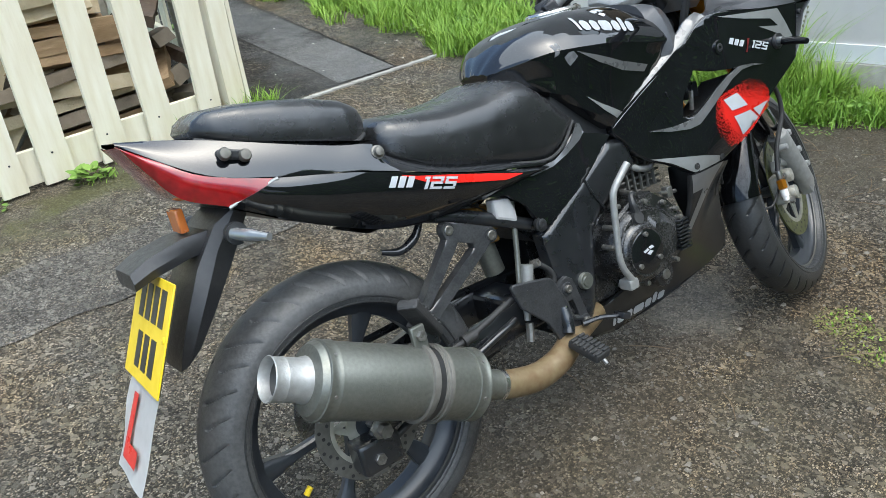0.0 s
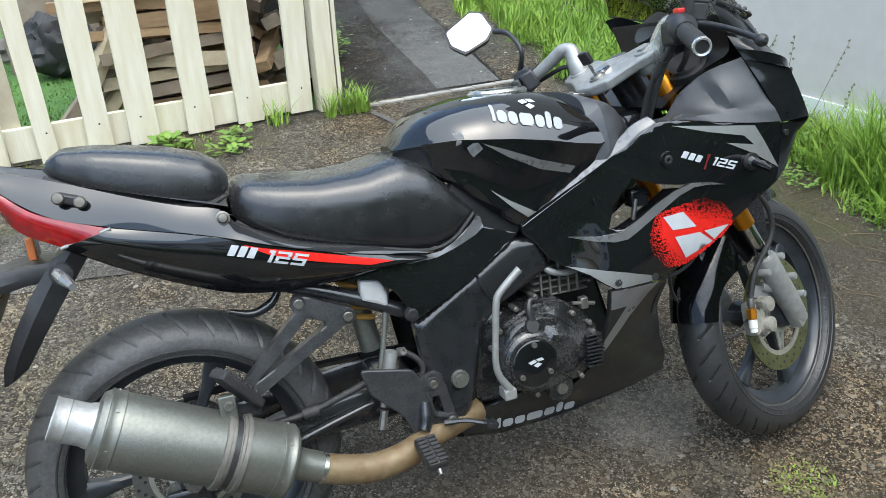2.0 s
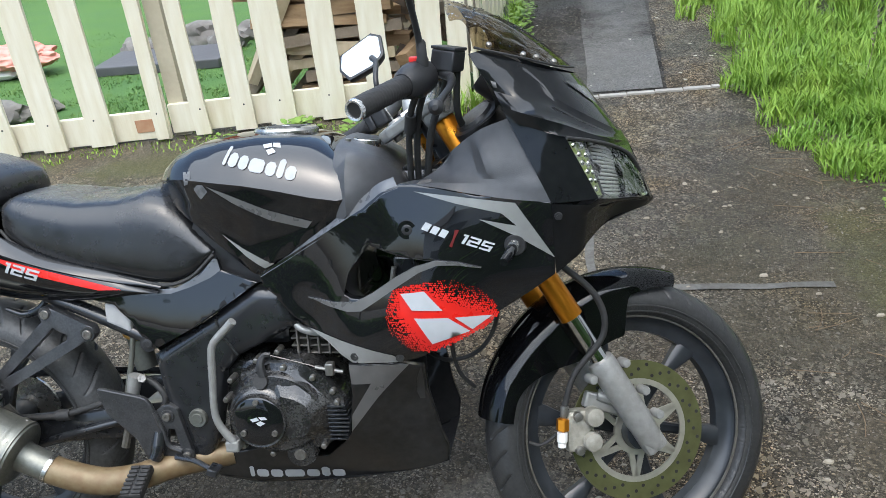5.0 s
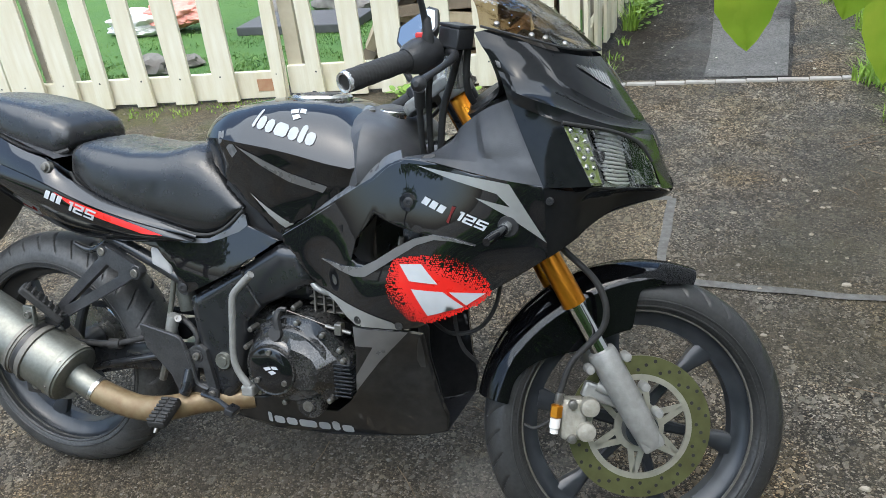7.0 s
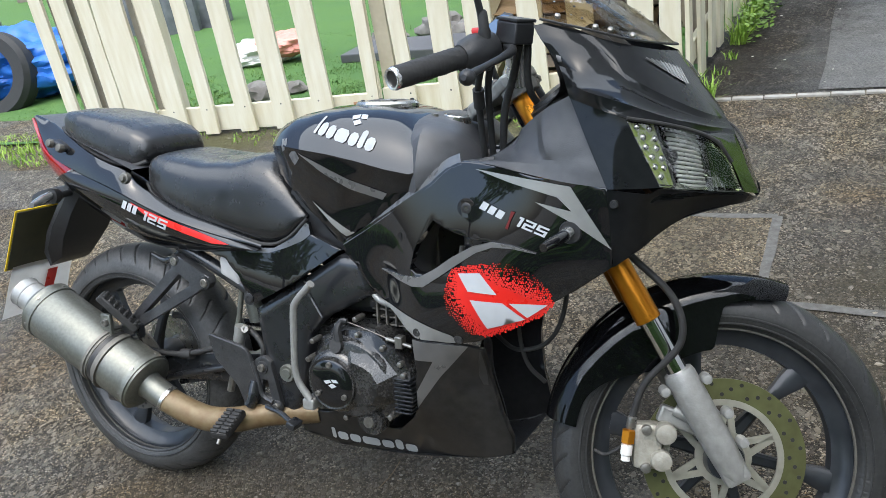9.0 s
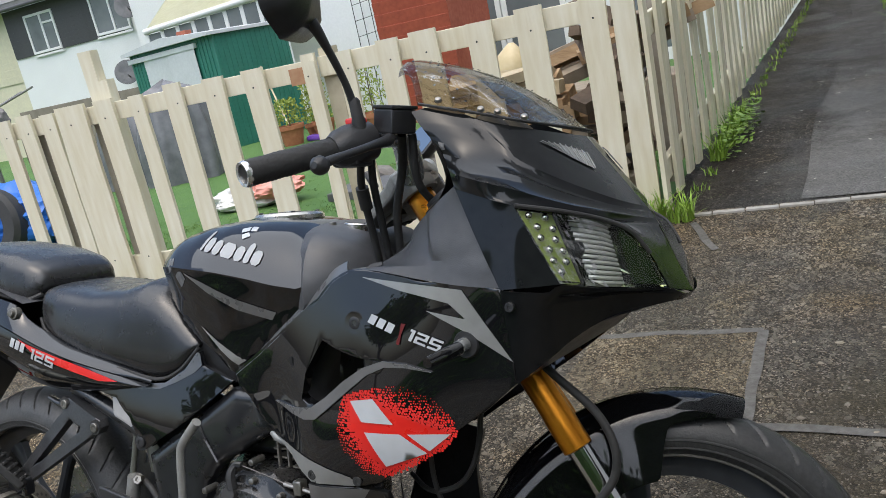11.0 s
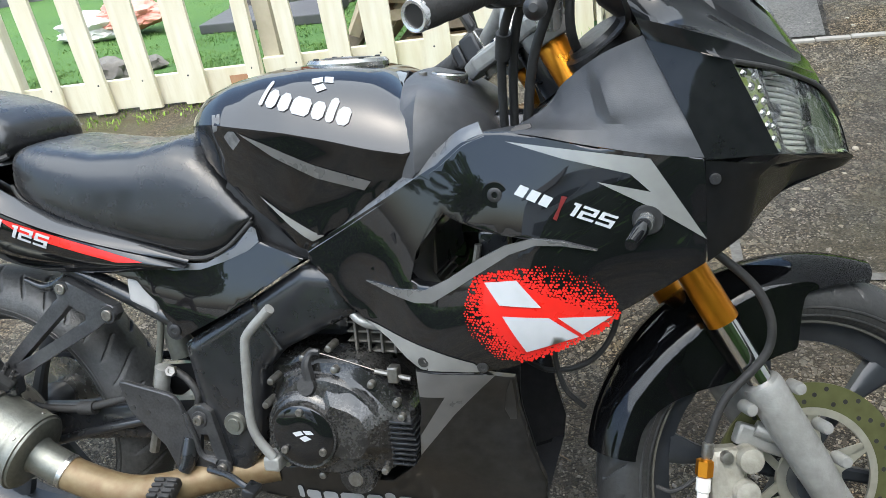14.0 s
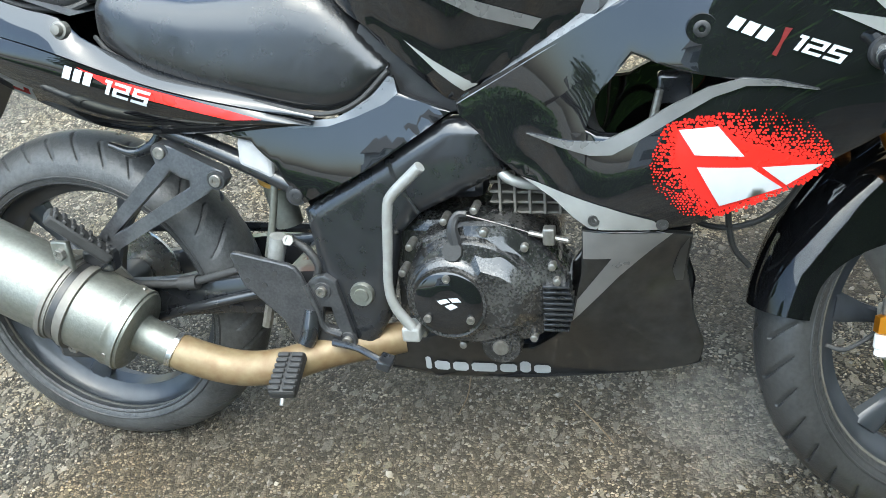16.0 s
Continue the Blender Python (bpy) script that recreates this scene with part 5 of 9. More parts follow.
LAMP_LOW = [(1.254, -0.225, 0.762), (1.278, -0.176, 0.752), (1.300, -0.134, 0.745), (1.323, -0.103, 0.740), (1.345, -0.079, 0.737)]
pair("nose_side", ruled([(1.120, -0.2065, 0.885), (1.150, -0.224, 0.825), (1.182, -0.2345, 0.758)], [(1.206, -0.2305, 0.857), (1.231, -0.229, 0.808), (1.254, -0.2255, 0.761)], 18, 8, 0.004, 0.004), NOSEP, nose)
chin = ruled([(1.182, -0.2345, 0.757), (1.237, -0.230, 0.752), (1.255, -0.2255, 0.760), (1.280, -0.176, 0.750), (1.301, -0.134, 0.743), (1.346, -0.079, 0.735), (1.358, -0.045, 0.724), (1.361, -0.002, 0.722)], [(1.186, -0.213, 0.640), (1.224, -0.199, 0.668), (1.240, -0.175, 0.683), (1.262, -0.140, 0.698), (1.288, -0.108, 0.708), (1.336, -0.068, 0.7155), (1.352, -0.035, 0.7155), (1.356, -0.002, 0.715)], 34, 12, 0.0, 0.005)
chin.verts.ensure_lookup_table()
for k in range(34 * 13):  # a ledge under the lamp, then a hollow scoop
    row, i = divmod(k, 34)
    f, along = row / 12, i / 33
    dip = 0.016 * max(0.0, min(1.0, (f - 0.12) / 0.14)) * (1 - f) * max(0.0, min(1.0, (along - 0.12) / 0.10, (0.80 - along) / 0.2))
    chin.verts[k].co += Vector((-0.7, 0.7, 0.0)) * dip
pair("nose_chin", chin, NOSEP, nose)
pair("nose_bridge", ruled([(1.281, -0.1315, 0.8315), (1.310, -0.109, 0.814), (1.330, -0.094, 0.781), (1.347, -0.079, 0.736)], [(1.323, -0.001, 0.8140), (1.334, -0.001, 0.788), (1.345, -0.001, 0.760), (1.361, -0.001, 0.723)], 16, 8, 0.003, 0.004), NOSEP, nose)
part("nose_tray", ruled([(1.186, -0.212, 0.641), (1.224, -0.198, 0.669), (1.262, -0.139, 0.699), (1.336, -0.067, 0.716)], [(1.186, 0.212, 0.641), (1.224, 0.198, 0.669), (1.262, 0.139, 0.699), (1.336, 0.067, 0.716)], 16, 4, 0, 0.002), SATIN, nose)
part("cowl_screw", screw((1.192, -0.2325, 0.737), r=0.006, h=0.003), SATIN, nose)
part("cowl_scar", ruled([(1.094, -0.1905, 0.948), (1.102, -0.1905, 0.945)], [(1.098, -0.191, 0.936), (1.104, -0.1925, 0.935)], 4, 3, 0.002, 0.001), SCUFF, nose, "rubbed grey scar in the paint")
pair("lamp_rim", tube([Vector(p) + Vector((0.001, -0.001, 0.0015)) for p in LAMP_TOP], 0.0028, 8, 40), GRIP, nose)
nose_bm = bmesh.new()
nose_bm.from_mesh(nose.data)
nose_tree = BVHTree.FromBMesh(nose_bm)
nose_bm.free()


def on_nose(p, off):
    """The point of the nose cowl under p, a little proud of it, on p's side."""
    up = Vector((0.45, -0.25, 0.85)).normalized()
    near = Vector((p.x, -abs(p.y), p.z))
    hit = nose_tree.ray_cast(near + up * 0.08, -up)[0] or near
    hit = hit + up * off
    return Vector((hit.x, math.copysign(hit.y, p.y), hit.z))


for s in (-1, 1):
    top_line, low_line = ([(u, -s * v, w) for u, v, w in q] for q in (LAMP_TOP, LAMP_LOW))
    lens = ruled(top_line, low_line, 24, 8, 0.003 * -s, 0)
    bmesh.ops.solidify(lens, geom=lens.faces[:], thickness=0.002)
    head_lamp = part("headlight", lens, CLEAR, bike, "clear slanted headlight with a ribbed reflector")
    head_lamp.visible_shadow = False
    bowl = bmesh.new()
    inward = Vector((-0.80, -s * 0.45, 0.05))
    NI, NJ = 48, 44
    a, b = spline(top_line, NI), spline(low_line, NI)
    rows = []
    for j in range(NJ):
        f = j / (NJ - 1)
        row = []
        for i in range(NI):
            g = i / (NI - 1)
            dep = 0.055 * (1 - (2 * f - 1) ** 4) * (1 - (2 * g - 1) ** 6) + 0.0015
            row.append(a[i].lerp(b[i], f) + inward * dep)
        rows.append(row)
    grid(bowl, rows)
    part("reflector", bowl, REFLECT, head_lamp, "chromed fluted reflector", sharp=50)
    for j in range(13):
        f = (j + 0.6) / 13.2
        part("flute", tube([a[i].lerp(b[i], f) + inward * (0.016 + q) for i, q in ((21, 0.012), (25, 0.002), (30, 0.0), (34, 0.006))], 0.0027, 8, 10), FLUTE, head_lamp)
    panel = bmesh.new()
    rows = [[a[i].lerp(b[i], f) + inward * (0.004 + 0.012 * (i / 14)) for i in range(0, 15)] for f in np.linspace(0.04, 0.96, 12)]
    grid(panel, rows)
    part("lamp_panel", panel, LAMPP, head_lamp, "side panel with small studs, lens tint and garden reflection painted in")
    wing = bmesh.new()
    grid(wing, [[a[i].lerp(b[i], f) + inward * (0.004 + 0.010 * (47 - i) / 12) for i in range(36, 47)] for f in np.linspace(0.06, 0.94, 10)])
    part("lens_wing", wing, REFLECT, head_lamp, "plain mirrored wing of the lamp")
    part("panel_edge", tube([a[14].lerp(b[14], f) + inward * 0.014 for f in (0.03, 0.5, 0.97)], 0.0022, 8), SATIN, head_lamp)
    for j in range(6):
        for i in range(2 if j < 5 else 1):
            k = 4 + 6 * i + (j % 2)
            p = a[k].lerp(b[k], 0.10 + 0.15 * j) + inward * (0.003 + 0.012 * k / 14)
            part("stud", lathe([(0.0015, 0.0045), (0.0042, 0.003), (0.0056, 0)], 8, axis=-inward, at=p), CHROME, head_lamp)
    part("bulb_shield", lathe([(0.004, 0.034), (0.010, 0.030), (0.012, 0.012), (0.012, 0)], 16, axis=-inward, at=a[19].lerp(b[19], 0.5) + inward * 0.05), SATIN, head_lamp)
    pl = ruled([(1.212, s * 0.134, 0.940), (1.232, s * 0.10, 0.938), (1.252, s * 0.060, 0.934)], [(1.222, s * 0.122, 0.930), (1.245, s * 0.095, 0.912), (1.262, s * 0.070, 0.900)], 10, 4, 0, 0)
    for v in pl.verts:
        v.co = on_nose(v.co, 0.002)
    posl = part("position_lamp", pl, LENSRIB, bike, "clear triangular position lamp")
    ribs = bmesh.new()
    pa, pb = spline([(1.217, s * 0.133, 0.9474), (1.236, s * 0.10, 0.9454), (1.257, s * 0.060, 0.9414)], 9), spline([(1.226, s * 0.122, 0.9374), (1.249, s * 0.095, 0.9194), (1.266, s * 0.070, 0.9074)], 9)
    for i in range(9):
        tube([on_nose(pa[i].lerp(pb[i], f), 0.003) for f in (0, 0.33, 0.67, 1)], 0.0008, 6, bm=ribs)
    part("lens_rib", ribs, LENSRIB, posl)
# screen
top_arc = [(1.034, -0.172, 1.040), (1.026, -0.150, 1.056), (1.018, -0.10, 1.074), (1.012, 0.0, 1.084), (1.018, 0.10, 1.074), (1.026, 0.150, 1.056), (1.034, 0.172, 1.040)]
low_arc = [(1.070, -0.193, 0.997), (1.149, -0.163, 0.975), (1.196, -0.132, 0.961), (1.226, 0.0, 0.955), (1.196, 0.132, 0.961), (1.149, 0.163, 0.975), (1.070, 0.193, 0.997)]
ta, la = spline(top_arc, 30), spline(low_arc, 30)
scr = bmesh.new()
grid(scr, [[ta[i].lerp(la[i], j / 12) + Vector((0.3, 0, 0.95)) * 0.018 * math.sin(math.pi * j / 12) for i in range(30)] for j in range(13)])
bmesh.ops.solidify(scr, geom=scr.faces[:], thickness=0.003)
windscreen = part("windscreen", scr, SMOKE, bike, "brown smoked windscreen beaded with rain", sharp=70)
windscreen.visible_shadow = False
rim = tube([Vector(p) + Vector((0.001, 0, 0.001)) for p in low_arc], 0.002, 6, 50)
part("screen_edge", rim, GRIP, windscreen)
for i, at in enumerate(((1.093, -0.178, 1.000), (1.145, -0.163, 0.982), (1.165, -0.156, 0.977), (1.192, -0.134, 0.968))):
    part("screen_bolt", lathe([(0.0015, 0.005), (0.004, 0.004), (0.005, 0.0)], 14, axis=(0.3, -0.6, 0.7), at=at), BOLT, windscreen)
drops = bmesh.new()
rng = random.Random(3)
for k in range(150):
    i, f = rng.uniform(1, 28), rng.uniform(0.05, 0.9)
    p = ta[int(i)].lerp(ta[int(i) + 1], i % 1).lerp(la[int(i)].lerp(la[int(i) + 1], i % 1), f) + Vector((0.3, 0, 0.95)) * (0.018 * math.sin(math.pi * f) + 0.001)
    r = rng.choice((0.0009, 0.0013, 0.0020))
    lathe([(r * 0.4, r * 0.7), (r * 0.8, r * 0.45), (r, 0)], 8, axis=(0.3, (i - 14.5) / 20, 0.95), at=p, bm=drops)
tagged(part("raindrops", drops, WATER, windscreen), kind="stuff")

# moulded inner panels and dash
SHA = [(0.955, -0.150, 0.790), (0.975, -0.160, 0.795), (1.008, -0.140, 0.818), (1.024, -0.148, 0.838), (1.068, -0.165, 0.868), (1.118, -0.203, 0.888)]
SHB = [(0.930, -0.178, 0.789), (0.99, -0.200, 0.786), (1.05, -0.210, 0.775), (1.11, -0.223, 0.766), (1.15, -0.230, 0.762), (1.1815, -0.2335, 0.760)]
moulded = ruled(SHA, SHB, 40, 14, 0.0, 0.004)
moulded.verts.ensure_lookup_table()
for k in range(40 * 15):  # a hollow cheek, a raised rib behind the cowl and a flange along the foot
    row, i = divmod(k, 40)
    f, along = row / 14, i / 39
    rib = max(0.0, min(1.0, (along - 0.60) / 0.06)) * max(0.0, min(1.0, (1.0 - along) / 0.30))
    cheek = -0.010 * math.sin(math.pi * min(1, along / 0.62)) if along < 0.62 else 0.0
    flange = max(0.0, min(1.0, (f - 0.70) / 0.05))
    moulded.verts[k].co.y -= (1 - flange) * math.sin(math.pi * min(1, f / 0.76)) ** 0.7 * (0.017 * rib + cheek) + flange * 0.006 * (1 - f) / 0.3
pair("inner_panel", moulded, MATTE, bike, "dark grey moulded inner panel", sharp=24)
part("panel_slot", cover([(0.966, 0.7905), (0.974, 0.7955), (0.990, 0.7975), (0.992, 0.7935), (0.978, 0.789)], lambda u, w: -0.1875 - 0.45 * (0.795 - w), 0.006, 0.003), INK, bike)
part("dash_shell", ruled([(0.985, -0.131, 0.807), (1.03, -0.131, 0.840), (1.068, -0.154, 0.873), (1.10, -0.19, 0.905), (1.075, -0.19, 0.972)], [(0.985, 0.131, 0.807), (1.03, 0.131, 0.840), (1.068, 0.154, 0.873), (1.10, 0.19, 0.905), (1.075, 0.19, 0.972)], 20, 10, 0, 0.003), SATIN, bike)
pair("inner_duct", lathe([(0.02, 0.012), (0.034, 0.012), (0.036, 0.006), (0.044, 0.004), (0.046, -0.02)], 32, axis=(-0.55, -0.25, 0.8), at=(1.062, -0.105, 0.880)), SATIN, bike)
pair("instrument_pod", lathe([(0.02, 0.03), (0.040, 0.028), (0.043, 0.018), (0.040, -0.03)], 36, axis=(-0.75, 0, 0.66), at=(1.10, -0.045, 0.945)), SATIN, bike, "round black instruments")

# front end, turned with the steering
LEG = FRONT + Vector((-0.004, 0, 0.01))


def leg_at(w, v):
    return TURNED @ (Vector((LEG.x, v, LEG.z)) + RAKE * ((w - LEG.z) / RAKE.z))


for s in (-1, 1):
    fork = part("fork_leg", tube([leg_at(0.36, s * 0.088), leg_at(0.52, s * 0.088)], 0.0165, 24), CHROME, bike, "front fork leg with a gold upper tube")
    ax = (leg_at(0.9, s * 0.088) - leg_at(0.5, s * 0.088)).normalized()
    part("upper_tube", lathe([(0.016, 0.0), (0.0212, 0.002), (0.0212, 0.05), (0.0205, 0.058), (0.0205, 0.444), (0.018, 0.448)], 28, axis=ax, at=leg_at(0.505, s * 0.088)), GOLD, fork, "gold anodised upper tube")
    sl = lathe([(0.018, 0.175), (0.024, 0.173), (0.026, 0.165), (0.0255, 0.05), (0.023, 0.0), (0.016, -0.022)], 28, axis=ax, at=leg_at(0.275, s * 0.088))
    part("slider", sl, ALLOY, fork, "pale grey cast fork slider")
    part("axle_clamp", block((-0.022, -0.016, -0.03), (0.022, 0.016, 0.026), 0.008, Matrix.Translation(leg_at(0.275, s * 0.086)) @ TURNED.to_quaternion().to_matrix().to_4x4() @ pose(0, 0, 0, 0, -30, 0)), ALLOY, fork)
    for h, off in ((0.30, 0.034), (0.345, 0.036), (0.40, 0.033), (0.41, -0.034)):
        c = leg_at(h, s * 0.096) + (TURNED.to_3x3() @ FWD) * off
        part("slider_lug", lathe([(0.003, 0.014), (0.007, 0.0135), (0.0085, 0.010), (0.0085, -0.014)], 16, axis=(TURNED.to_3x3() @ Vector((0, -1, 0))) * (1 if s < 0 else -1), at=c), ALLOY, fork)
    part("fork_cap", lathe([(0.006, 0.016), (0.011, 0.015), (0.012, 0.010), (0.019, 0.009), (0.021, 0.006), (0.021, -0.02)], 24, axis=ax, at=leg_at(0.898, s * 0.088)), ALLOY, fork)
clampM = Matrix.Translation(TURNED @ (Vector((LEG.x, 0, LEG.z)) + RAKE * ((0.893 - LEG.z) / RAKE.z))) @ TURNED.to_quaternion().to_matrix().to_4x4() @ pose(0, 0, 0, 0, -30, 0)
tc = plate([(0.034, -0.100), (0.040, -0.06), (0.022, -0.03), (0.022, 0.03), (0.040, 0.06), (0.034, 0.100), (0.010, 0.126), (-0.022, 0.120), (-0.040, 0.085), (-0.088, 0.040), (-0.094, 0.0), (-0.088, -0.040), (-0.040, -0.085), (-0.022, -0.120), (0.010, -0.126)], -0.011, 0.011, 0.005)
for v in tc.verts:
    v.co = (v.co.x, v.co.z, -v.co.y)
triple = part("top_yoke", tc, ALLOY, bike, "bare alloy top yoke", m=clampM)
part("key_barrel", lathe([(0.004, 0.017), (0.012, 0.017), (0.014, 0.014), (0.017, 0.014), (0.019, 0.010), (0.019, -0.02)], 24, axis=(0, 0, 1), at=(-0.055, 0, 0)), BOLT, triple)
part("key", block((-0.058, -0.004, 0.014), (-0.055, 0.004, 0.046), 0.001), STEEL, triple)
part("key_fob", block((-0.062, -0.013, 0.044), (-0.051, 0.013, 0.072), 0.004), SATIN, triple, "black head of the key")
part("stem_nut", lathe([(0.008, 0.02), (0.016, 0.019), (0.018, 0.01)], 6, axis=(0, 0, 1), at=(-0.03, 0, 0)), CHROME, triple)
part("low_yoke", block((-0.06, -0.115, -0.02), (0.03, 0.115, 0.012), 0.01, Matrix.Translation((0, 0, -0.20))), FRAME, triple)

# handlebars: the right side and its mirror across the steered plane
GA, GB = Vector((0.992, -0.185, 0.962)), Vector((0.917, -0.356, 0.923))
gd = (GB - GA).normalized()


def bar_side(M, right):
    f = lambda p: M @ Vector(p)
    clip = tube([f((0.998, -0.100, 0.905)), f((1.004, -0.112, 0.940)), f((1.004, -0.138, 0.966)), f(GA)], [0.021, 0.019, 0.0155, 0.0135], 16)
    if not right:  # the forged elbow rises from the yoke's end, then runs out to the grip
        clip.free()
        clip = tube([leg_at(0.893, 0.088), (0.921, 0.086, 0.905), (0.918, 0.100, 0.932), (0.905, 0.118, 0.934), (0.888, 0.140, 0.915), f(GA)], [0.021, 0.019, 0.016, 0.0145, 0.0135, 0.013], 16)
    bar = part("handlebar", clip, POLISHED if right else ALLOY, bike, "alloy clip-on handlebar")
    ring = lathe([(0.022, -0.020), (0.029, -0.019), (0.031, -0.015), (0.031, 0.006), (0.029, 0.009), (0.022, 0.009)], 28, axis=(M.to_3x3() @ TURNED.to_3x3() @ RAKE), at=f(leg_at(0.884, -0.088)), loop=True)
    part("clip_clamp", ring, ALLOY, bar)
    part("clamp_bolt", screw(f(leg_at(0.878, -0.088)) + (TURNED.to_3x3() @ FWD) * 0.031, (0.5, -0.8, 0.2), 0.008, 0.008, True), BOLT, bar)
    g0 = GA + gd * 0.055
    rib = bmesh.new()
    rg = []
    for i in range(60):
        p = g0.lerp(GB, i / 59)
        sw = 0.0003 * math.sin(i * 2.1)
        rg.append((p, 0.0165 + sw + (0.004 if i in (0, 1, 2) else 0)))
    e1 = gd.orthogonal().normalized()
    e2 = gd.cross(e1)
    rings = [[f(p + (e1 * math.cos(a + i * 0.05) + e2 * math.sin(a + i * 0.05)) * (r + 0.0005 * math.cos(a * 9))) for a in [2 * math.pi * k / 24 for k in range(24)]] for i, (p, r) in enumerate(rg)]
    vs = grid(rib, rings, close=True)
    cap(rib, vs[0]), cap(rib, vs[-1])
    grip = part("grip", rib, GRIP, bar, "finely grooved black rubber grip")
    part("bar_end", lathe([(0.0115, 0.0005), (0.0118, 0.004), (0.0150, 0.005), (0.0165, 0.001), (0.0165, -0.002)], 24, axis=M.to_3x3() @ gd, at=f(GB), loop=True), POLISHED, grip)
    part("bar_bore", lathe([(0.0085, 0.0018), (0.0122, 0.0016)], 20, axis=M.to_3x3() @ gd, at=f(GB)), INK, grip)
    sw = lathe([(0.018, -0.005), (0.026, 0.0), (0.028, 0.012), (0.028, 0.034), (0.024, 0.052), (0.018, 0.062)], 24, axis=M.to_3x3() @ gd, at=f(GA + gd * 0.004))
    if not right:
        sw.free()
        twist = (M.to_3x3() @ gd).to_track_quat("X", "Z").to_matrix().to_4x4()
        sw = block((0.0, -0.020, -0.021), (0.034, 0.024, 0.022), 0.006, Matrix.Translation(f(GA)) @ twist)
        block((0.036, -0.017, -0.018), (0.056, 0.020, 0.019), 0.005, Matrix.Translation(f(GA)) @ twist, bm=sw)
    pod = part("switch_pod", sw, SATIN, bar, "black switch housing")
    if not right:
        for x, y in ((0.008, -0.021), (0.020, -0.022)):
            part("rocker", block((x, y - 0.004, -0.010), (x + 0.009, y + 0.004, 0.012), 0.002, Matrix.Translation(f(GA)) @ twist), GRIP, pod)
        part("pod_screw", lathe([(0.002, 0.003), (0.0045, 0.002), (0.005, -0.004)], 12, axis=twist.to_3x3() @ Vector((0, 0, 1)), at=f(GA) + twist.to_3x3() @ Vector((0.017, 0.0, 0.0225))), BOLT, pod)
    part("pod_front", block((-0.03, -0.022, -0.03), (0.012, 0.022, 0.012), 0.006, Matrix.Translation(f(GA + gd * 0.025)) @ M.to_quaternion().to_matrix().to_4x4()), SATIN, pod)
    if right:
        part("stop_switch", block((-0.010, -0.010, 0.024), (0.014, 0.010, 0.034), 0.003, Matrix.Translation(f(GA + gd * 0.025))), REDD, pod, "red stop switch")
        part("brake_reservoir", block((-0.020, -0.021, -0.010), (0.020, 0.021, 0.022), 0.003, Matrix.Translation(f((1.028, -0.183, 0.976))) @ pose(0, 0, 0, 0, 10, -20)), SATIN, bar, "square black brake fluid reservoir")
        part("reservoir_lid", block((-0.021, -0.022, 0.022), (0.021, 0.022, 0.027), 0.0015, Matrix.Translation(f((1.028, -0.183, 0.976))) @ pose(0, 0, 0, 0, 10, -20)), SATIN, bar)
    lev = tube([f((1.020, -0.19, 0.962)), f((1.036, -0.215, 0.955)), f((1.040, -0.27, 0.944)), f((1.034, -0.33, 0.930)), f((1.030, -0.36, 0.922))], [0.008, 0.007, 0.0052, 0.005, 0.0065], 10)
    lever = part("lever", lev, SATIN, bar, "black hand lever")
    part("lever_ball", lathe([(0.004, -0.011), (0.010, -0.006), (0.0115, 0), (0.010, 0.006), (0.004, 0.011)], 16, axis=(0, 1, 0), at=f((1.031, -0.362, 0.921))), SATIN, lever)
    return bar


bar_r = bar_side(Matrix(), True)
bar_l = bar_side(MIRRORED, False)
# mirrors
boot = lathe([(0.0085, -0.02), (0.0095, 0.0), (0.008, 0.004), (0.0075, 0.026), (0.005, 0.030)], 20, axis=(0.0, -0.25, 1), at=(0.994, -0.217, 0.985))
mr = part("mirror", tube([(0.994, -0.219, 0.99), (0.990, -0.235, 1.035), (0.984, -0.272, 1.09), (0.980, -0.29, 1.11)], [0.006, 0.005, 0.0055, 0.009], 12), SATIN, bike, "black rear-view mirror on a thin stalk")
part("mirror_boot", boot, GRIP, mr)


def mirror_head(M, parent, size=1.0):
    OUT = [(-0.086, 0.000), (-0.084, 0.014), (-0.066, 0.058), (-0.058, 0.064), (0.055, 0.066), (0.064, 0.062), (0.086, 0.034), (0.087, 0.026), (0.072, -0.042), (0.066, -0.050), (0.028, -0.066), (0.018, -0.068), (-0.062, -0.056), (-0.070, -0.050)]
    rings = []
    for k, (s, y) in enumerate(((0.93, -0.004), (1.0, -0.002), (1.0, 0.006), (0.93, 0.020), (0.72, 0.036), (0.35, 0.046))):
        rings.append([M @ Vector((x * s * size, y * size, z * s * size)) for x, z in [tuple(p)[:2] for p in spline([(*q, 0) for q in OUT + OUT[:1]], 57)[:-1]]])
    part("mirror_housing", loft(rings), SATIN, parent, "black mirror housing")
    gl = bmesh.new()
    gl.faces.new([gl.verts.new(M @ Vector((x * 0.9 * size, -0.0048 * size, z * 0.9 * size))) for x, z in OUT])
    part("mirror_face", gl, MIRROR, parent, "mirror glass")


mirror_head(Matrix.Translation((0.955, -0.315, 1.146)) @ pose(0, 0, 0, 8, 0, -70), mr)
ml = part("left_mirror", tube([MIRRORED @ Vector((0.994, -0.219, 0.985)), (0.835, 0.175, 0.945), (0.828, 0.22, 0.985), (0.812, 0.262, 0.995)], [0.007, 0.0055, 0.0055, 0.007], 12), SATIN, bike, "black rear-view mirror folded outwards")
look_n = Vector((0.32, 0.76, -0.57)).normalized()
lx = Vector((0.858, 0.023, 0.513))
lx = (lx - look_n * lx.dot(look_n)).normalized()
mirror_head(Matrix.Translation((0.775, 0.325, 0.998)) @ Matrix((lx, look_n, lx.cross(look_n))).transposed().to_4x4(), ml, 0.68)

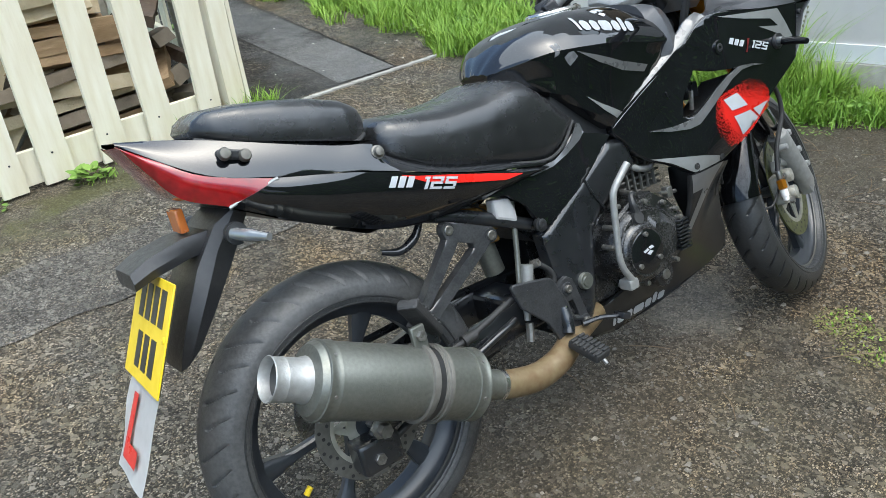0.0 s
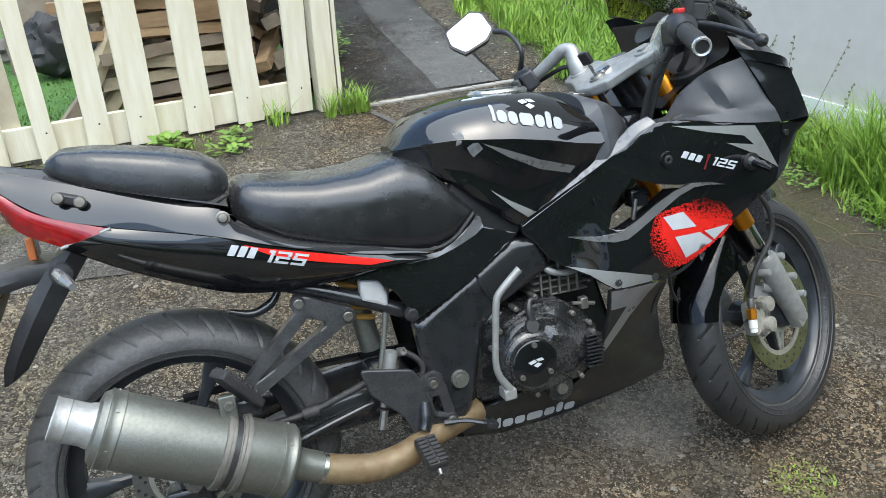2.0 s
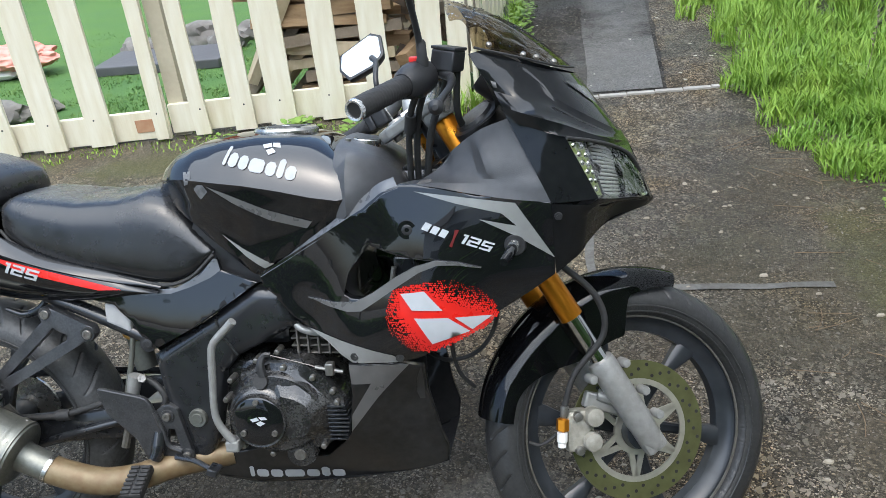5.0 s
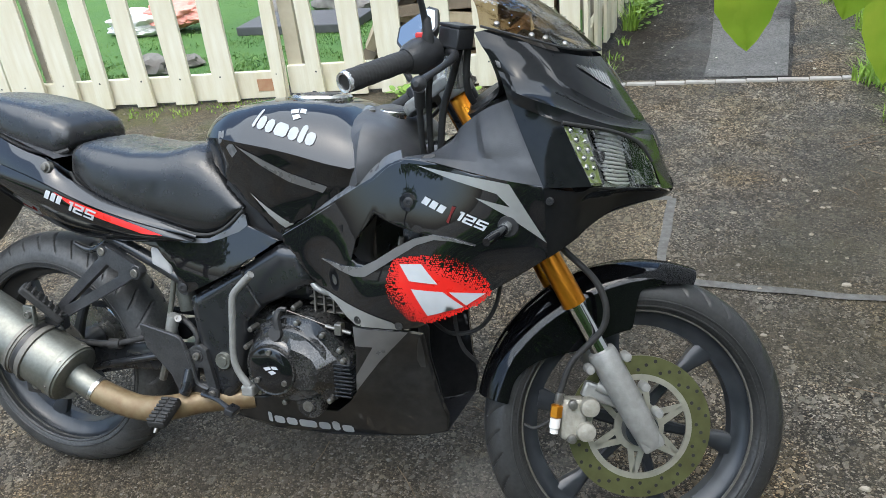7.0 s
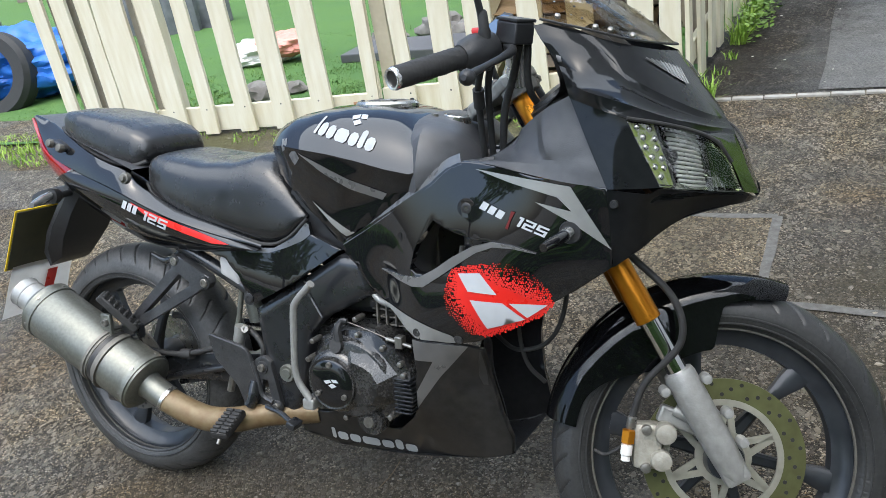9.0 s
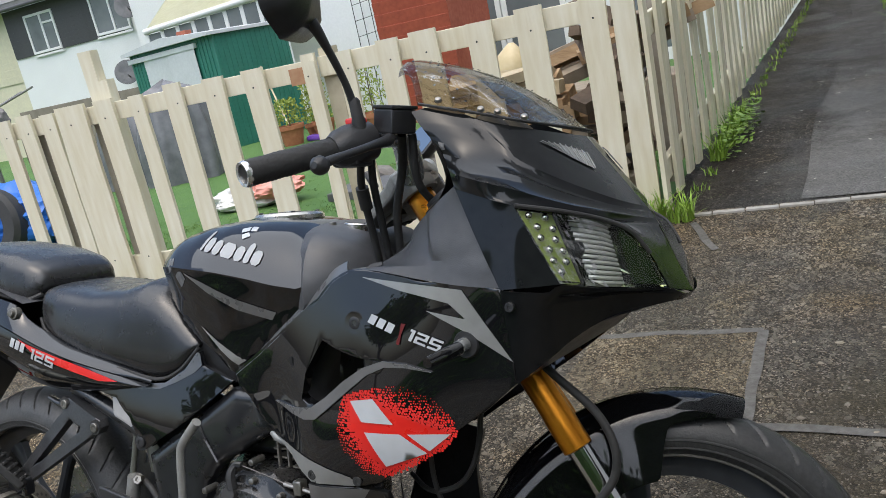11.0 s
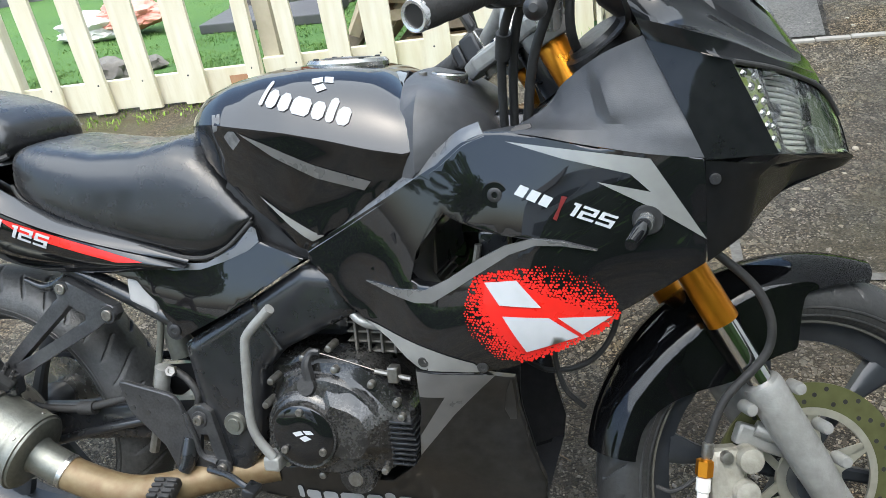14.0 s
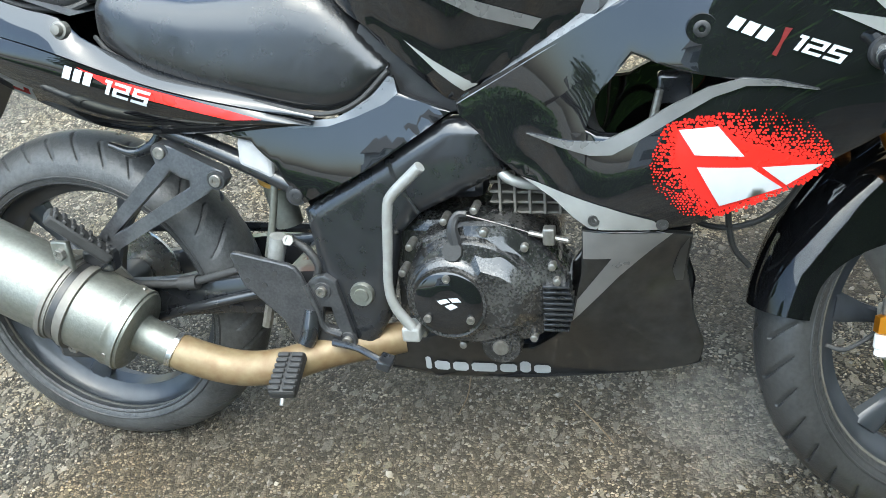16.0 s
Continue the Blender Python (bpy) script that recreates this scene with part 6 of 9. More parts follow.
# front mudguard round the wheel
GM = TURNED @ Matrix.Translation(FRONT)
fen = bmesh.new()
rows = []
for i in range(64):
    f = i / 63
    a = radians(170 - 100 * f)
    r = 0.296 + 0.012 * f
    hw = 0.061 * (0.75 + 0.25 * math.sin(math.pi * min(1, 0.12 + f * 0.75))) + 0.004
    q = math.degrees(a)
    g = max(0, min(1, (162 - q) / 40)) * max(0, min(1, (q - 91) / 7))  # the skirt beside the fork
    tip = max(0, min(1, (92 - q) / 22))
    deep, hw = 0.044 - 0.020 * tip, hw * (1 - 0.35 * tip * tip)
    low = r - deep - 0.006 - 0.070 * g * g * (3 - 2 * g)
    row = []
    for j in range(33):
        s = -1 + 2 * j / 32
        if abs(s) < 0.7:
            th = radians(90) * s / 0.7
            rr, y = r - deep * (1 - math.cos(th)), hw * math.sin(th)
        else:
            q = (abs(s) - 0.7) / 0.3
            rr, y = r - deep + (low - r + deep) * q, math.copysign(hw + 0.006 * q * g, s)
        row.append(GM @ Vector((math.cos(a) * rr, y, math.sin(a) * rr)))
    rows.append(row)
grid(fen, rows)
bmesh.ops.solidify(fen, geom=fen.faces[:], thickness=0.003)
fender = part("front_mudguard", fen, GLOSS, bike, "gloss black front mudguard, wet at the top", sharp=60)
# caliper
cal = part("front_caliper", block((-0.046, -0.030, -0.036), (0.002, 0.004, 0.040), 0.009, GM @ Matrix.Translation((-0.105, -0.052, 0.02))), CASTING, bike, "pale alloy brake caliper with an orange bleed cap")
for x, z in ((-0.112, 0.046), (-0.118, 0.002)):
    part("piston_cap", lathe([(0.008, 0.016), (0.016, 0.014), (0.0175, 0.010), (0.0175, -0.01)], 24, axis=GM.to_3x3() @ Vector((0, -1, 0)), at=GM @ Vector((x + 0.012, -0.08, z))), CASTING, cal)
for x, z in ((-0.13, 0.05), (-0.13, -0.012)):
    part("caliper_bolt", lathe([(0.004, 0.010), (0.008, 0.009), (0.009, 0.0)], 14, axis=GM.to_3x3() @ Vector((0, -1, 0)), at=GM @ Vector((x, -0.08, z))), BOLT, cal)
part("bracket", block((-0.02, -0.012, -0.015), (0.07, 0.006, 0.015), 0.005, GM @ Matrix.Translation((-0.09, -0.058, 0.07)) @ pose(0, 0, 0, 0, 20, 0)), ALLOY, cal)
part("pivot_bolt", lathe([(0.004, 0.02), (0.010, 0.018), (0.011, -0.01)], 16, axis=GM.to_3x3() @ Vector((0.9, -0.3, -0.4)), at=GM @ Vector((-0.075, -0.07, 0.078))), ALLOY, cal)
part("bleed_cap", lathe([(0.008, 0.0), (0.0115, 0.002), (0.0115, 0.022), (0.008, 0.024)], 6, axis=GM.to_3x3() @ Vector((-0.1, 0, -1)), at=GM @ Vector((-0.158, -0.082, 0.05))), GOLD, cal, "orange metal cap")
part("cap_sleeve", lathe([(0.006, 0.024), (0.0095, 0.026), (0.0095, 0.042), (0.0075, 0.044), (0.0075, 0.052), (0.003, 0.054)], 16, axis=GM.to_3x3() @ Vector((-0.1, 0, -1)), at=GM @ Vector((-0.158, -0.082, 0.05))), CARD, cal)
part("hose_union", lathe([(0.006, 0.0), (0.008, 0.004), (0.008, 0.02), (0.0055, 0.022)], 10, axis=GM.to_3x3() @ Vector((0.15, 0, 1)), at=GM @ Vector((-0.156, -0.082, 0.05))), BOLT, cal)
g = lambda x, y, z: GM @ Vector((x, y, z))
part("front_brake_hose", tube([g(-0.153, -0.082, 0.072), g(-0.135, -0.095, 0.13), g(-0.085, -0.118, 0.20), g(-0.10, -0.125, 0.27), g(-0.17, -0.115, 0.34), g(-0.24, -0.10, 0.42), g(-0.30, -0.11, 0.55), (1.035, -0.145, 0.90), (1.04, -0.16, 0.965)], 0.0058, 10, 70), GRIP, bike)
part("sensor_wire", tube([(0.93, -0.06, 0.46), (0.985, -0.10, 0.452), (1.04, -0.11, 0.47), (1.075, -0.12, 0.52), (1.09, -0.12, 0.60)], 0.004, 8, 40), GRIP, bike)
part("sensor_wire", tube([(1.0, -0.10, 0.60), (0.995, -0.11, 0.50), (1.005, -0.10, 0.43), (1.03, -0.08, 0.39)], 0.004, 8, 40), GRIP, bike)
part("wheel_wire", tube([g(-0.15, -0.07, 0.03), g(-0.19, -0.055, 0.0), g(-0.21, -0.04, 0.002)], 0.003, 8), GRIP, bike)
for k, (a, b, c, d) in enumerate((((0.985, -0.205, 0.945), (0.962, -0.175, 0.90), (0.950, -0.14, 0.84), (0.945, -0.11, 0.76)), ((0.995, -0.195, 0.945), (0.975, -0.165, 0.905), (0.962, -0.13, 0.845), (0.955, -0.1, 0.76)), ((1.03, -0.17, 0.965), (1.008, -0.14, 0.92), (0.985, -0.125, 0.86), (0.97, -0.1, 0.77)))):
    part("control_cable", tube([a, b, c, d], 0.0055 if k < 2 else 0.0062, 10, 30), GRIP, bike)
part("cable_sleeve", tube([(0.962, -0.175, 0.90), (0.956, -0.158, 0.872)], 0.0092, 10), GRIP, bike)
part("clutch_cable", tube([MIRRORED @ Vector((1.02, -0.19, 0.955)), (0.91, 0.10, 0.90), (0.95, 0.06, 0.85), (0.98, 0.04, 0.77)], 0.005, 10, 30), GRIP, bike)
part("head_tube", tube([HEAD - RAKE * 0.03, HEAD - RAKE * 0.30], 0.032, 24), FRAME, bike)
part("wiring", block((0.90, -0.06, 0.72), (1.0, 0.06, 0.80), 0.02), FRAME, bike)

# ---- ground ----
def dug(m):
    """Object-space helpers for a ground material."""
    m.use_nodes = True
    t = m.node_tree
    return t, t.links.new, t.nodes.new, t.nodes["Principled BSDF"]


def asphalt(name, dark, mid, stones, wet=0.5, brown=0.5, light=0.12, grain=105.0, marks=()):
    """Worn road stone: chips of several tones in dark binder, damp patches, earthy stains, and marks of
    (x, y, rx, ry, how ragged, tint, strength) with a soft uneven edge."""
    m = bpy.data.materials.new(name)
    t, link, node, p = dug(m)
    co = node("ShaderNodeTexCoord")

    def noise_at(s, d=5, rough=0.55):
        n = node("ShaderNodeTexNoise")
        n.inputs["Scale"].default_value, n.inputs["Detail"].default_value, n.inputs["Roughness"].default_value = s, d, rough
        link(co.outputs["Object"], n.inputs["Vector"])
        return n.outputs[0]

    def span(x, lo, hi, a=0.0, b=1.0, soft=False):
        n = node("ShaderNodeMapRange")
        if soft:
            n.interpolation_type = "SMOOTHSTEP"
        link(x, n.inputs[0])
        for k, q in enumerate((lo, hi, a, b)):
            n.inputs[k + 1].default_value = q
        return n.outputs[0]

    def calc(op, x, y):
        n = node("ShaderNodeMath")
        n.operation = op
        for k, q in enumerate((x, y)):
            if isinstance(q, (int, float)):
                n.inputs[k].default_value = q
            else:
                link(q, n.inputs[k])
        return n.outputs[0]

    def blend(f, x, y, kind="MIX"):
        n = node("ShaderNodeMixRGB")
        n.blend_type = kind
        for k, q in enumerate((f, x, y)):
            if isinstance(q, (int, float)):
                n.inputs[k].default_value = q
            elif isinstance(q, tuple):
                n.inputs[k].default_value = (*q, 1)
            else:
                link(q, n.inputs[k])
        return n.outputs[0]

    def chips(scale, long):
        """Angular chips: a tone and a hue for each, and the distance to its edge."""
        at = node("ShaderNodeMapping")
        at.inputs["Scale"].default_value = (1.0, long, 1.0)
        at.inputs["Rotation"].default_value = (0, 0, long)
        warp = node("ShaderNodeTexNoise")
        warp.inputs["Scale"].default_value, warp.inputs["Detail"].default_value = scale * 0.45, 3
        link(co.outputs["Object"], warp.inputs["Vector"])
        link(blend(1.5 / scale, co.outputs["Object"], warp.outputs["Color"], "ADD"), at.inputs["Vector"])
        v, e = node("ShaderNodeTexVoronoi"), node("ShaderNodeTexVoronoi")
        e.feature = "DISTANCE_TO_EDGE"
        for q in (v, e):
            q.inputs["Scale"].default_value = scale
            link(at.outputs[0], q.inputs["Vector"])
        sep = node("ShaderNodeSeparateColor")
        link(v.outputs["Color"], sep.inputs[0])
        return e.outputs["Distance"], sep.outputs[0], sep.outputs[1]

    d1, tone1, hue1 = chips(grain, 1.35)
    d2, tone2, hue2 = chips(grain * 0.52, 0.7)
    ramp = node("ShaderNodeValToRGB")
    e = ramp.color_ramp.elements
    e[0].position, e[0].color = 0.0, (*[c * 0.45 for c in dark], 1)
    e[1].position, e[1].color = 0.55, (*mid, 1)
    e.new(1 - light).color = (*[c * 1.55 for c in mid], 1)
    e.new(0.99).color = (*stones, 1)
    link(tone1, ramp.inputs[0])
    col = blend(span(hue1, 0.5, 1.0, 0, 0.6), ramp.outputs[0], (0.95, 0.78, 0.55), "MULTIPLY")
    col = blend(span(d1, 0.17, 0.04), col, tuple(c * 0.34 for c in dark))
    # larger chips lie among the fine ones
    big = calc("MULTIPLY", span(tone2, 0.72, 0.76), span(d2, 0.03, 0.12))
    bigcol = blend(hue2, tuple(c * 0.62 for c in mid), tuple(c * 0.58 for c in stones))
    col = blend(big, col, bigcol)
    mottle = noise_at(7, 6, 0.65)
    col = blend(0.75, col, blend(span(mottle, 0.34, 0.66), (0.52, 0.51, 0.50), (1.36, 1.34, 1.30)), "MULTIPLY")
    col = blend(span(noise_at(3.4, 7, 0.7), 0.50, 0.64, 0, 0.55 * brown), col, (1.02, 0.91, 0.62), "MULTIPLY")
    col = blend(span(noise_at(1.1, 7, 0.6), 0.60 - 0.14 * brown, 0.76 - 0.14 * brown, 0, 0.8 * brown), col, (0.78, 0.64, 0.46), "MULTIPLY")
    damp = span(noise_at(2.2, 7, 0.6), 0.40, 0.60)
    col = blend(wet, col, blend(damp, (0.50, 0.49, 0.48), (1.12, 1.11, 1.09)), "MULTIPLY")
    if marks:
        rag = noise_at(5.5, 7, 0.7)
        sep = node("ShaderNodeSeparateXYZ")
        link(co.outputs["Object"], sep.inputs[0])
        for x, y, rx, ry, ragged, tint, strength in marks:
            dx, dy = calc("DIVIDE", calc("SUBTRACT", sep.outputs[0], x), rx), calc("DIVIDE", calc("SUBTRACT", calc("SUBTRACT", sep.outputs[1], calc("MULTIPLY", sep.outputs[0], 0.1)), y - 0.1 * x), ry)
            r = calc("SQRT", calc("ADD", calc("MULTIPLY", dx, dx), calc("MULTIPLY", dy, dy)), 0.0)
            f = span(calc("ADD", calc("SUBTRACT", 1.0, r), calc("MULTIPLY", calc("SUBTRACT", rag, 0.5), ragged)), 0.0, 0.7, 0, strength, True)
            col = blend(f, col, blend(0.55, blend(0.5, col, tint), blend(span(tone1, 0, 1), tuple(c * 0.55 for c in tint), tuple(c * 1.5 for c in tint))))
    link(col, p.inputs["Base Color"])
    p.inputs["Specular IOR Level"].default_value = 0.3
    link(span(damp, 0, 1, 0.42, 0.85), p.inputs["Roughness"])
    bp = node("ShaderNodeBump")
    bp.inputs["Strength"].default_value, bp.inputs["Distance"].default_value = 0.9, 0.005
    link(calc("ADD", calc("ADD", calc("MULTIPLY", noise_at(300, 3), 0.5), calc("MULTIPLY", calc("MINIMUM", d1, 0.25), 2.4)), calc("MULTIPLY", big, 0.5)), bp.inputs["Height"])
    link(bp.outputs[0], p.inputs["Normal"])
    return m


DIRT = (0.028, 0.022, 0.015)
SOIL, MOSSY = (0.106, 0.090, 0.060), (0.085, 0.088, 0.026)
# (1.10, 0.42) and (0.55, 0.30) tint in the bike's shade along with damp earth
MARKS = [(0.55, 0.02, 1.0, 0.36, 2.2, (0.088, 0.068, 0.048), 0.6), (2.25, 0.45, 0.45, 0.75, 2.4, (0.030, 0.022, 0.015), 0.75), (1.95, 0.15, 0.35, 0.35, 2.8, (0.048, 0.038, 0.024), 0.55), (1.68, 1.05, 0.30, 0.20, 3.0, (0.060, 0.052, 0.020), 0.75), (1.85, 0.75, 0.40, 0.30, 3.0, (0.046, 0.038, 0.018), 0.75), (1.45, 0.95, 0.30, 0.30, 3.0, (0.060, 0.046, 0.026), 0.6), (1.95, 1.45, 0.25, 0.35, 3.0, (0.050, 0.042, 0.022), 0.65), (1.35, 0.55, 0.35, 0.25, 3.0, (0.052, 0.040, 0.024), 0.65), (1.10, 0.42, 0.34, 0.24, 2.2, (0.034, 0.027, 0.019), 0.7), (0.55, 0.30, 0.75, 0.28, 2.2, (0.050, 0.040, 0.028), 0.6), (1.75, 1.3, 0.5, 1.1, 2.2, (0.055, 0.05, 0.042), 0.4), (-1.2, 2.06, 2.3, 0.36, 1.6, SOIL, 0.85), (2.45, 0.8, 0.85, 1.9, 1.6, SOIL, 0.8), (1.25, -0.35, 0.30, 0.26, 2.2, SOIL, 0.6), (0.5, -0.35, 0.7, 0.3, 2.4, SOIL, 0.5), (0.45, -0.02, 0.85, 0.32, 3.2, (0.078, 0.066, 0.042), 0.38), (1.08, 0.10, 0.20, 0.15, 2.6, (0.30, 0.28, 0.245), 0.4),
         (-0.5, 1.97, 0.5, 0.16, 3.0, MOSSY, 0.8), (-0.7, 1.70, 0.55, 0.20, 2.6, (0.055, 0.058, 0.020), 0.75), (-1.4, 2.0, 0.55, 0.18, 3.0, MOSSY, 0.8), (0.2, 2.15, 0.45, 0.14, 3.0, MOSSY, 0.8), (2.2, 1.0, 0.2, 0.6, 3.0, MOSSY, 0.6)]
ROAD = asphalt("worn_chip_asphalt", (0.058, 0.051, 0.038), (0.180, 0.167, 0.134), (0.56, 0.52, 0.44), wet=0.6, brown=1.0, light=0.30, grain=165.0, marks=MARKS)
LANE = asphalt("smooth_old_asphalt", (0.030, 0.028, 0.025), (0.056, 0.053, 0.047), (0.26, 0.25, 0.22), wet=0.7, brown=0.6, light=0.07, grain=170, marks=[(1.45, 2.80, 0.22, 0.75, 2.0, (0.14, 0.138, 0.13), 0.5), (1.9, 3.9, 0.25, 0.9, 2.2, (0.10, 0.096, 0.085), 0.45), (2.15, 2.8, 0.32, 0.7, 1.5, SOIL, 0.7), (1.7, 6.0, 0.2, 1.2, 2.4, (0.10, 0.098, 0.09), 0.5), (1.10, 3.2, 0.17, 1.0, 1.8, DIRT, 0.8), (1.26, 4.9, 0.18, 1.3, 1.8, DIRT, 0.8), (1.46, 7.2, 0.2, 1.7, 1.8, DIRT, 0.8), (1.70, 10.0, 0.2, 2.0, 1.8, DIRT, 0.8), (2.6, 4.0, 0.3, 3.0, 1.6, DIRT, 0.7)])
STRIP = asphalt("pale_path_asphalt", (0.080, 0.076, 0.068), (0.190, 0.180, 0.160), (0.44, 0.42, 0.37), wet=0.45, brown=0.15, light=0.06, grain=170)
CONCRETE = surface("pale_concrete", (0.42, 0.41, 0.38), (0.26, 0.25, 0.22), 30, 4, rough=0.85, bump=0.5, bscale=160)
TAR = surface("grey_sealing_strip", (0.135, 0.130, 0.118), (0.065, 0.060, 0.050), 60, 9, rough=0.55, bump=0.5, bscale=150)
LAWN = surface("bright_lawn", (0.036, 0.108, 0.018), (0.080, 0.165, 0.032), 90, 2.6, rough=0.85, bump=1.0, bscale=320)
TURF = surface("mown_turf", (0.055, 0.145, 0.020), (0.120, 0.200, 0.038), 9, 3, rough=0.6)
GRASS = surface("grass_blades", (0.115, 0.25, 0.020), (0.27, 0.40, 0.050), 9, 3, rough=0.6, share=0.50)
LEAF = surface("weed_leaves", (0.10, 0.21, 0.025), (0.19, 0.30, 0.05), 25, 6, rough=0.5)
CREAM = surface("cream_fence_paint", (0.755, 0.72, 0.585), (0.60, 0.53, 0.35), 34, 5, rough=0.6, bump=0.35, bscale=90, share=0.60, stretch=(1, 1, 0.14))
GREYWOOD = surface("grey_weathered_board", (0.36, 0.33, 0.27), (0.26, 0.23, 0.18), 20, 5, rough=0.8, bump=0.4, bscale=80)
TIMBER = surface("split_timber", (0.40, 0.28, 0.16), (0.22, 0.14, 0.07), 40, 8, rough=0.85, bump=0.6, bscale=140, stretch=(0.25, 1, 1))
BARK = surface("dark_bark", (0.07, 0.05, 0.035), (0.14, 0.10, 0.07), 30, 7, rough=0.9, bump=0.8)
RENDERW = surface("white_render", (0.78, 0.79, 0.79), (0.70, 0.71, 0.71), 25, 1.2, rough=0.85, bump=0.15, bscale=220)
WALLG = surface("pale_grey_render", (0.60, 0.575, 0.555), (0.54, 0.515, 0.495), 16, 0.9, rough=0.8, bump=0.1, bscale=260)

SLOPE = math.tan(radians(4.2))


def at_ground(x, y, h=0.0):
    """A point h above the yard's sloping ground."""
    return Vector((x, y, SLOPE * y + h))


ground_bm = bmesh.new()
XS = [-1500, -200, -40, -12, -6, -4, -2, 0, 2, 4, 6, 12, 40, 200, 1500]
YS = [-1500, -200, -30, -8, -4, -2, -1, 0, 1, 2.44]
grid(ground_bm, [[Vector((x, y, SLOPE * max(-8, y))) for x in XS] for y in YS])
tagged(part("ground", ground_bm, ROAD), "worn damp asphalt yard with earthy stains and shade tinted in under the motorcycle", "ground", kind="structure")


def patch(name, outline, h, material, label, category, wob=0.02, thick=0.0, seed=1, step=0.06):
    """A flat piece laid on the yard, with an uneven edge."""
    pts = []
    for i, a in enumerate(outline):
        b = outline[(i + 1) % len(outline)]
        k = max(1, int(math.hypot(b[0] - a[0], b[1] - a[1]) / step))
        for j in range(k):
            x, y = a[0] + (b[0] - a[0]) * j / k, a[1] + (b[1] - a[1]) * j / k
            pts.append((x + wob * noise.noise(Vector((x * 6, y * 6, seed))), y + wob * noise.noise(Vector((x * 6, y * 6, seed + 9)))))
    b = bmesh.new()
    f = b.faces.new([b.verts.new(at_ground(x, y, h)) for x, y in pts])
    bmesh.ops.triangulate(b, faces=[f])
    return tagged(part(name, b, material), label, category, kind="structure")


patch("pavement_strip", [(-6, 1.24), (0.56, 1.30), (0.80, 1.72), (-6, 1.66)], 0.004, STRIP, "paler strip of worn asphalt path", "path", 0.03)
TAN = asphalt("tan_repair_asphalt", (0.085, 0.072, 0.048), (0.240, 0.202, 0.138), (0.50, 0.44, 0.32), wet=0.3, brown=0.4, light=0.25, grain=170.0)
patch("road_repair", [(0.86, 1.37), (1.345, 1.385), (1.325, 0.90), (0.80, 0.92)], 0.003, TAN, "square of paler tan asphalt let into the yard", "road repair", 0.02, seed=3)
for line in ([(0.87, 1.365), (1.345, 1.382)], [(1.345, 1.382), (1.325, 0.90)], [(1.325, 0.90), (2.0, 0.87)], [(1.05, 2.30), (1.16, 2.0)]):
    (x0, y0), (x1, y1) = line
    d = Vector((x1 - x0, y1 - y0)).normalized()
    q = Vector((-d.y, d.x)) * 0.014
    patch("sealing_strip", [(x0 - q.x, y0 - q.y), (x1 - q.x, y1 - q.y), (x1 + q.x, y1 + q.y), (x0 + q.x, y0 + q.y)], 0.0045, TAR, "grey tar sealing strip round a patch", "road repair", 0.012, step=0.02)
bmc = bmesh.new()
for i in range(9):
    p = [(0.99 + 0.125 * i, 2.385 + 0.006 * i), (0.99 + 0.125 * (i + 1) - 0.004, 2.385 + 0.006 * (i + 1))]
    block((p[0][0], p[0][1] - 0.016, SLOPE * p[0][1] - 0.05), (p[1][0], p[0][1] + 0.016, SLOPE * p[0][1] + 0.008), 0.003, bm=bmc)
tagged(part("kerb_edging", bmc, CONCRETE), "thin pale concrete edging across the lane", "kerb", kind="structure")
# the lane between fence and grass
lane = bmesh.new()
grid(lane, [[Vector((x + 0.085 * (y - 2.44), y, SLOPE * min(y, 12))) for x in (0.9, 1.0, 1.5, 2.2, 2.9, 9, 60)] for y in (2.44, 3, 4, 6, 8, 12, 20, 40, 1500)])
tagged(part("lane", lane, LANE), "smooth damp asphalt lane", "path", kind="structure")
patch("lane_edge", [(1.80, 2.45), (2.5, 2.45), (2.7, 4.5), (2.95, 7.5), (2.30, 7.5), (1.98, 4.5)], 0.004, ROAD, "rough brown strip of older asphalt beside the lane", "path", 0.02, seed=4)


def lane_z(y):
    return SLOPE * (y if y < 12 else 12)


pl_bm = bmesh.new()
grid(pl_bm, [[Vector((x + 0.085 * (y - 2.44), y, lane_z(y) + 0.004)) for x in (1.42 + 0.02 * math.sin(y * 3), 1.78)] for y in np.linspace(2.46, 14, 40)])
tagged(part("lane_patch", pl_bm, asphalt("worn_lane_band", (0.055, 0.055, 0.052), (0.105, 0.102, 0.097), (0.22, 0.22, 0.2), 0.6, 0.1, 0.05, 170, marks=[(1.63, 2.75, 0.55, 0.95, 1.6, (0.20, 0.198, 0.188), 0.9), (1.75, 4.0, 0.3, 0.9, 2.4, (0.15, 0.148, 0.14), 0.6)])), "paler resurfaced band down the lane", "path", kind="structure")
# garden behind the fence
lawn = bmesh.new()
grid(lawn, [[Vector((x, y0 + 0.12 * (x - 0.85) if y0 < 3 and -3 < x else y0, z)) for x in (-1500, -60, -12, -6, -2.9, -1.5, 0, 0.86 + 0.085 * (y0 - 2.44))] for y0, z in ((2.46, 0.165), (2.62, 0.14), (4, 0.11), (7, 0.02), (10, -0.05), (16, -0.15), (40, -0.2), (1500, -0.2))])
tagged(part("lawn", lawn, LAWN), "bright green garden lawn", "lawn", kind="structure")


def lawn_z(y):
    return float(np.interp(y, (2.46, 2.62, 4, 7, 10, 16), (0.165, 0.14, 0.11, 0.02, -0.05, -0.15)))


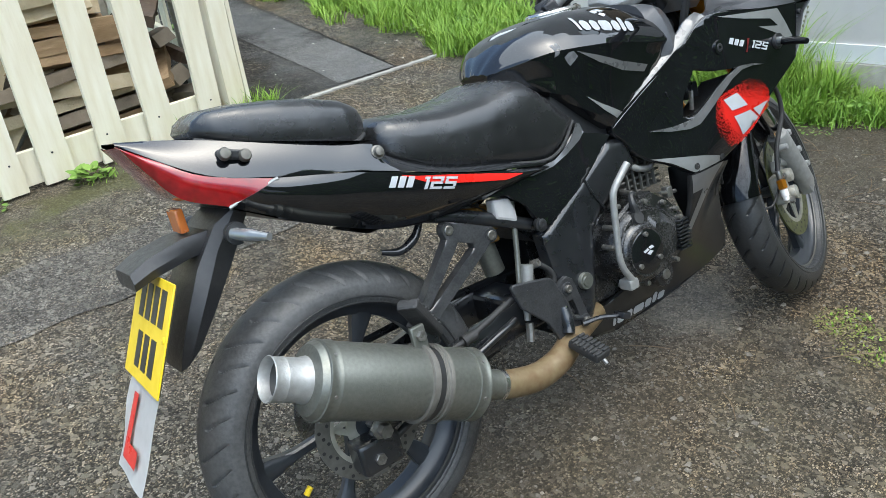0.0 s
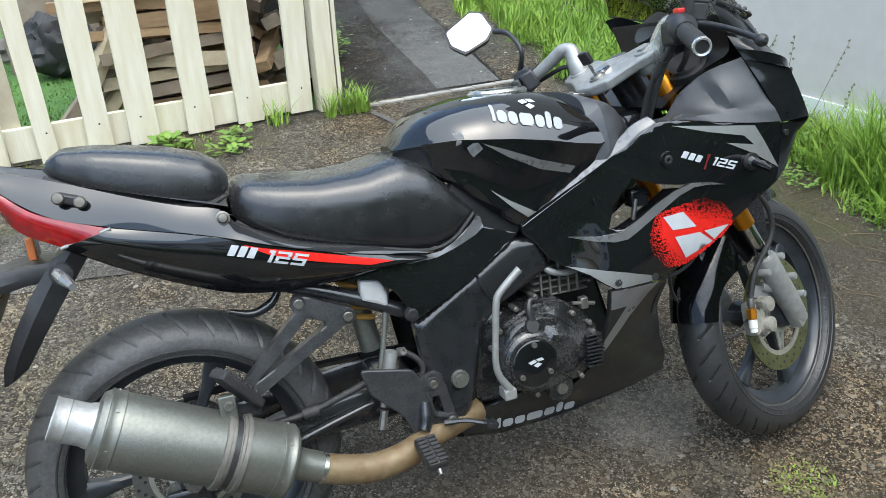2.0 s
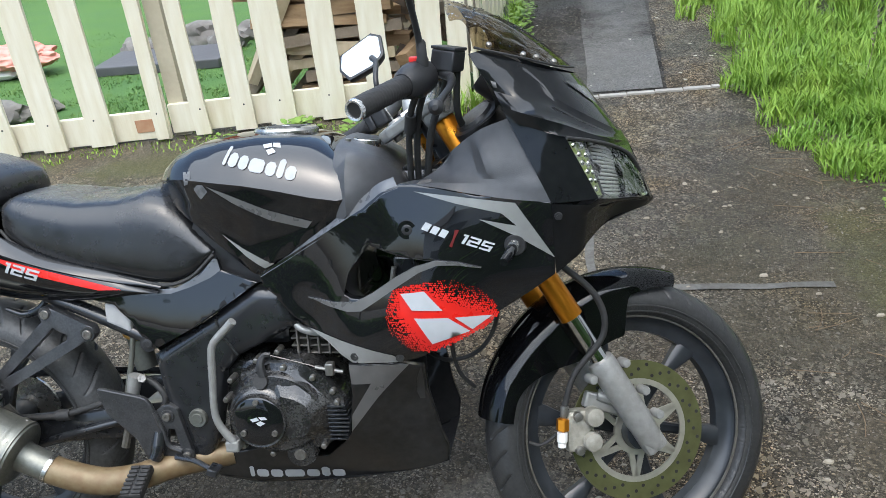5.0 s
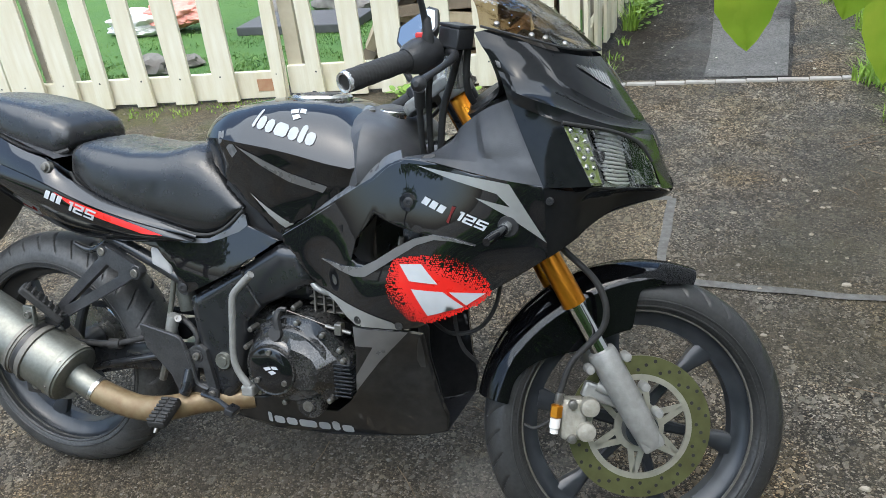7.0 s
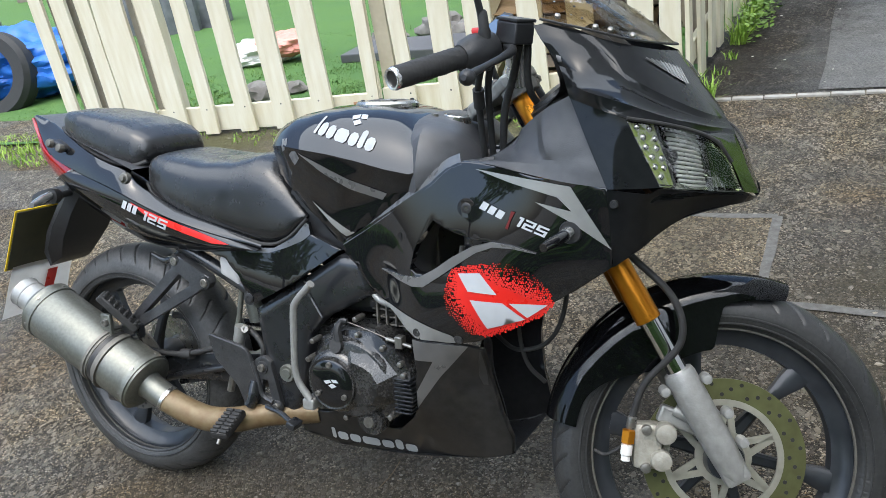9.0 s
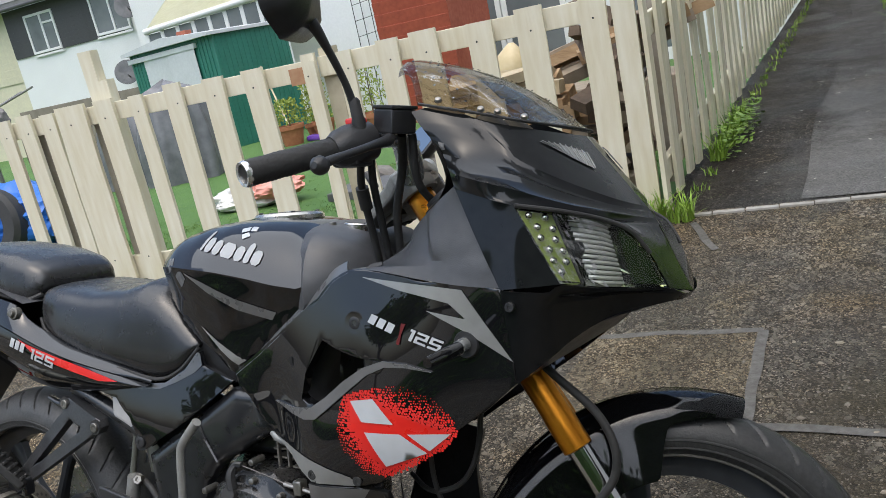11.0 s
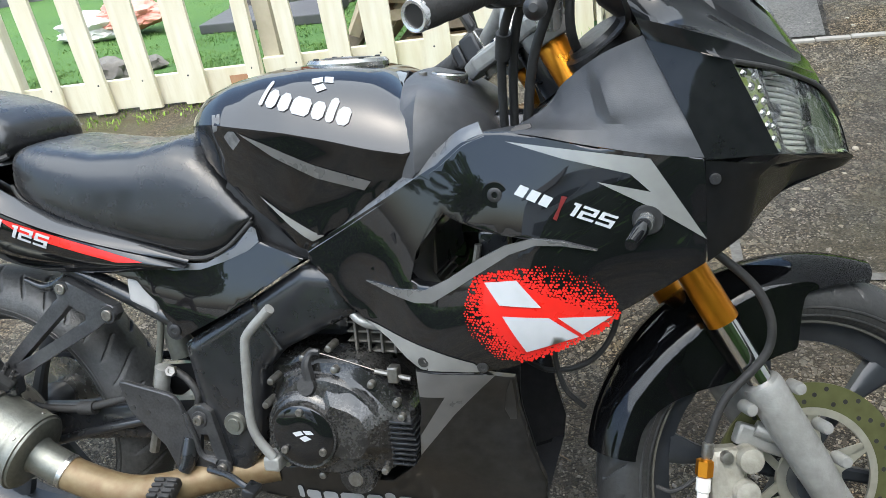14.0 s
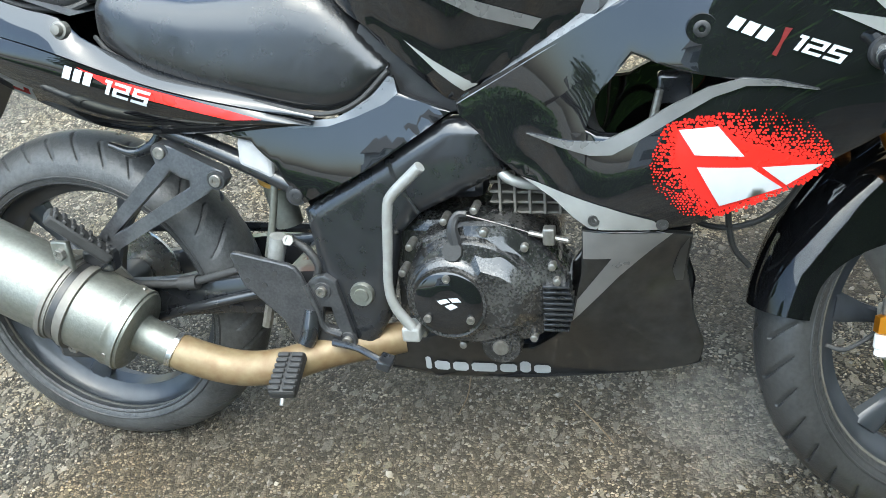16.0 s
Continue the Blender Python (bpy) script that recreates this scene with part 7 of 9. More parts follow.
def blades(spots, material, name, label, kind="stuff"):
    """Grass: bent tapering blades; spots of (x, y, z, height, spread, count)."""
    vs, fs = [], []
    for x, y, z, h, sp, n in spots:
        for _ in range(n * 8 // 5):
            a = rng.uniform(0, 6.28)
            r = sp * math.sqrt(rng.random())
            bx, by = x + r * math.cos(a), y + r * math.sin(a)
            hh = h * rng.uniform(0.45, 1.15)
            d = rng.uniform(0, 6.28)
            bend = hh * rng.uniform(0.15, 1.1)
            w = 0.0017 + 0.0022 * rng.random()
            px, py = -math.sin(d) * w, math.cos(d) * w
            k = len(vs)
            for f, ww in ((0, 1.0), (0.4, 0.9), (0.75, 0.6)):
                cx, cy, cz = bx + math.cos(d) * bend * f * f, by + math.sin(d) * bend * f * f, z + hh * f * (1 - 0.25 * f * bend / hh)
                vs += [(cx - px * ww, cy - py * ww, cz), (cx + px * ww, cy + py * ww, cz)]
            vs.append((bx + math.cos(d) * bend, by + math.sin(d) * bend, z + hh * (1 - 0.25 * bend / hh)))
            fs += [(k, k + 1, k + 3, k + 2), (k + 2, k + 3, k + 5, k + 4), (k + 4, k + 5, k + 6)]
    me = bpy.data.meshes.new(name)
    me.from_pydata(vs, [], fs)
    me.materials.append(material)
    me.shade_smooth()
    return tagged(new(name, me), label, "grass", kind=kind)


rng = random.Random(11)
spots = []
for k in range(820):
    y = 0.25 + 8.5 * rng.random() ** 1.4
    x = rng.uniform((2.1 - 0.075 * max(0, y - 2.44) if y > 2.3 else 2.36) + 0.08 * math.sin(y * 5), 2.86) + (0.085 * (y - 2.44) if y > 2.44 else 0.07 * (1.0 - y) * 0.5)
    if y < 2.3 and noise.noise(Vector((x * 2.5, y * 2.5, 4))) < -0.18 or 1.10 < y < 1.42 and rng.random() < 0.75:
        continue
    spots.append((x, y, (SLOPE * y if y < 2.44 else lane_z(y)), rng.uniform(0.04, 0.11) if y < 2.2 else rng.uniform(0.07, 0.19), 0.07, 34))
for k in range(60):
    y = rng.uniform(0.5, 1.9)
    spots.append((rng.uniform(2.5, 2.8), y, SLOPE * y, rng.uniform(0.07, 0.16), 0.05, 26))
for k in range(160):
    y = rng.uniform(2.6, 9)
    spots.append((rng.uniform(2.7, 4.6) + 0.085 * (y - 2.44), y, lane_z(y), rng.uniform(0.15, 0.32), 0.12, 34))
for x, y, h in ((2.56, 0.95, 0.22), (2.62, 1.1, 0.24), (2.5, 1.05, 0.14), (2.6, 0.75, 0.2), (2.66, 0.6, 0.2), (2.58, 1.75, 0.18), (2.5, 1.9, 0.16), (2.55, 2.1, 0.2), (2.55, 0.85, 0.30), (2.62, 0.92, 0.36), (2.50, 0.72, 0.24), (2.64, 0.78, 0.40), (2.46, 0.90, 0.20), (2.58, 0.60, 0.26), (2.45, 0.60, 0.15)):
    spots.append((x, y, SLOPE * y, h, 0.07, 90))
for k in range(150):  # the verge bulges out past the lane's end
    y = rng.uniform(1.5, 2.55)
    x = rng.uniform(2.16 + 0.05 * math.sin(y * 9), 2.85)
    spots.append((x, y, SLOPE * y, rng.uniform(0.05, 0.13) * (0.6 + 0.7 * (x - 2.1)), 0.07, 40))
blades(spots, GRASS, "verge_grass", "lush bright green grass along the wall and lane")
turf = []
for k in range(900):
    y = 2.62 + 3.2 * rng.random() ** 1.5
    x = rng.uniform(-3.6, 0.75)
    turf.append((x, y + 0.1 * (x - 0.85), lawn_z(y), rng.uniform(0.010, 0.026), 0.09, 26))
blades(turf, TURF, "lawn_grass", "short rough grass of the lawn behind the fence")
tufts = []
for x, y, h, n, sp in ((1.0, 2.34, 0.13, 60, 0.05), (0.93, 2.33, 0.16, 30, 0.03), (0.86, 2.32, 0.15, 26, 0.03), (0.62, 2.33, 0.12, 26, 0.05), (0.2, 2.26, 0.02, 50, 0.12), (-0.4, 2.22, 0.02, 90, 0.16), (-0.75, 2.2, 0.02, 80, 0.15), (-1.1, 2.14, 0.022, 120, 0.2), (-1.7, 2.06, 0.025, 200, 0.25), (-2.4, 1.98, 0.035, 460, 0.3), (-2.9, 1.98, 0.035, 460, 0.3), (1.27, -0.2, 0.012, 40, 0.07), (1.22, -0.34, 0.012, 40, 0.08)):
    tufts.append((x, y, SLOPE * y, h, sp, n))
for y in np.linspace(2.7, 9, 30):
    tufts.append((1.02 + 0.085 * (y - 2.5), y, lane_z(y), 0.14 if 3.1 < y < 3.8 else 0.045, 0.04, 50 if 3.1 < y < 3.8 else 10))
blades(tufts, GRASS, "grass_tufts", "small tufts of grass at the fence foot")


def leafy(spots, name, label, material=LEAF):
    """Low broad-leaved weeds."""
    vs, fs = [], []
    for x, y, z, size, sp, n, rise in spots:
        for _ in range(n):
            a, r = rng.uniform(0, 6.28), sp * math.sqrt(rng.random())
            c = Vector((x + r * math.cos(a), y + r * math.sin(a), z + rise * rng.random()))
            d = rng.uniform(0, 6.28)
            ln, wd = size * rng.uniform(0.6, 1.2), size * rng.uniform(0.22, 0.4)
            up = rng.uniform(0.1, 0.9)
            f, s = Vector((math.cos(d), math.sin(d), up)).normalized(), Vector((-math.sin(d), math.cos(d), 0))
            k = len(vs)
            dn = Vector((0, 0, -0.2 * ln))
            for q in (c, c + f * ln * 0.35 + s * wd, c + f * ln * 0.4 + dn * 0.15, c + f * ln * 0.35 - s * wd, c + f * ln * 0.75 + s * wd * 0.75 + dn * 0.4, c + f * ln * 0.75 - s * wd * 0.75 + dn * 0.4, c + f * ln + dn):
                vs.append(tuple(q))
            fs += [(k, k + 1, k + 2), (k, k + 2, k + 3), (k + 1, k + 4, k + 2), (k + 2, k + 5, k + 3), (k + 2, k + 4, k + 6), (k + 2, k + 6, k + 5)]
    me = bpy.data.meshes.new(name)
    me.from_pydata(vs, [], fs)
    me.materials.append(material)
    me.shade_smooth()
    return tagged(new(name, me), label, "weeds", kind="stuff")


leafy([(0.14, 2.24, SLOPE * 2.24, 0.05, 0.07, 46, 0.05), (0.36, 2.1, SLOPE * 2.1, 0.04, 0.07, 46, 0.04), (0.42, 2.22, SLOPE * 2.2, 0.045, 0.06, 30, 0.05), (-0.25, 2.26, SLOPE * 2.2, 0.03, 0.1, 30, 0.03)], "fence_weeds", "bright green leafy weeds below the fence")
leafy([(rng.uniform(2.18, 2.7) if y > 2.4 else rng.uniform(2.48, 2.68), y, SLOPE * min(y, 2.44), 0.026, 0.09, 50, 0.10) for y in np.linspace(0.45, 8, 56)], "verge_weeds", "low leafy weeds among the verge grass")
leafy([(rng.uniform(2.32, 2.58), y, SLOPE * y, rng.uniform(0.012, 0.020), 0.09, 70, 0.03) for y in np.linspace(0.5, 1.9, 40)], "edge_weeds", "creeping leafy weeds at the edge of the verge")
leafy([(1.08 + 0.085 * (y - 2.5), y, lane_z(y), 0.035, 0.07, 40, 0.14) for y in np.linspace(3.15, 3.8, 6)], "lane_weeds", "leafy weeds growing under the lane fence")
MOSSP = surface("yellowish_moss", (0.13, 0.15, 0.035), (0.24, 0.23, 0.08), 60, 12, rough=0.9)
leafy([(1.25, -0.20, -0.014, 0.008, 0.07, 260, 0.005), (1.21, -0.30, -0.021, 0.008, 0.09, 320, 0.006), (1.17, -0.44, -0.031, 0.008, 0.08, 220, 0.005), (1.32, -0.38, -0.027, 0.009, 0.06, 120, 0.006)], "yard_weeds", "flat yellowish moss and weeds in the asphalt", MOSSP)
# flowering stalks by the wall
stalks = bmesh.new()
for k in range(10):
    y = rng.uniform(0.7, 2.2)
    x = 2.72 - 0.14 * (y - 1.4) + rng.uniform(-0.08, 0.04)
    h = rng.uniform(0.25, 0.5)
    lean = Vector((rng.uniform(-0.1, 0.1), rng.uniform(-0.1, 0.1), h))
    b0 = at_ground(x, y)
    tube([b0, b0 + lean * 0.6 + Vector((0.01, 0.01, 0)), b0 + lean], [0.002, 0.0016, 0.001], 5, 8, stalks)
    for j in range(7):
        q = b0 + lean * (0.62 + 0.06 * j)
        lathe([(0.001, -0.006), (0.0055, 0), (0.001, 0.007)], 6, axis=(rng.uniform(-1, 1), rng.uniform(-1, 1), 0.6), at=q + Vector((rng.uniform(-0.008, 0.008), rng.uniform(-0.008, 0.008), 0)), bm=stalks)
tagged(part("weed_stalks", stalks, surface("dry_green_stalk", (0.16, 0.18, 0.09), (0.24, 0.21, 0.15), 60, 9, rough=0.8)), "thin seeding weed stalks by the wall", "weeds", kind="stuff")
# loose stones and litter on the yard
vs, fs = [], []
for k in range(17000):
    x, y = rng.uniform(-1.6, 2.2), rng.uniform(-0.9, 2.3)
    if rng.random() < 0.5:
        x, y = rng.gauss(0.9, 0.7), rng.gauss(-0.1, 0.5)
    if not -3 < x < 2.6 or not -1.2 < y < 2.3:
        continue
    if k % 4 == 0:
        x, y = rng.uniform(1.3, 2.4), rng.uniform(-0.5, 1.8)
    s = rng.choice((0.0016, 0.0022, 0.0028, 0.0034, 0.0044)) if rng.random() < 0.985 else rng.uniform(0.006, 0.011)
    c = at_ground(x, y, s * 0.2)
    i = len(vs)
    turn, squash = rng.uniform(0, 6.28), rng.uniform(0.5, 1.0)
    for d in ((1, 0, 0), (0, 1, 0), (-1, 0, 0), (0, -1, 0), (0.2, 0.1, 0.6), (0, 0, -0.6)):
        q = Vector((d[0], d[1] * squash, d[2])) * s * rng.uniform(0.7, 1.3)
        vs.append(tuple(c + Matrix.Rotation(turn, 3, "Z") @ q))
    fs += [(i, i + 1, i + 4), (i + 1, i + 2, i + 4), (i + 2, i + 3, i + 4), (i + 3, i, i + 4), (i + 1, i, i + 5), (i + 2, i + 1, i + 5), (i + 3, i + 2, i + 5), (i, i + 3, i + 5)]
me = bpy.data.meshes.new("loose_stones")
me.from_pydata(vs, [], fs)
PEB = surface("pale_stone", (0.33, 0.30, 0.25), (0.10, 0.088, 0.07), 90, 40, rough=0.8, share=0.47)
me.materials.append(PEB)
tagged(new("loose_stones", me), "loose pale stone chips on the asphalt", "stones", kind="stuff")
# fallen petals and pale litter on the lane
petals = bmesh.new()
for k in range(34):
    x = rng.uniform(1.15, 2.1)
    y = 2.48 + rng.random() ** 1.6 * 3.0
    w = rng.uniform(0.004, 0.011)
    c = Vector((x, y, SLOPE * y + 0.006))
    a0 = rng.uniform(0, 6.28)
    petals.faces.new([petals.verts.new(c + Vector((math.cos(a0 + q) * w * u, math.sin(a0 + q) * w * u * 0.7, 0.002 * (i % 2)))) for i, (q, u) in enumerate(((0, 1.2), (1.1, 0.8), (2.2, 1.0), (3.3, 1.1), (4.4, 0.7), (5.4, 1.0)))])
tagged(part("fallen_petals", petals, surface("pale_petal", (0.74, 0.73, 0.66), (0.55, 0.53, 0.44), 90, 20, rough=0.8)), "fallen pale petals scattered on the damp lane", "litter", kind="stuff")
flakes = bmesh.new()
for k in range(120):
    x, y = rng.uniform(1.2, 2.3), rng.uniform(-0.1, 2.3)
    if k > 80:
        x, y = rng.uniform(-1.2, 1.6), rng.uniform(-0.6, 1.2)
    w = rng.uniform(0.004, 0.010) if k % 9 else rng.uniform(0.009, 0.014)
    a0, c = rng.uniform(0, 6.28), at_ground(x, y, 0.0)
    lo, hi = ([flakes.verts.new(c + Vector((math.cos(a0 + q) * w * u * m, math.sin(a0 + q) * w * u * m * 0.7, z * w + SLOPE * math.sin(a0 + q) * w * u * m * 0.7))) for q, u in ((0, 1.2), (1.0, 0.8), (2.1, 1.0), (3.2, 1.1), (4.3, 0.75), (5.4, 1.0))] for m, z in ((1.0, 0.1), (0.7, 0.5)))
    flakes.faces.new(hi)
    for i in range(6):
        flakes.faces.new([lo[i], lo[(i + 1) % 6], hi[(i + 1) % 6], hi[i]])
tagged(part("stone_flakes", flakes, surface("pale_flint", (0.40, 0.37, 0.30), (0.24, 0.21, 0.16), 60, 30, rough=0.8)), "larger pale stones and flakes lying on the yard", "stones", kind="stuff")
twigs = bmesh.new()
for k in range(150):
    x, y = (rng.uniform(1.9, 2.5) if k % 3 else rng.uniform(2.15, 2.42), rng.uniform(0.0, 1.9)) if k < 120 else (rng.uniform(-0.2, 1.9), rng.uniform(-0.8, 0.6))
    d, ln = rng.uniform(0, 6.28), rng.uniform(0.03, 0.16)
    p0 = at_ground(x, y, 0.004)
    p1 = p0 + Vector((math.cos(d) * ln, math.sin(d) * ln, 0.004 + SLOPE * math.sin(d) * ln))
    tube([p0, p0.lerp(p1, 0.5) + Vector((0.006, -0.004, 0.002)), p1], 0.0012, 5, 6, twigs)
tagged(part("dry_twigs", twigs, surface("dry_straw", (0.24, 0.18, 0.11), (0.12, 0.085, 0.05), 40, 9, rough=0.9)), "dry stalks and twigs on the ground", "litter", kind="stuff")

# ---- picket fences ----
def board(w, h, t=0.018, bow=0.0, seed=0):
    """One sawn picket: uneven edges and a flat top."""
    r = random.Random(seed)
    bm = bmesh.new()
    rows = []
    for i in range(7):
        z = h * i / 6
        e = [r.uniform(-0.0025, 0.0025) for _ in range(2)]
        b = bow * math.sin(math.pi * i / 6)
        rows.append([Vector((-w / 2 + e[0] + b, -t / 2, z)), Vector((w / 2 + e[1] + b, -t / 2, z)), Vector((w / 2 + e[1] + b, t / 2, z)), Vector((-w / 2 + e[0] + b, t / 2, z))])
    vs = grid(bm, rows, close=True)
    cap(bm, vs[0][::-1]), cap(bm, vs[-1])
    bmesh.ops.bevel(bm, geom=[e for e in bm.edges if e.calc_face_angle(0) > 1], offset=0.0022, segments=1, affect="EDGES")
    return bm


fence_y = lambda x: 2.43 + 0.13 * (x - 0.85)
fang = math.degrees(math.atan(0.13))
OLDC = surface("dirty_cream_paint", (0.60, 0.55, 0.42), (0.44, 0.39, 0.28), 18, 4, rough=0.7, bump=0.3, bscale=60)
fence = thing("picket_fence", Matrix(), "cream-painted wooden picket fence round the garden", "fence")
FRONT_PICKETS = [(-2.298, -2.22), (-2.17, -2.08), (-2.018, -1.93), (-1.919, -1.74), (-1.676, -1.564), (-1.474, -1.395), (-1.264, -1.17), (-1.055, -0.947), (-0.836, -0.728), (-0.536, -0.468), (-0.356, -0.285), (-0.173, -0.077), (-0.01, 0.11), (0.229, 0.339), (0.451, 0.565), (0.691, 0.798)]
for k, (a, b) in enumerate(FRONT_PICKETS):
    x = (a + b) / 2
    y = fence_y(x)
    part("picket", board(b - a, 1.11 - (SLOPE * y + 0.015) + 0.01 * math.sin(k * 2.3), 0.02, 0.006 * math.sin(k * 1.7), k), CREAM, fence, m=pose(x, y - 0.012, SLOPE * y + 0.012, 0, 0.8 * math.sin(k * 3.1), fang))
    for z in (0.30, 1.02):
        part("nail", lathe([(0.001, 0.0015), (0.004, 0.001), (0.0045, -0.002)], 8, axis=(0, -1, 0), at=(0.012 * math.sin(k * 5 + z * 9), 0, 0)), INK, fence, m=pose(x, y - 0.0225, z, 0, 0, fang))


def rail(x0, x1, z0, z1, t=0.03, off=0.012, material=CREAM, name="rail"):
    y0, y1 = fence_y(x0) + off, fence_y(x1) + off
    ln = math.hypot(x1 - x0, y1 - y0)
    return part(name, block((0, 0, z0), (ln, t, z1), 0.003), material, fence, m=pose(x0, y0, 0, 0, 0, fang))


rail(-2.34, -0.50, 1.000, 1.088)
rail(-0.47, 0.80, 1.005, 1.095)
rail(-2.34, -0.50, 0.175, 0.305)
rail(-0.47, 0.80, 0.19, 0.325)
part("rust_patch", block((0, 0, 0), (0.12, 0.002, 0.075), 0.001), surface("flaked_brown_paint", (0.34, 0.16, 0.08), (0.45, 0.28, 0.16), 30, 9, rough=0.8), fence, m=pose(-0.62, fence_y(-0.62) + 0.0085, 0.99, 0, 0, fang))
part("rust_patch", block((0, 0, 0), (0.11, 0.002, 0.06), 0.001), bpy.data.materials["flaked_brown_paint"], fence, m=pose(-0.63, fence_y(-0.63) + 0.0085, 0.21, 0, 0, fang))
for x, w, top, mt in ((-0.44, 0.07, 1.13, OLDC), (-2.2, 0.08, 1.05, GREYWOOD), (-1.70, 0.075, 1.35, CREAM), (-1.64, 0.05, 1.20, CREAM), (-2.12, 0.06, 1.02, GREYWOOD), (-1.72, 0.10, 1.02, GREYWOOD)):
    y = fence_y(x) + 0.05
    part("post", board(w, top - SLOPE * y, 0.06, 0, int(x * 90)), mt, fence, m=pose(x, y + 0.02, SLOPE * y, 0, 0, fang))
part("narrow_board", board(0.03, 0.9, 0.02, 0.004, 5), CREAM, fence, m=pose(-0.49, fence_y(-0.49) - 0.03, SLOPE * 2.25 + 0.02, 0, 1.2, fang))
# corner post and the lane fence
cx, cy = 0.868, 2.425
part("corner_post", board(0.085, 1.125 - SLOPE * cy, 0.075, 0, 77), CREAM, fence, m=pose(cx, cy, SLOPE * cy, 0, 0, fang))
part("corner_board", board(0.07, 1.12 - SLOPE * cy, 0.018, 0.006, 79), CREAM, fence, m=pose(0.938, 2.445, SLOPE * cy, 0, 0, fang + 80))
lane_fence = thing("lane_fence", Matrix(), "weathered cream picket fence running along the lane", "fence")
lane_x = lambda y: 0.945 + 0.075 * (y - 2.5)
lang = 90 - math.degrees(math.atan(0.075))
protos = [board(0.104, 0.86, 0.016, 0.004 * (i - 1.5), 100 + i) for i in range(4)]
meshes = []
OLD = surface("streaked_cream_paint", (0.74, 0.71, 0.58), (0.50, 0.46, 0.31), 34, 5, rough=0.7, bump=0.35, bscale=90, share=0.56, stretch=(1, 1, 0.14))
for i in range(43):
    y = 2.62 + 0.214 * i + 0.012 * math.sin(i * 1.9)
    if i < 4:
        ob = part("picket", protos[i], OLD, lane_fence)
        meshes.append(ob.data)
    else:
        ob = new("picket", meshes[i % 4])
        ob.parent = lane_fence
    ob.matrix_basis = pose(lane_x(y) + 0.012, y, lane_z(y) + 0.04 + 0.01 * math.sin(i * 2.1), 0.6 * math.sin(i * 1.3), 1.2 * math.sin(i * 2.7), lang)
for z0, z1 in ((0.10, 0.19), (0.70, 0.79)):
    y0, y1 = 2.5, 11.8
    part("rail", block((0, 0.003, 0), (math.hypot(y1 - y0, 0.085 * (y1 - y0)), 0.033, z1 - z0), 0.003), OLD, lane_fence, m=pose(lane_x(y0), y0, lane_z(y0) + z0 + 0.02, 0, -4.2, lang))
for i in range(6):
    y = 2.9 + 1.75 * i
    part("post", board(0.07, 0.9, 0.07, 0, 200 + i), GREYWOOD, lane_fence, m=pose(lane_x(y) - 0.075, y, lane_z(y), 0, 0, lang))

# ---- wall on the lane's other side ----
wall_bm = bmesh.new()
WA, WB = Vector((2.93, 0.45, 0)), Vector((2.68, 2.05, 0))
wd = (WB - WA).normalized()
wn = Vector((wd.y, -wd.x, 0))
# the unseen upper part is raised to keep sky out of the nose's reflections
for lo, hi, t0, t1 in ((0.23, 5.6, 0.0, 0.22),):
    pts = [WA - wd * 1.3 + wn * t0, WB + wn * t0, WB + wn * t1 + wd * 0, WA - wd * 1.3 + wn * t1]
    vs = grid(wall_bm, [[p + Vector((0, 0, z)) for p in pts] for z in (lo, hi)], close=True)
    cap(wall_bm, vs[0]), cap(wall_bm, vs[-1])
tagged(part("wall_east", wall_bm, WALLG), "pale grey smooth-rendered wall of a building", "wall", kind="structure")
bd = bmesh.new()
pts = [WA - wd * 1.3 - wn * 0.012, WB - wn * 0.012, WB + wn * 0.02, WA - wd * 1.3 + wn * 0.02]
vs = grid(bd, [[p + Vector((0, 0, z)) for p in pts] for z in (0.155, 0.23)], close=True)
cap(bd, vs[0]), cap(bd, vs[-1])
tagged(part("baseboard", bd, RENDERW), "white board along the foot of the wall", "trim", kind="structure")
ft = bmesh.new()
pts = [WA - wd * 1.3 - wn * 0.05, WB - wn * 0.05, WB + wn * 0.3, WA - wd * 1.3 + wn * 0.3]
rows = []
for z, o in ((-0.2, 0.05), (0.09, 0.02), (0.153, 0.0)):
    rows.append([(WA - wd * 1.3).lerp(WB, i / 60) - wn * (0.03 + o + 0.02 * noise.noise(Vector((i * 0.7, z * 3, 0)))) + Vector((0, 0, z)) for i in range(61)])
rows.append([(WA - wd * 1.3).lerp(WB, i / 60) + wn * 0.2 + Vector((0, 0, 0.153)) for i in range(61)])
grid(ft, rows)
tagged(part("footing", ft, CONCRETE), "rough concrete footing below the wall", "footing", kind="structure")
# the building's return wall along the lane, set back: added, its height blocks reflected sky
rt = block((3.4, 2.05, 0.1), (3.6, 14, 5.6), 0)
tagged(part("wall_north", rt, WALLG), "added pale wall set back from the lane, raised out of view to hide sky", "wall", kind="structure")

# ---- woodpile ----
rngw = random.Random(5)


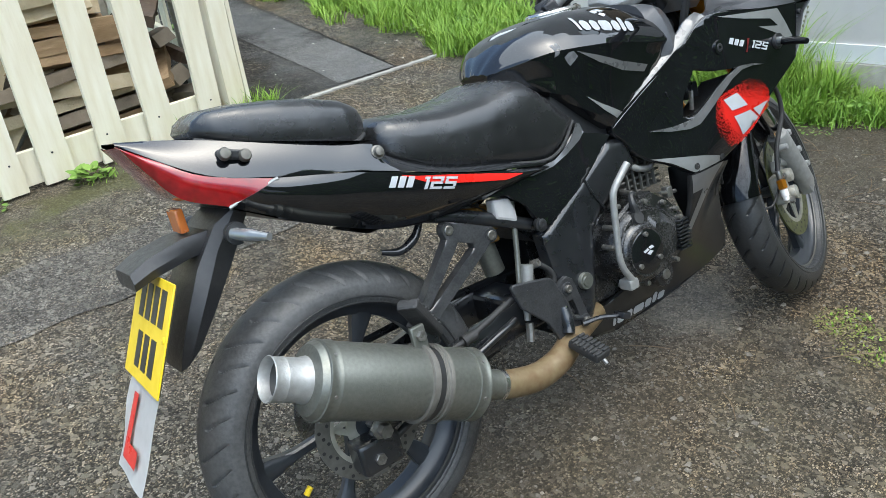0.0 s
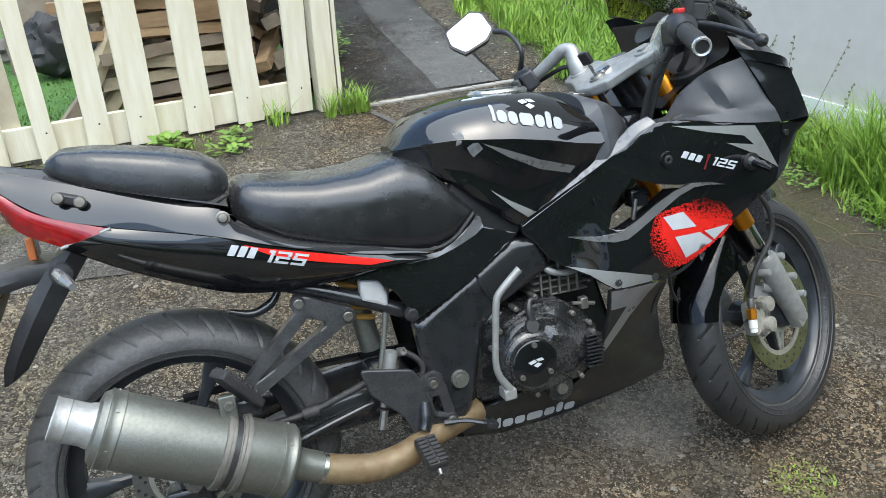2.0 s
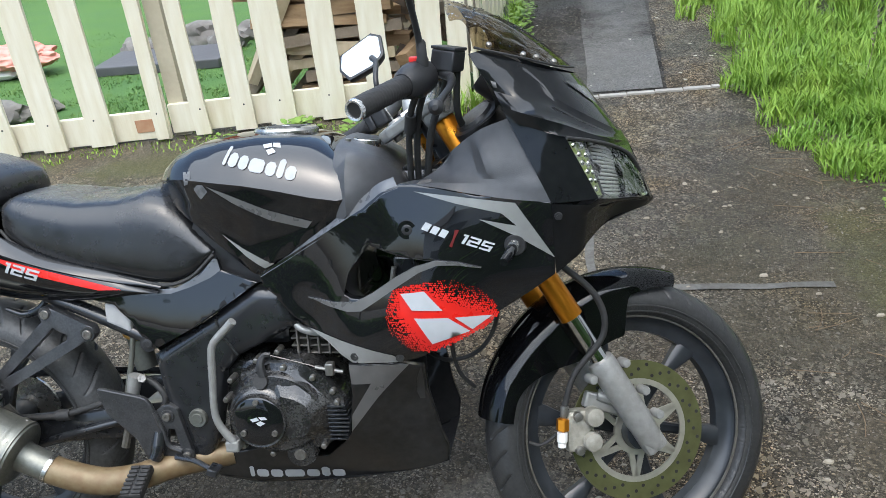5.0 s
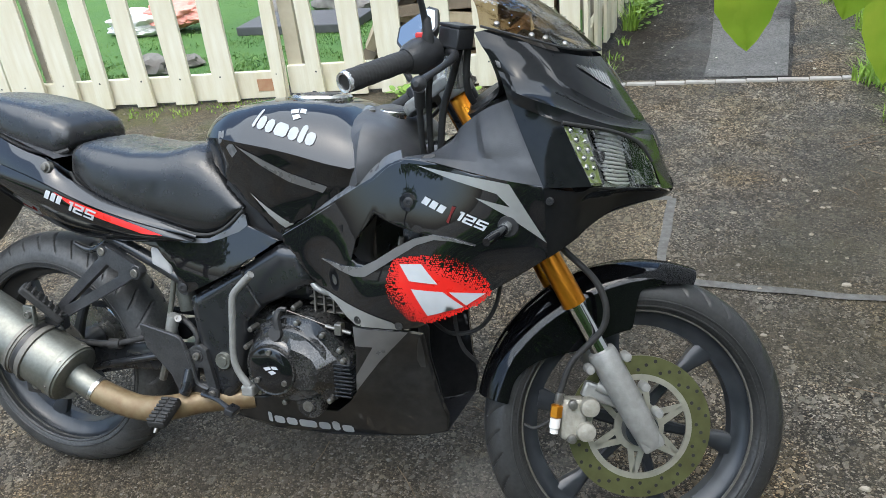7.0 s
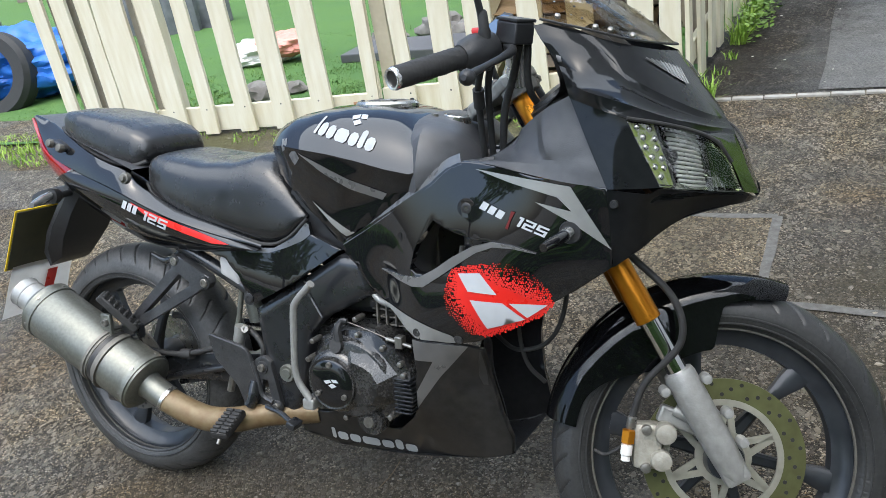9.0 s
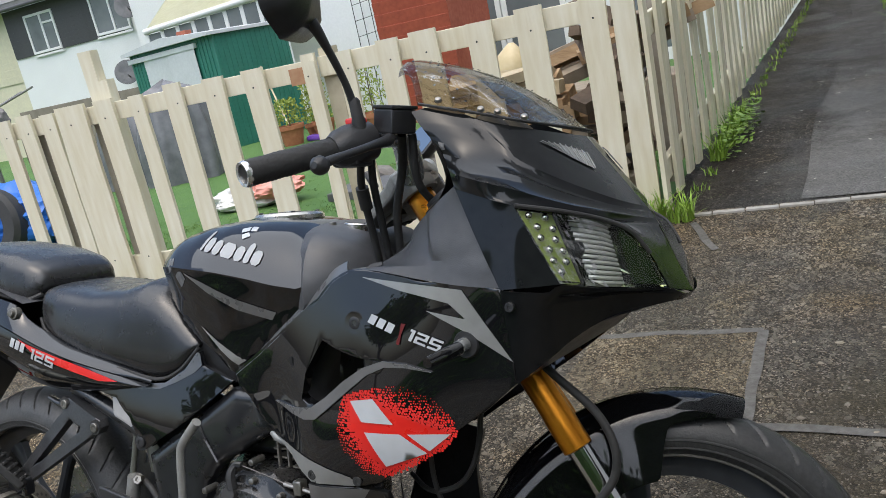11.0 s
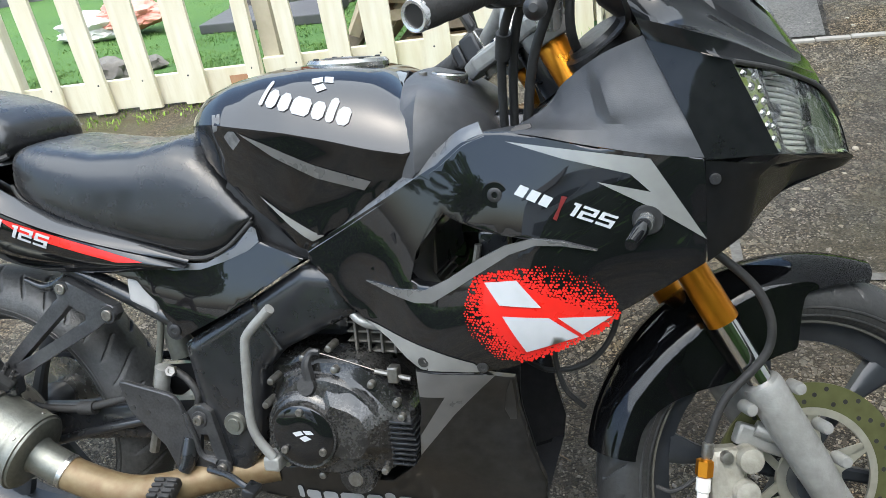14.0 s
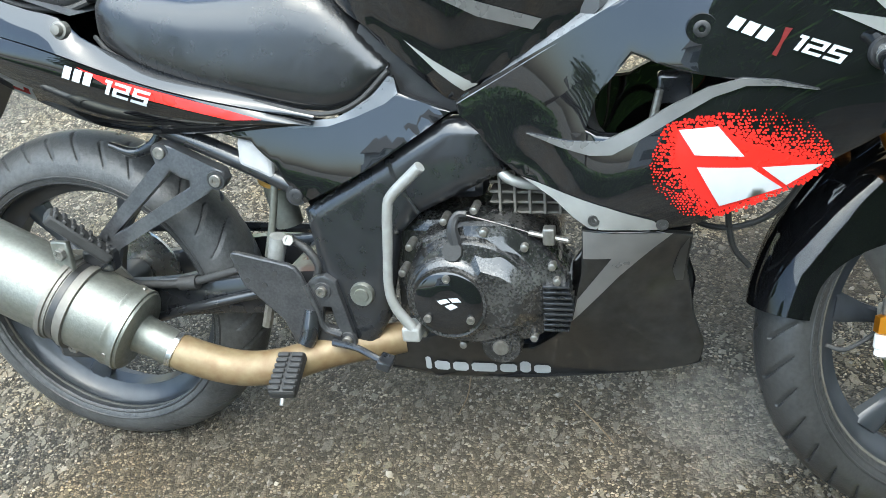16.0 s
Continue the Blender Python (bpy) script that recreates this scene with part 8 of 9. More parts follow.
def split_log(name, c, d, ln, w, h, material):
    d = Vector(d).normalized()
    m = Matrix.Translation(c) @ d.to_track_quat("X", "Z").to_matrix().to_4x4() @ pose(0, 0, 0, rngw.uniform(-25, 25), 0, 0)
    bm = bmesh.new()
    n = 4
    rows = [[m @ Vector((ln * (i / n - 0.5), w * a + rngw.uniform(-0.004, 0.004), h * b + rngw.uniform(-0.004, 0.004))) for a, b in ((-0.5, -0.5), (0.5, -0.45), (0.48, 0.5), (-0.45, 0.46))] for i in range(n + 1)]
    vs = grid(bm, rows, close=True)
    cap(bm, vs[0][::-1]), cap(bm, vs[-1])
    bmesh.ops.bevel(bm, geom=[e for e in bm.edges if e.calc_face_angle(0) > 1], offset=0.004, segments=1, affect="EDGES")
    return tagged(part(name, bm, material, sharp=30), "split length of firewood on the pile" if material is TIMBER else "grey weathered timber offcut on the pile", "firewood", "woodpile")


OLDT = surface("greyed_timber", (0.30, 0.25, 0.19), (0.20, 0.16, 0.115), 22, 5, rough=0.85, bump=0.5, bscale=110)
PALET = surface("pale_sawn_timber", (0.60, 0.52, 0.37), (0.44, 0.36, 0.23), 22, 5, rough=0.8, bump=0.4, bscale=110)
for lay in range(11):
    z = 0.20 + 0.062 * lay
    for r_ in range(3):
        y = 2.62 + 0.13 * r_ + rngw.uniform(-0.02, 0.02)
        x = rngw.uniform(0.30, 0.42) - 0.02 * lay
        split_log("firewood", (x, y, z), (1, rngw.uniform(-0.15, 0.15), rngw.uniform(-0.08, 0.08)), rngw.uniform(0.45, 0.75), rngw.uniform(0.06, 0.11), rngw.uniform(0.04, 0.065), rngw.choice((PALET, OLDT, PALET, TIMBER)))
for k in range(22):
    x = rngw.uniform(0.60, 0.80)
    split_log("firewood", (x, rngw.uniform(2.62, 2.9), 0.22 + 0.036 * k), (rngw.uniform(-0.6, 0.6), 1, rngw.uniform(-0.5, 0.5)), rngw.uniform(0.2, 0.42), rngw.uniform(0.05, 0.1), rngw.uniform(0.04, 0.08), rngw.choice((TIMBER, OLDT, BARK)))
for k in range(9):
    split_log("firewood", (-0.18 + 0.035 * k, 2.66 + 0.05 * (k % 3), 0.30 + 0.025 * (k % 4)), (0.75, 0.1, 0.8), rngw.uniform(0.5, 0.8), 0.07, 0.05, rngw.choice((OLDT, PALET)))
split_log("firewood", (0.02, 2.6, 0.62), (0.5, 0.05, 0.85), 0.7, 0.06, 0.05, PALET)
for k in range(10):
    split_log("firewood", (0.35 + 0.045 * k, 3.1 + 0.06 * (k % 3), 0.78 + 0.03 * (k % 5)), (1, 0.3, 0.25), rngw.uniform(0.5, 0.9), 0.1, 0.06, rngw.choice((OLDT, TIMBER)))


# ---- garden things ----
def crumpled(name, c, size, material, label, category, seed, cuts=5, amp=0.35):
    bm = bmesh.new()
    bmesh.ops.create_icosphere(bm, subdivisions=cuts, radius=1)
    for v in bm.verts:
        p = v.co.copy()
        n = 1 + amp * noise.noise(p * 1.6 + Vector((seed, 0, 0))) + amp * 0.5 * noise.noise(p * 4 + Vector((0, seed, 0))) + amp * 0.2 * noise.noise(p * 9 + Vector((0, 0, seed)))
        v.co = Vector((p.x * size[0] * n, p.y * size[1] * n, max(-0.98, p.z) * size[2] * (n if p.z > 0 else 1)))
    return tagged(part(name, bm, material, m=pose(*c)), label, category)


BLUE = surface("blue_tarpaulin", (0.02, 0.10, 0.42), (0.03, 0.16, 0.55), 20, 5, rough=0.4, bump=0.3)
crumpled("tarpaulin", (-4.25, 3.35, lawn_z(3.35) + 0.22), (0.62, 0.42, 0.26), BLUE, "crumpled blue tarpaulin heaped on the lawn", "tarpaulin", 4)
tagged(part("old_tyre", lathe([(0.20, -0.08), (0.29, -0.085), (0.32, -0.05), (0.32, 0.05), (0.29, 0.085), (0.20, 0.08)], 40, axis=(0.3, -1, 0.3), at=(-4.05, 2.95, lawn_z(3) + 0.24), loop=True), GRIP), "old black tyre on the lawn", "tyre")
GREYC = surface("grey_cover_sheet", (0.20, 0.205, 0.22), (0.11, 0.115, 0.125), 12, 4, rough=0.45, bump=0.3, bscale=60)


def draped(name, c, size, material, label, category, seed):
    """A sheet hanging in uneven upright folds over something."""
    rows = []
    for j in range(15):
        f = j / 14
        row = []
        for i in range(72):
            a = 2 * math.pi * i / 72
            q = Vector((math.cos(a), math.sin(a), 0))
            fold = (0.13 * (1 - f) + 0.02) * math.sin(9 * a + 3 * noise.noise(q * 1.5 + Vector((seed, 0, f))) + seed)
            r = (1 - 0.42 * f ** 4) * (1 + fold + 0.12 * noise.noise(q * 1.3 + Vector((0, seed, f * 1.2)))) * (0.0 if j == 14 else 1.0)
            row.append(Vector((q.x * size[0] * r, q.y * size[1] * r, size[2] * (f if j < 14 else 1.02) + 0.05 * noise.noise(q * 2 + Vector((f, seed, 0))) * f)))
        rows.append(row)
    bm = bmesh.new()
    vs = grid(bm, rows, close=True)
    cap(bm, vs[0][::-1])
    bmesh.ops.remove_doubles(bm, verts=bm.verts, dist=0.002)
    return tagged(part(name, bm, material, m=pose(*c), sharp=60), label, category)



draped("covered_barbecue", (-5.1, 6.3, lawn_z(6.3)), (0.44, 0.40, 1.12), GREYC, "barbecue under a grey folded sheet on the lawn", "garden cover", 2)
draped("covered_bicycle", (-5.9, 6.4, lawn_z(6.3)), (0.52, 0.32, 1.0), GREYC, "bicycle under a grey folded sheet on the lawn", "garden cover", 9)
crumpled("compost_bag", (-2.45, 3.95, lawn_z(3.9) + 0.07), (0.30, 0.17, 0.10), surface("white_plastic_bag", (0.72, 0.70, 0.68), (0.6, 0.58, 0.55), 12, 4, rough=0.4), "white plastic bag lying on the lawn", "bag", 6)
crumpled("red_bag", (-2.2, 3.97, lawn_z(3.9) + 0.12), (0.26, 0.16, 0.09), surface("faded_red_bag", (0.72, 0.20, 0.15), (0.6, 0.3, 0.24), 9, 4, rough=0.45), "faded red plastic bag on top of another", "bag", 8)
for k, (x, y, s) in enumerate(((-1.5, 4.3, 0.16), (-1.2, 4.6, 0.2), (-0.9, 4.4, 0.14), (-1.65, 2.85, 0.12), (-1.5, 3.0, 0.08), (-0.75, 4.7, 0.16))):
    crumpled("rock", (x, y, lawn_z(y) + s * 0.3), (s, s * 0.7, s * 0.55), surface("grey_rock", (0.22, 0.21, 0.19), (0.13, 0.12, 0.11), 20, 6, rough=0.85, bump=0.5) if k == 0 else bpy.data.materials["grey_rock"], "grey garden rock on the lawn", "rock", k + 1.5, 3, 0.4)
tagged(part("slate_slab", block((-1.6, 3.75, lawn_z(3.8) + 0.0), (-0.75, 4.2, lawn_z(3.8) + 0.06), 0.008, Matrix()), surface("dark_slate", (0.06, 0.062, 0.066), (0.10, 0.10, 0.105), 14, 4, rough=0.6, bump=0.4)), "dark slate slab lying on the lawn", "slab")


def potted(x, y, r, h, plant, seed):
    z = lawn_z(y)
    pot = thing("potted_plant", pose(x, y, z), "green plant in a terracotta pot" if plant < 0.45 else "bushy yellow-green shrub in a terracotta pot", "plant pot", "potted plants")
    TC = bpy.data.materials.get("terracotta") or surface("terracotta", (0.42, 0.17, 0.08), (0.32, 0.12, 0.06), 25, 6, rough=0.8, bump=0.2)
    part("pot", lathe([(r * 0.62, 0), (r * 0.66, 0.0), (r * 0.9, h * 0.8), (r, h * 0.8), (r, h), (r * 0.9, h), (r * 0.85, h * 0.85)], 28, axis=(0, 0, 1)), TC, pot)
    rr = random.Random(seed)
    vs, fs = [], []
    for _ in range(420):
        a, q, zz = rr.uniform(0, 6.28), r * 1.2 * math.sqrt(rr.random()), h + plant * rr.random()
        c = Vector((q * math.cos(a) * (1.1 - 0.6 * (zz - h) / plant), q * math.sin(a) * (1.1 - 0.6 * (zz - h) / plant), zz))
        d = Vector((rr.uniform(-1, 1), rr.uniform(-1, 1), rr.uniform(0, 1.4))).normalized() * rr.uniform(0.03, 0.08)
        s = d.orthogonal().normalized() * 0.010
        k = len(vs)
        vs += [tuple(c), tuple(c + d * 0.5 + s), tuple(c + d), tuple(c + d * 0.5 - s)]
        fs.append((k, k + 1, k + 2, k + 3))
    me = bpy.data.meshes.new("foliage")
    me.from_pydata(vs, [], fs)
    me.materials.append(bpy.data.materials.get("shrub_foliage") or surface("shrub_foliage", (0.12, 0.22, 0.03), (0.30, 0.32, 0.05), 12, 5, rough=0.6))
    ob = new("foliage", me)
    ob.parent = pot
    st = part("stem", tube([(0, 0, h * 0.8), (0.01, 0, h + plant * 0.5), (0, 0.01, h + plant * 0.8)], [0.012, 0.008, 0.004], 8), BARK, pot)
    part("soil", lathe([(0.001, h * 0.84), (r * 0.88, h * 0.86)], 24, axis=(0, 0, 1)), BARK, pot)


potted(-5.14, 8.5, 0.2, 0.28, 0.35, 1)
potted(-4.75, 8.75, 0.17, 0.26, 0.55, 2)
potted(-3.50, 8.0, 0.2, 0.3, 0.72, 3)
potted(-5.05, 9.0, 0.16, 0.22, 0.6, 4)

# green metal shed
SHG = surface("dark_green_sheet_metal", (0.022, 0.135, 0.10), (0.035, 0.18, 0.135), 20, 3, rough=0.45, bump=0.1)
SHW = surface("grey_white_sheet_metal", (0.62, 0.64, 0.66), (0.52, 0.54, 0.56), 20, 3, rough=0.5)
sz = lawn_z(10)
shed = thing("garden_shed", pose(-6.95, 9.6, sz, 0, 0, -15.8), "dark green metal garden shed with pale sliding doors", "shed")
part("wall", block((-2.55, 0, 0), (0, 1.5, 1.80), 0.01), SHG, shed)
for i in range(15):
    part("wall_rib", block((-0.004, 0.06 + 0.098 * i, 0), (0.010, 0.08 + 0.098 * i, 1.79), 0.003), SHG, shed)
for x in (-2.48, -2.38, -2.28, -2.18, -0.42, -0.32, -0.22, -0.12):
    part("wall_rib", block((x, -0.012, 0), (x + 0.02, 0.002, 1.79), 0.003), SHG, shed)
part("door", block((-2.08, -0.03, 0.04), (-1.26, -0.004, 1.66), 0.004), SHW, shed)
part("door", block((-1.28, -0.046, 0.04), (-0.50, -0.032, 1.66), 0.004), SHW, shed)
part("door_rail", block((-2.55, -0.06, 1.66), (-0.45, -0.002, 1.74), 0.004), SHW, shed)
part("roof", loft([[Vector((x, -0.12, 1.80)), Vector((x, 1.58, 1.80 + 0.0)), Vector((x, 1.58, 1.85 + o)), Vector((x, -0.12, 1.85 + o))] for x, o in ((-2.62, 0.0), (-1.3, 0.10), (0.06, 0.0))]), SHW, shed)
tagged(part("broom", tube([(-5.6, 9.2, lawn_z(9.2)), (-6.62, 10.2, lawn_z(9.2) + 1.15)], 0.014, 8), PALET), "wooden broom handle leaning on the shed", "broom")
tagged(part("purple_toy", block((-5.0, 8.6, lawn_z(8.6)), (-4.75, 8.8, lawn_z(8.6) + 0.08), 0.03), surface("purple_plastic", (0.16, 0.06, 0.45), (0.2, 0.08, 0.5), 9, 4, rough=0.4)), "purple plastic toy on the lawn", "toy")
tagged(part("brick_stack", block((-8.1, 10.15, sz + 1.90), (-7.9, 10.3, sz + 2.0), 0.004), surface("red_brick", (0.42, 0.13, 0.07), (0.3, 0.1, 0.06), 30, 8, rough=0.85)), "single red brick on the shed roof", "brick")

# red timber shed
RED = surface("red_brown_stained_boards", (0.36, 0.075, 0.035), (0.26, 0.05, 0.025), 16, 4, rough=0.65, bump=0.3)
rs = thing("red_shed", pose(0, 0, -0.1), "red-brown weatherboarded timber shed", "shed")
RX0, RX1, RY = -4.05, -2.92, 9.6
part("body", block((RX0 + 0.02, RY + 0.03, 0), (RX1 - 0.02, RY + 1.6, 2.5)), RED, rs)
for i in range(15):
    part("board", block((RX0, -0.012, 0), (RX1, 0.012, 0.185), 0.003, pose(0, 0, 0, 5, 0, 0)), RED, rs, m=pose(0, RY + 0.014, 0.02 + 0.17 * i))
part("roof", block((RX0 - 0.1, RY - 0.12, 2.5), (RX1 + 0.1, RY + 1.7, 2.58), 0.01), BARK, rs)

# ---- houses ----
HY = 18.0
house = thing("house", pose(0, 0, 0), "white rendered house with black cladding and a tiled roof", "house")
hx = lambda x14: 1.537 + (x14 - 1.537) * 1.27
hz = lambda z14: 1.2 + (z14 - 1.2) * 1.27
HX0, HX1 = hx(-16.7), -3.0
CLAD = surface("black_shiplap_boards", (0.04, 0.04, 0.043), (0.065, 0.065, 0.07), 20, 3, rough=0.5)
TILE = surface("grey_roof_tiles", (0.13, 0.13, 0.135), (0.19, 0.19, 0.19), 20, 3, rough=0.8, bump=0.3)
UPVC = surface("white_window_plastic", (0.8, 0.8, 0.8), (0.74, 0.74, 0.74), 20, 3, rough=0.35)
PANE = surface("dark_window_glass", (0.10, 0.115, 0.125), (0.2, 0.22, 0.23), 1.5, 0.8, rough=0.08, rvar=0.02)
CURT = surface("net_curtain", (0.5, 0.52, 0.53), (0.36, 0.38, 0.39), 14, 3, rough=0.9)
part("wall", block((HX0, HY, -0.3), (hx(-12.1), HY + 7, hz(3.72))), RENDERW, house)
part("gable_wall", block((hx(-12.1) + 0.002, HY - 0.6, -0.3), (HX1, HY + 7, 7.5)), RENDERW, house)
for i in range(11):
    z0 = hz(2.55) + (hz(3.7) - hz(2.55)) * i / 11
    part("cladding_board", block((HX0 + 0.05, -0.03, 0), (hx(-12.9), 0.006, (hz(3.7) - hz(2.55)) / 11 + 0.01), 0.004, pose(0, 0, 0, 3, 0, 0)), CLAD, house, m=pose(0, HY - 0.012, z0))
part("roof", loft([[Vector((HX0 - 3, HY - 0.45, hz(3.72))), Vector((hx(-12.1), HY - 0.45, hz(3.72))), Vector((hx(-12.1), HY - 0.45, hz(3.72) + 0.14)), Vector((HX0 - 3, HY - 0.45, hz(3.72) + 0.14))], [Vector((HX0 - 3, HY + 3.5, hz(3.72) + 2.3)), Vector((hx(-12.1), HY + 3.5, hz(3.72) + 2.3)), Vector((hx(-12.1), HY + 3.5, hz(3.72) + 2.44)), Vector((HX0 - 3, HY + 3.5, hz(3.72) + 2.44))]]), TILE, house)
for i in range(16):
    f = i / 16
    part("tile_course", block((HX0 - 3, 0, 0), (hx(-12.1), 0.30, 0.03), 0.006, pose(0, 0, 0, 30, 0, 0)), TILE, house, m=pose(0, HY - 0.45 + 3.95 * f, hz(3.72) + 0.14 + 2.3 * f))
part("gutter", tube([(HX0 - 3, HY - 0.5, hz(3.70)), (hx(-12.1), HY - 0.5, hz(3.70))], 0.06, 10), CLAD, house)
part("downpipe", tube([(hx(-12.25), HY - 0.42, hz(3.7)), (hx(-12.2), HY - 0.06, hz(3.45)), (hx(-12.2), HY - 0.06, 0)], 0.04, 10), CLAD, house)


def window(x0, x1, z0, z1, y, parent):
    fr = part("window", block((x0 - 0.03, y - 0.05, z0 - 0.09), (x1 + 0.03, y - 0.03, z0 - 0.03), 0.005), UPVC, parent, "white plastic window with net curtains")
    w = 0.075
    for a in (((x0, z0), (x1, z0 + w)), ((x0, z1 - w), (x1, z1)), ((x0, z0 + w), (x0 + w, z1 - w)), ((x1 - w, z0 + w), (x1, z1 - w)), ((x0 * 0.45 + x1 * 0.55 - w / 2, z0 + w), (x0 * 0.45 + x1 * 0.55 + w / 2, z1 - w)), ((x0 * 0.45 + x1 * 0.55, z1 - 0.36), (x1 - w, z1 - 0.30))):
        part("frame_bar", block((a[0][0], y - 0.055, a[0][1]), (a[1][0], y + 0.0, a[1][1]), 0.006), UPVC, fr)
    part("pane", block((x0 + 0.03, y - 0.028, z0 + 0.03), (x1 - 0.03, y - 0.024, z1 - 0.03)), PANE, fr)
    for q in (0.18, 0.62, 0.86):
        c = bmesh.new()
        xa = x0 + (x1 - x0) * q
        grid(c, [[Vector((xa + 0.03 * i - 0.12, y - 0.0225 + 0.0 * i, z)) for i in range(9)] for z in (z0 + w, z1 - w)])
        for v in c.verts:
            v.co.y = y - 0.0215 - 0.001 * math.sin(v.co.x * 90)
        part("curtain", c, CURT, fr)
    return fr


window(hx(-15.95), hx(-14.95), hz(2.56), hz(3.50), HY - 0.03, house)
window(hx(-13.72), hx(-12.62), hz(2.60), hz(3.60), HY - 0.03, house)
for x14, z14 in ((-12.25, 3.05), (-12.82, 1.66)):
    dish = part("satellite_dish", lathe([(0.02, 0.05), (0.2, 0.035), (0.36, 0.0), (0.37, 0.004), (0.2, 0.045), (0.02, 0.06)], 36, axis=(-0.5, 0.8, -0.3), at=(hx(x14), HY - 0.5, hz(z14))), surface("grey_dish", (0.12, 0.125, 0.13), (0.08, 0.085, 0.09), 12, 3, rough=0.5) if x14 > -12.5 else bpy.data.materials["grey_dish"], house)
    part("dish_arm", tube([(hx(x14) + 0.02, HY - 0.45, hz(z14) - 0.15), (hx(x14) + 0.35, HY - 0.85, hz(z14) - 0.1)], 0.02, 8), CLAD, dish)
# pale neighbour house
nb = thing("neighbour_house", pose(0, 0, 0), "cream clad house beside the white one", "house")
NBM = surface("cream_boards", (0.66, 0.62, 0.45), (0.56, 0.53, 0.4), 16, 3, rough=0.7)
part("wall", block((HX0 - 9, HY + 0.05, -0.3), (HX0 - 0.01, HY + 7, hz(3.72))), NBM, nb)
for i in range(10):
    part("board", block((HX0 - 9, -0.02, 0), (HX0 - 0.01, 0.005, 0.24), 0.004, pose(0, 0, 0, 3, 0, 0)), NBM, nb, m=pose(0, HY + 0.035, hz(2.0) + 0.22 * i))
# conservatory
cons = thing("conservatory", pose(0, 0, 0), "white conservatory with a cream polycarbonate roof", "conservatory")
CREAMR = surface("cream_polycarbonate", (0.72, 0.70, 0.50), (0.64, 0.62, 0.44), 10, 2, rough=0.4)
k13 = lambda x14, z14, y: (1.537 + (x14 - 1.537) * (y + 0.8) / 14.8, y, 1.2 + (z14 - 1.2) * (y + 0.8) / 14.8)
ca, cb, ccx, cd = Vector(k13(-12.3, 2.46, 14.0)), Vector(k13(-8.6, 2.62, 14.0)), Vector(k13(-7.2, 3.5, 17.3)), Vector(k13(-10.9, 3.35, 17.3))
rfb = bmesh.new()
grid(rfb, [[ca.lerp(cb, i / 14) + Vector((0, 0, 0.02 * (i % 2))) for i in range(15)], [cd.lerp(ccx, i / 14) + Vector((0, 0, 0.02 * (i % 2))) for i in range(15)]])
bmesh.ops.solidify(rfb, geom=rfb.faces[:], thickness=0.04)
part("roof", rfb, CREAMR, cons)
part("gutter", tube([ca + Vector((0, -0.05, -0.05)), cb + Vector((0, -0.05, -0.05))], 0.07, 10), UPVC, cons)
for i in range(9):
    p = ca.lerp(cb, i / 8)
    part("frame_post", block((p.x - 0.05, 13.98, -0.2), (p.x + 0.05, 14.06, p.z - 0.06), 0.005), UPVC, cons)
    if i < 8:
        q = ca.lerp(cb, (i + 1) / 8)
        part("pane", block((p.x + 0.05, 14.0, 0.6), (q.x - 0.05, 14.02, min(p.z, q.z) - 0.12)), PANE, cons)
part("dwarf_wall", block((ca.x, 14.0, -0.2), (cb.x, 14.2, 0.6)), RENDERW, cons)
# back doors of the house
bdr = thing("back_door", pose(0, 0, 0), "white framed back door with dark glass", "door")
DY = 12.6
part("wall", block((-6.9, DY + 0.05, -0.2), (3.2, DY + 0.3, 3.4)), RENDERW, bdr)
for x0, x1 in ((-4.30, -3.24), (-3.22, -2.12), (-1.2, -0.2)):
    fr = part("door_frame", block((x0, DY - 0.03, -0.15), (x0 + 0.09, DY + 0.05, 2.1), 0.005), UPVC, bdr)
    part("door_frame", block((x1 - 0.09, DY - 0.03, -0.15), (x1, DY + 0.05, 2.1), 0.005), UPVC, bdr)
    part("door_head", block((x0, DY - 0.03, 2.1), (x1, DY + 0.05, 2.2), 0.005), UPVC, bdr)
    part("pane", block((x0 + 0.09, DY, 0.1), (x1 - 0.09, DY + 0.03, 2.1)), PANE, bdr)
    part("kick_panel", block((x0 + 0.09, DY - 0.01, -0.15), (x1 - 0.09, DY + 0.04, 0.1)), UPVC, bdr)
# trellis
tr = thing("trellis", pose(-5.95, 12.4, -0.1, 0, 0, 0), "thin metal trellis against the white wall", "trellis")
for i in range(4):
    part("upright", tube([(0.18 * i, 0, 0), (0.18 * i, 0, 2.6)], 0.008, 6), CLAD, tr)
for i in range(9):
    part("crossbar", tube([(0, 0.01, 0.25 + 0.28 * i), (0.54, 0.01, 0.30 + 0.28 * i)], 0.006, 6), CLAD, tr)
# low garden wall and lattice behind
tagged(part("lattice_fence", block((-16, 13.0, -0.2), (-8.5, 13.08, 1.25), 0.01), surface("grey_brown_lattice", (0.16, 0.14, 0.11), (0.24, 0.21, 0.17), 6, 3, rough=0.9)), "weathered lattice fence at the garden end", "fence")
dryer = thing("rotary_dryer", pose(-5.95, 4.6, lawn_z(4.6)), "rusty rotary clothes dryer", "clothes dryer")
part("pole", tube([(0, 0, 0), (0, 0, 1.25)], 0.02, 10), BOLT, dryer)
for a in (0.2, 1.8, 3.3, 4.9):
    part("arm", tube([(0, 0, 1.1), (0.7 * math.cos(a), 0.7 * math.sin(a), 1.28)], 0.010, 8), BOLT, dryer)
crumpled("peg_bag", (-5.6, 4.5, lawn_z(4.5) + 1.02), (0.14, 0.1, 0.13), surface("grey_cloth", (0.14, 0.13, 0.13), (0.22, 0.21, 0.2), 20, 5, rough=0.9), "grey bundle hanging on the clothes dryer", "peg bag", 3, 4)
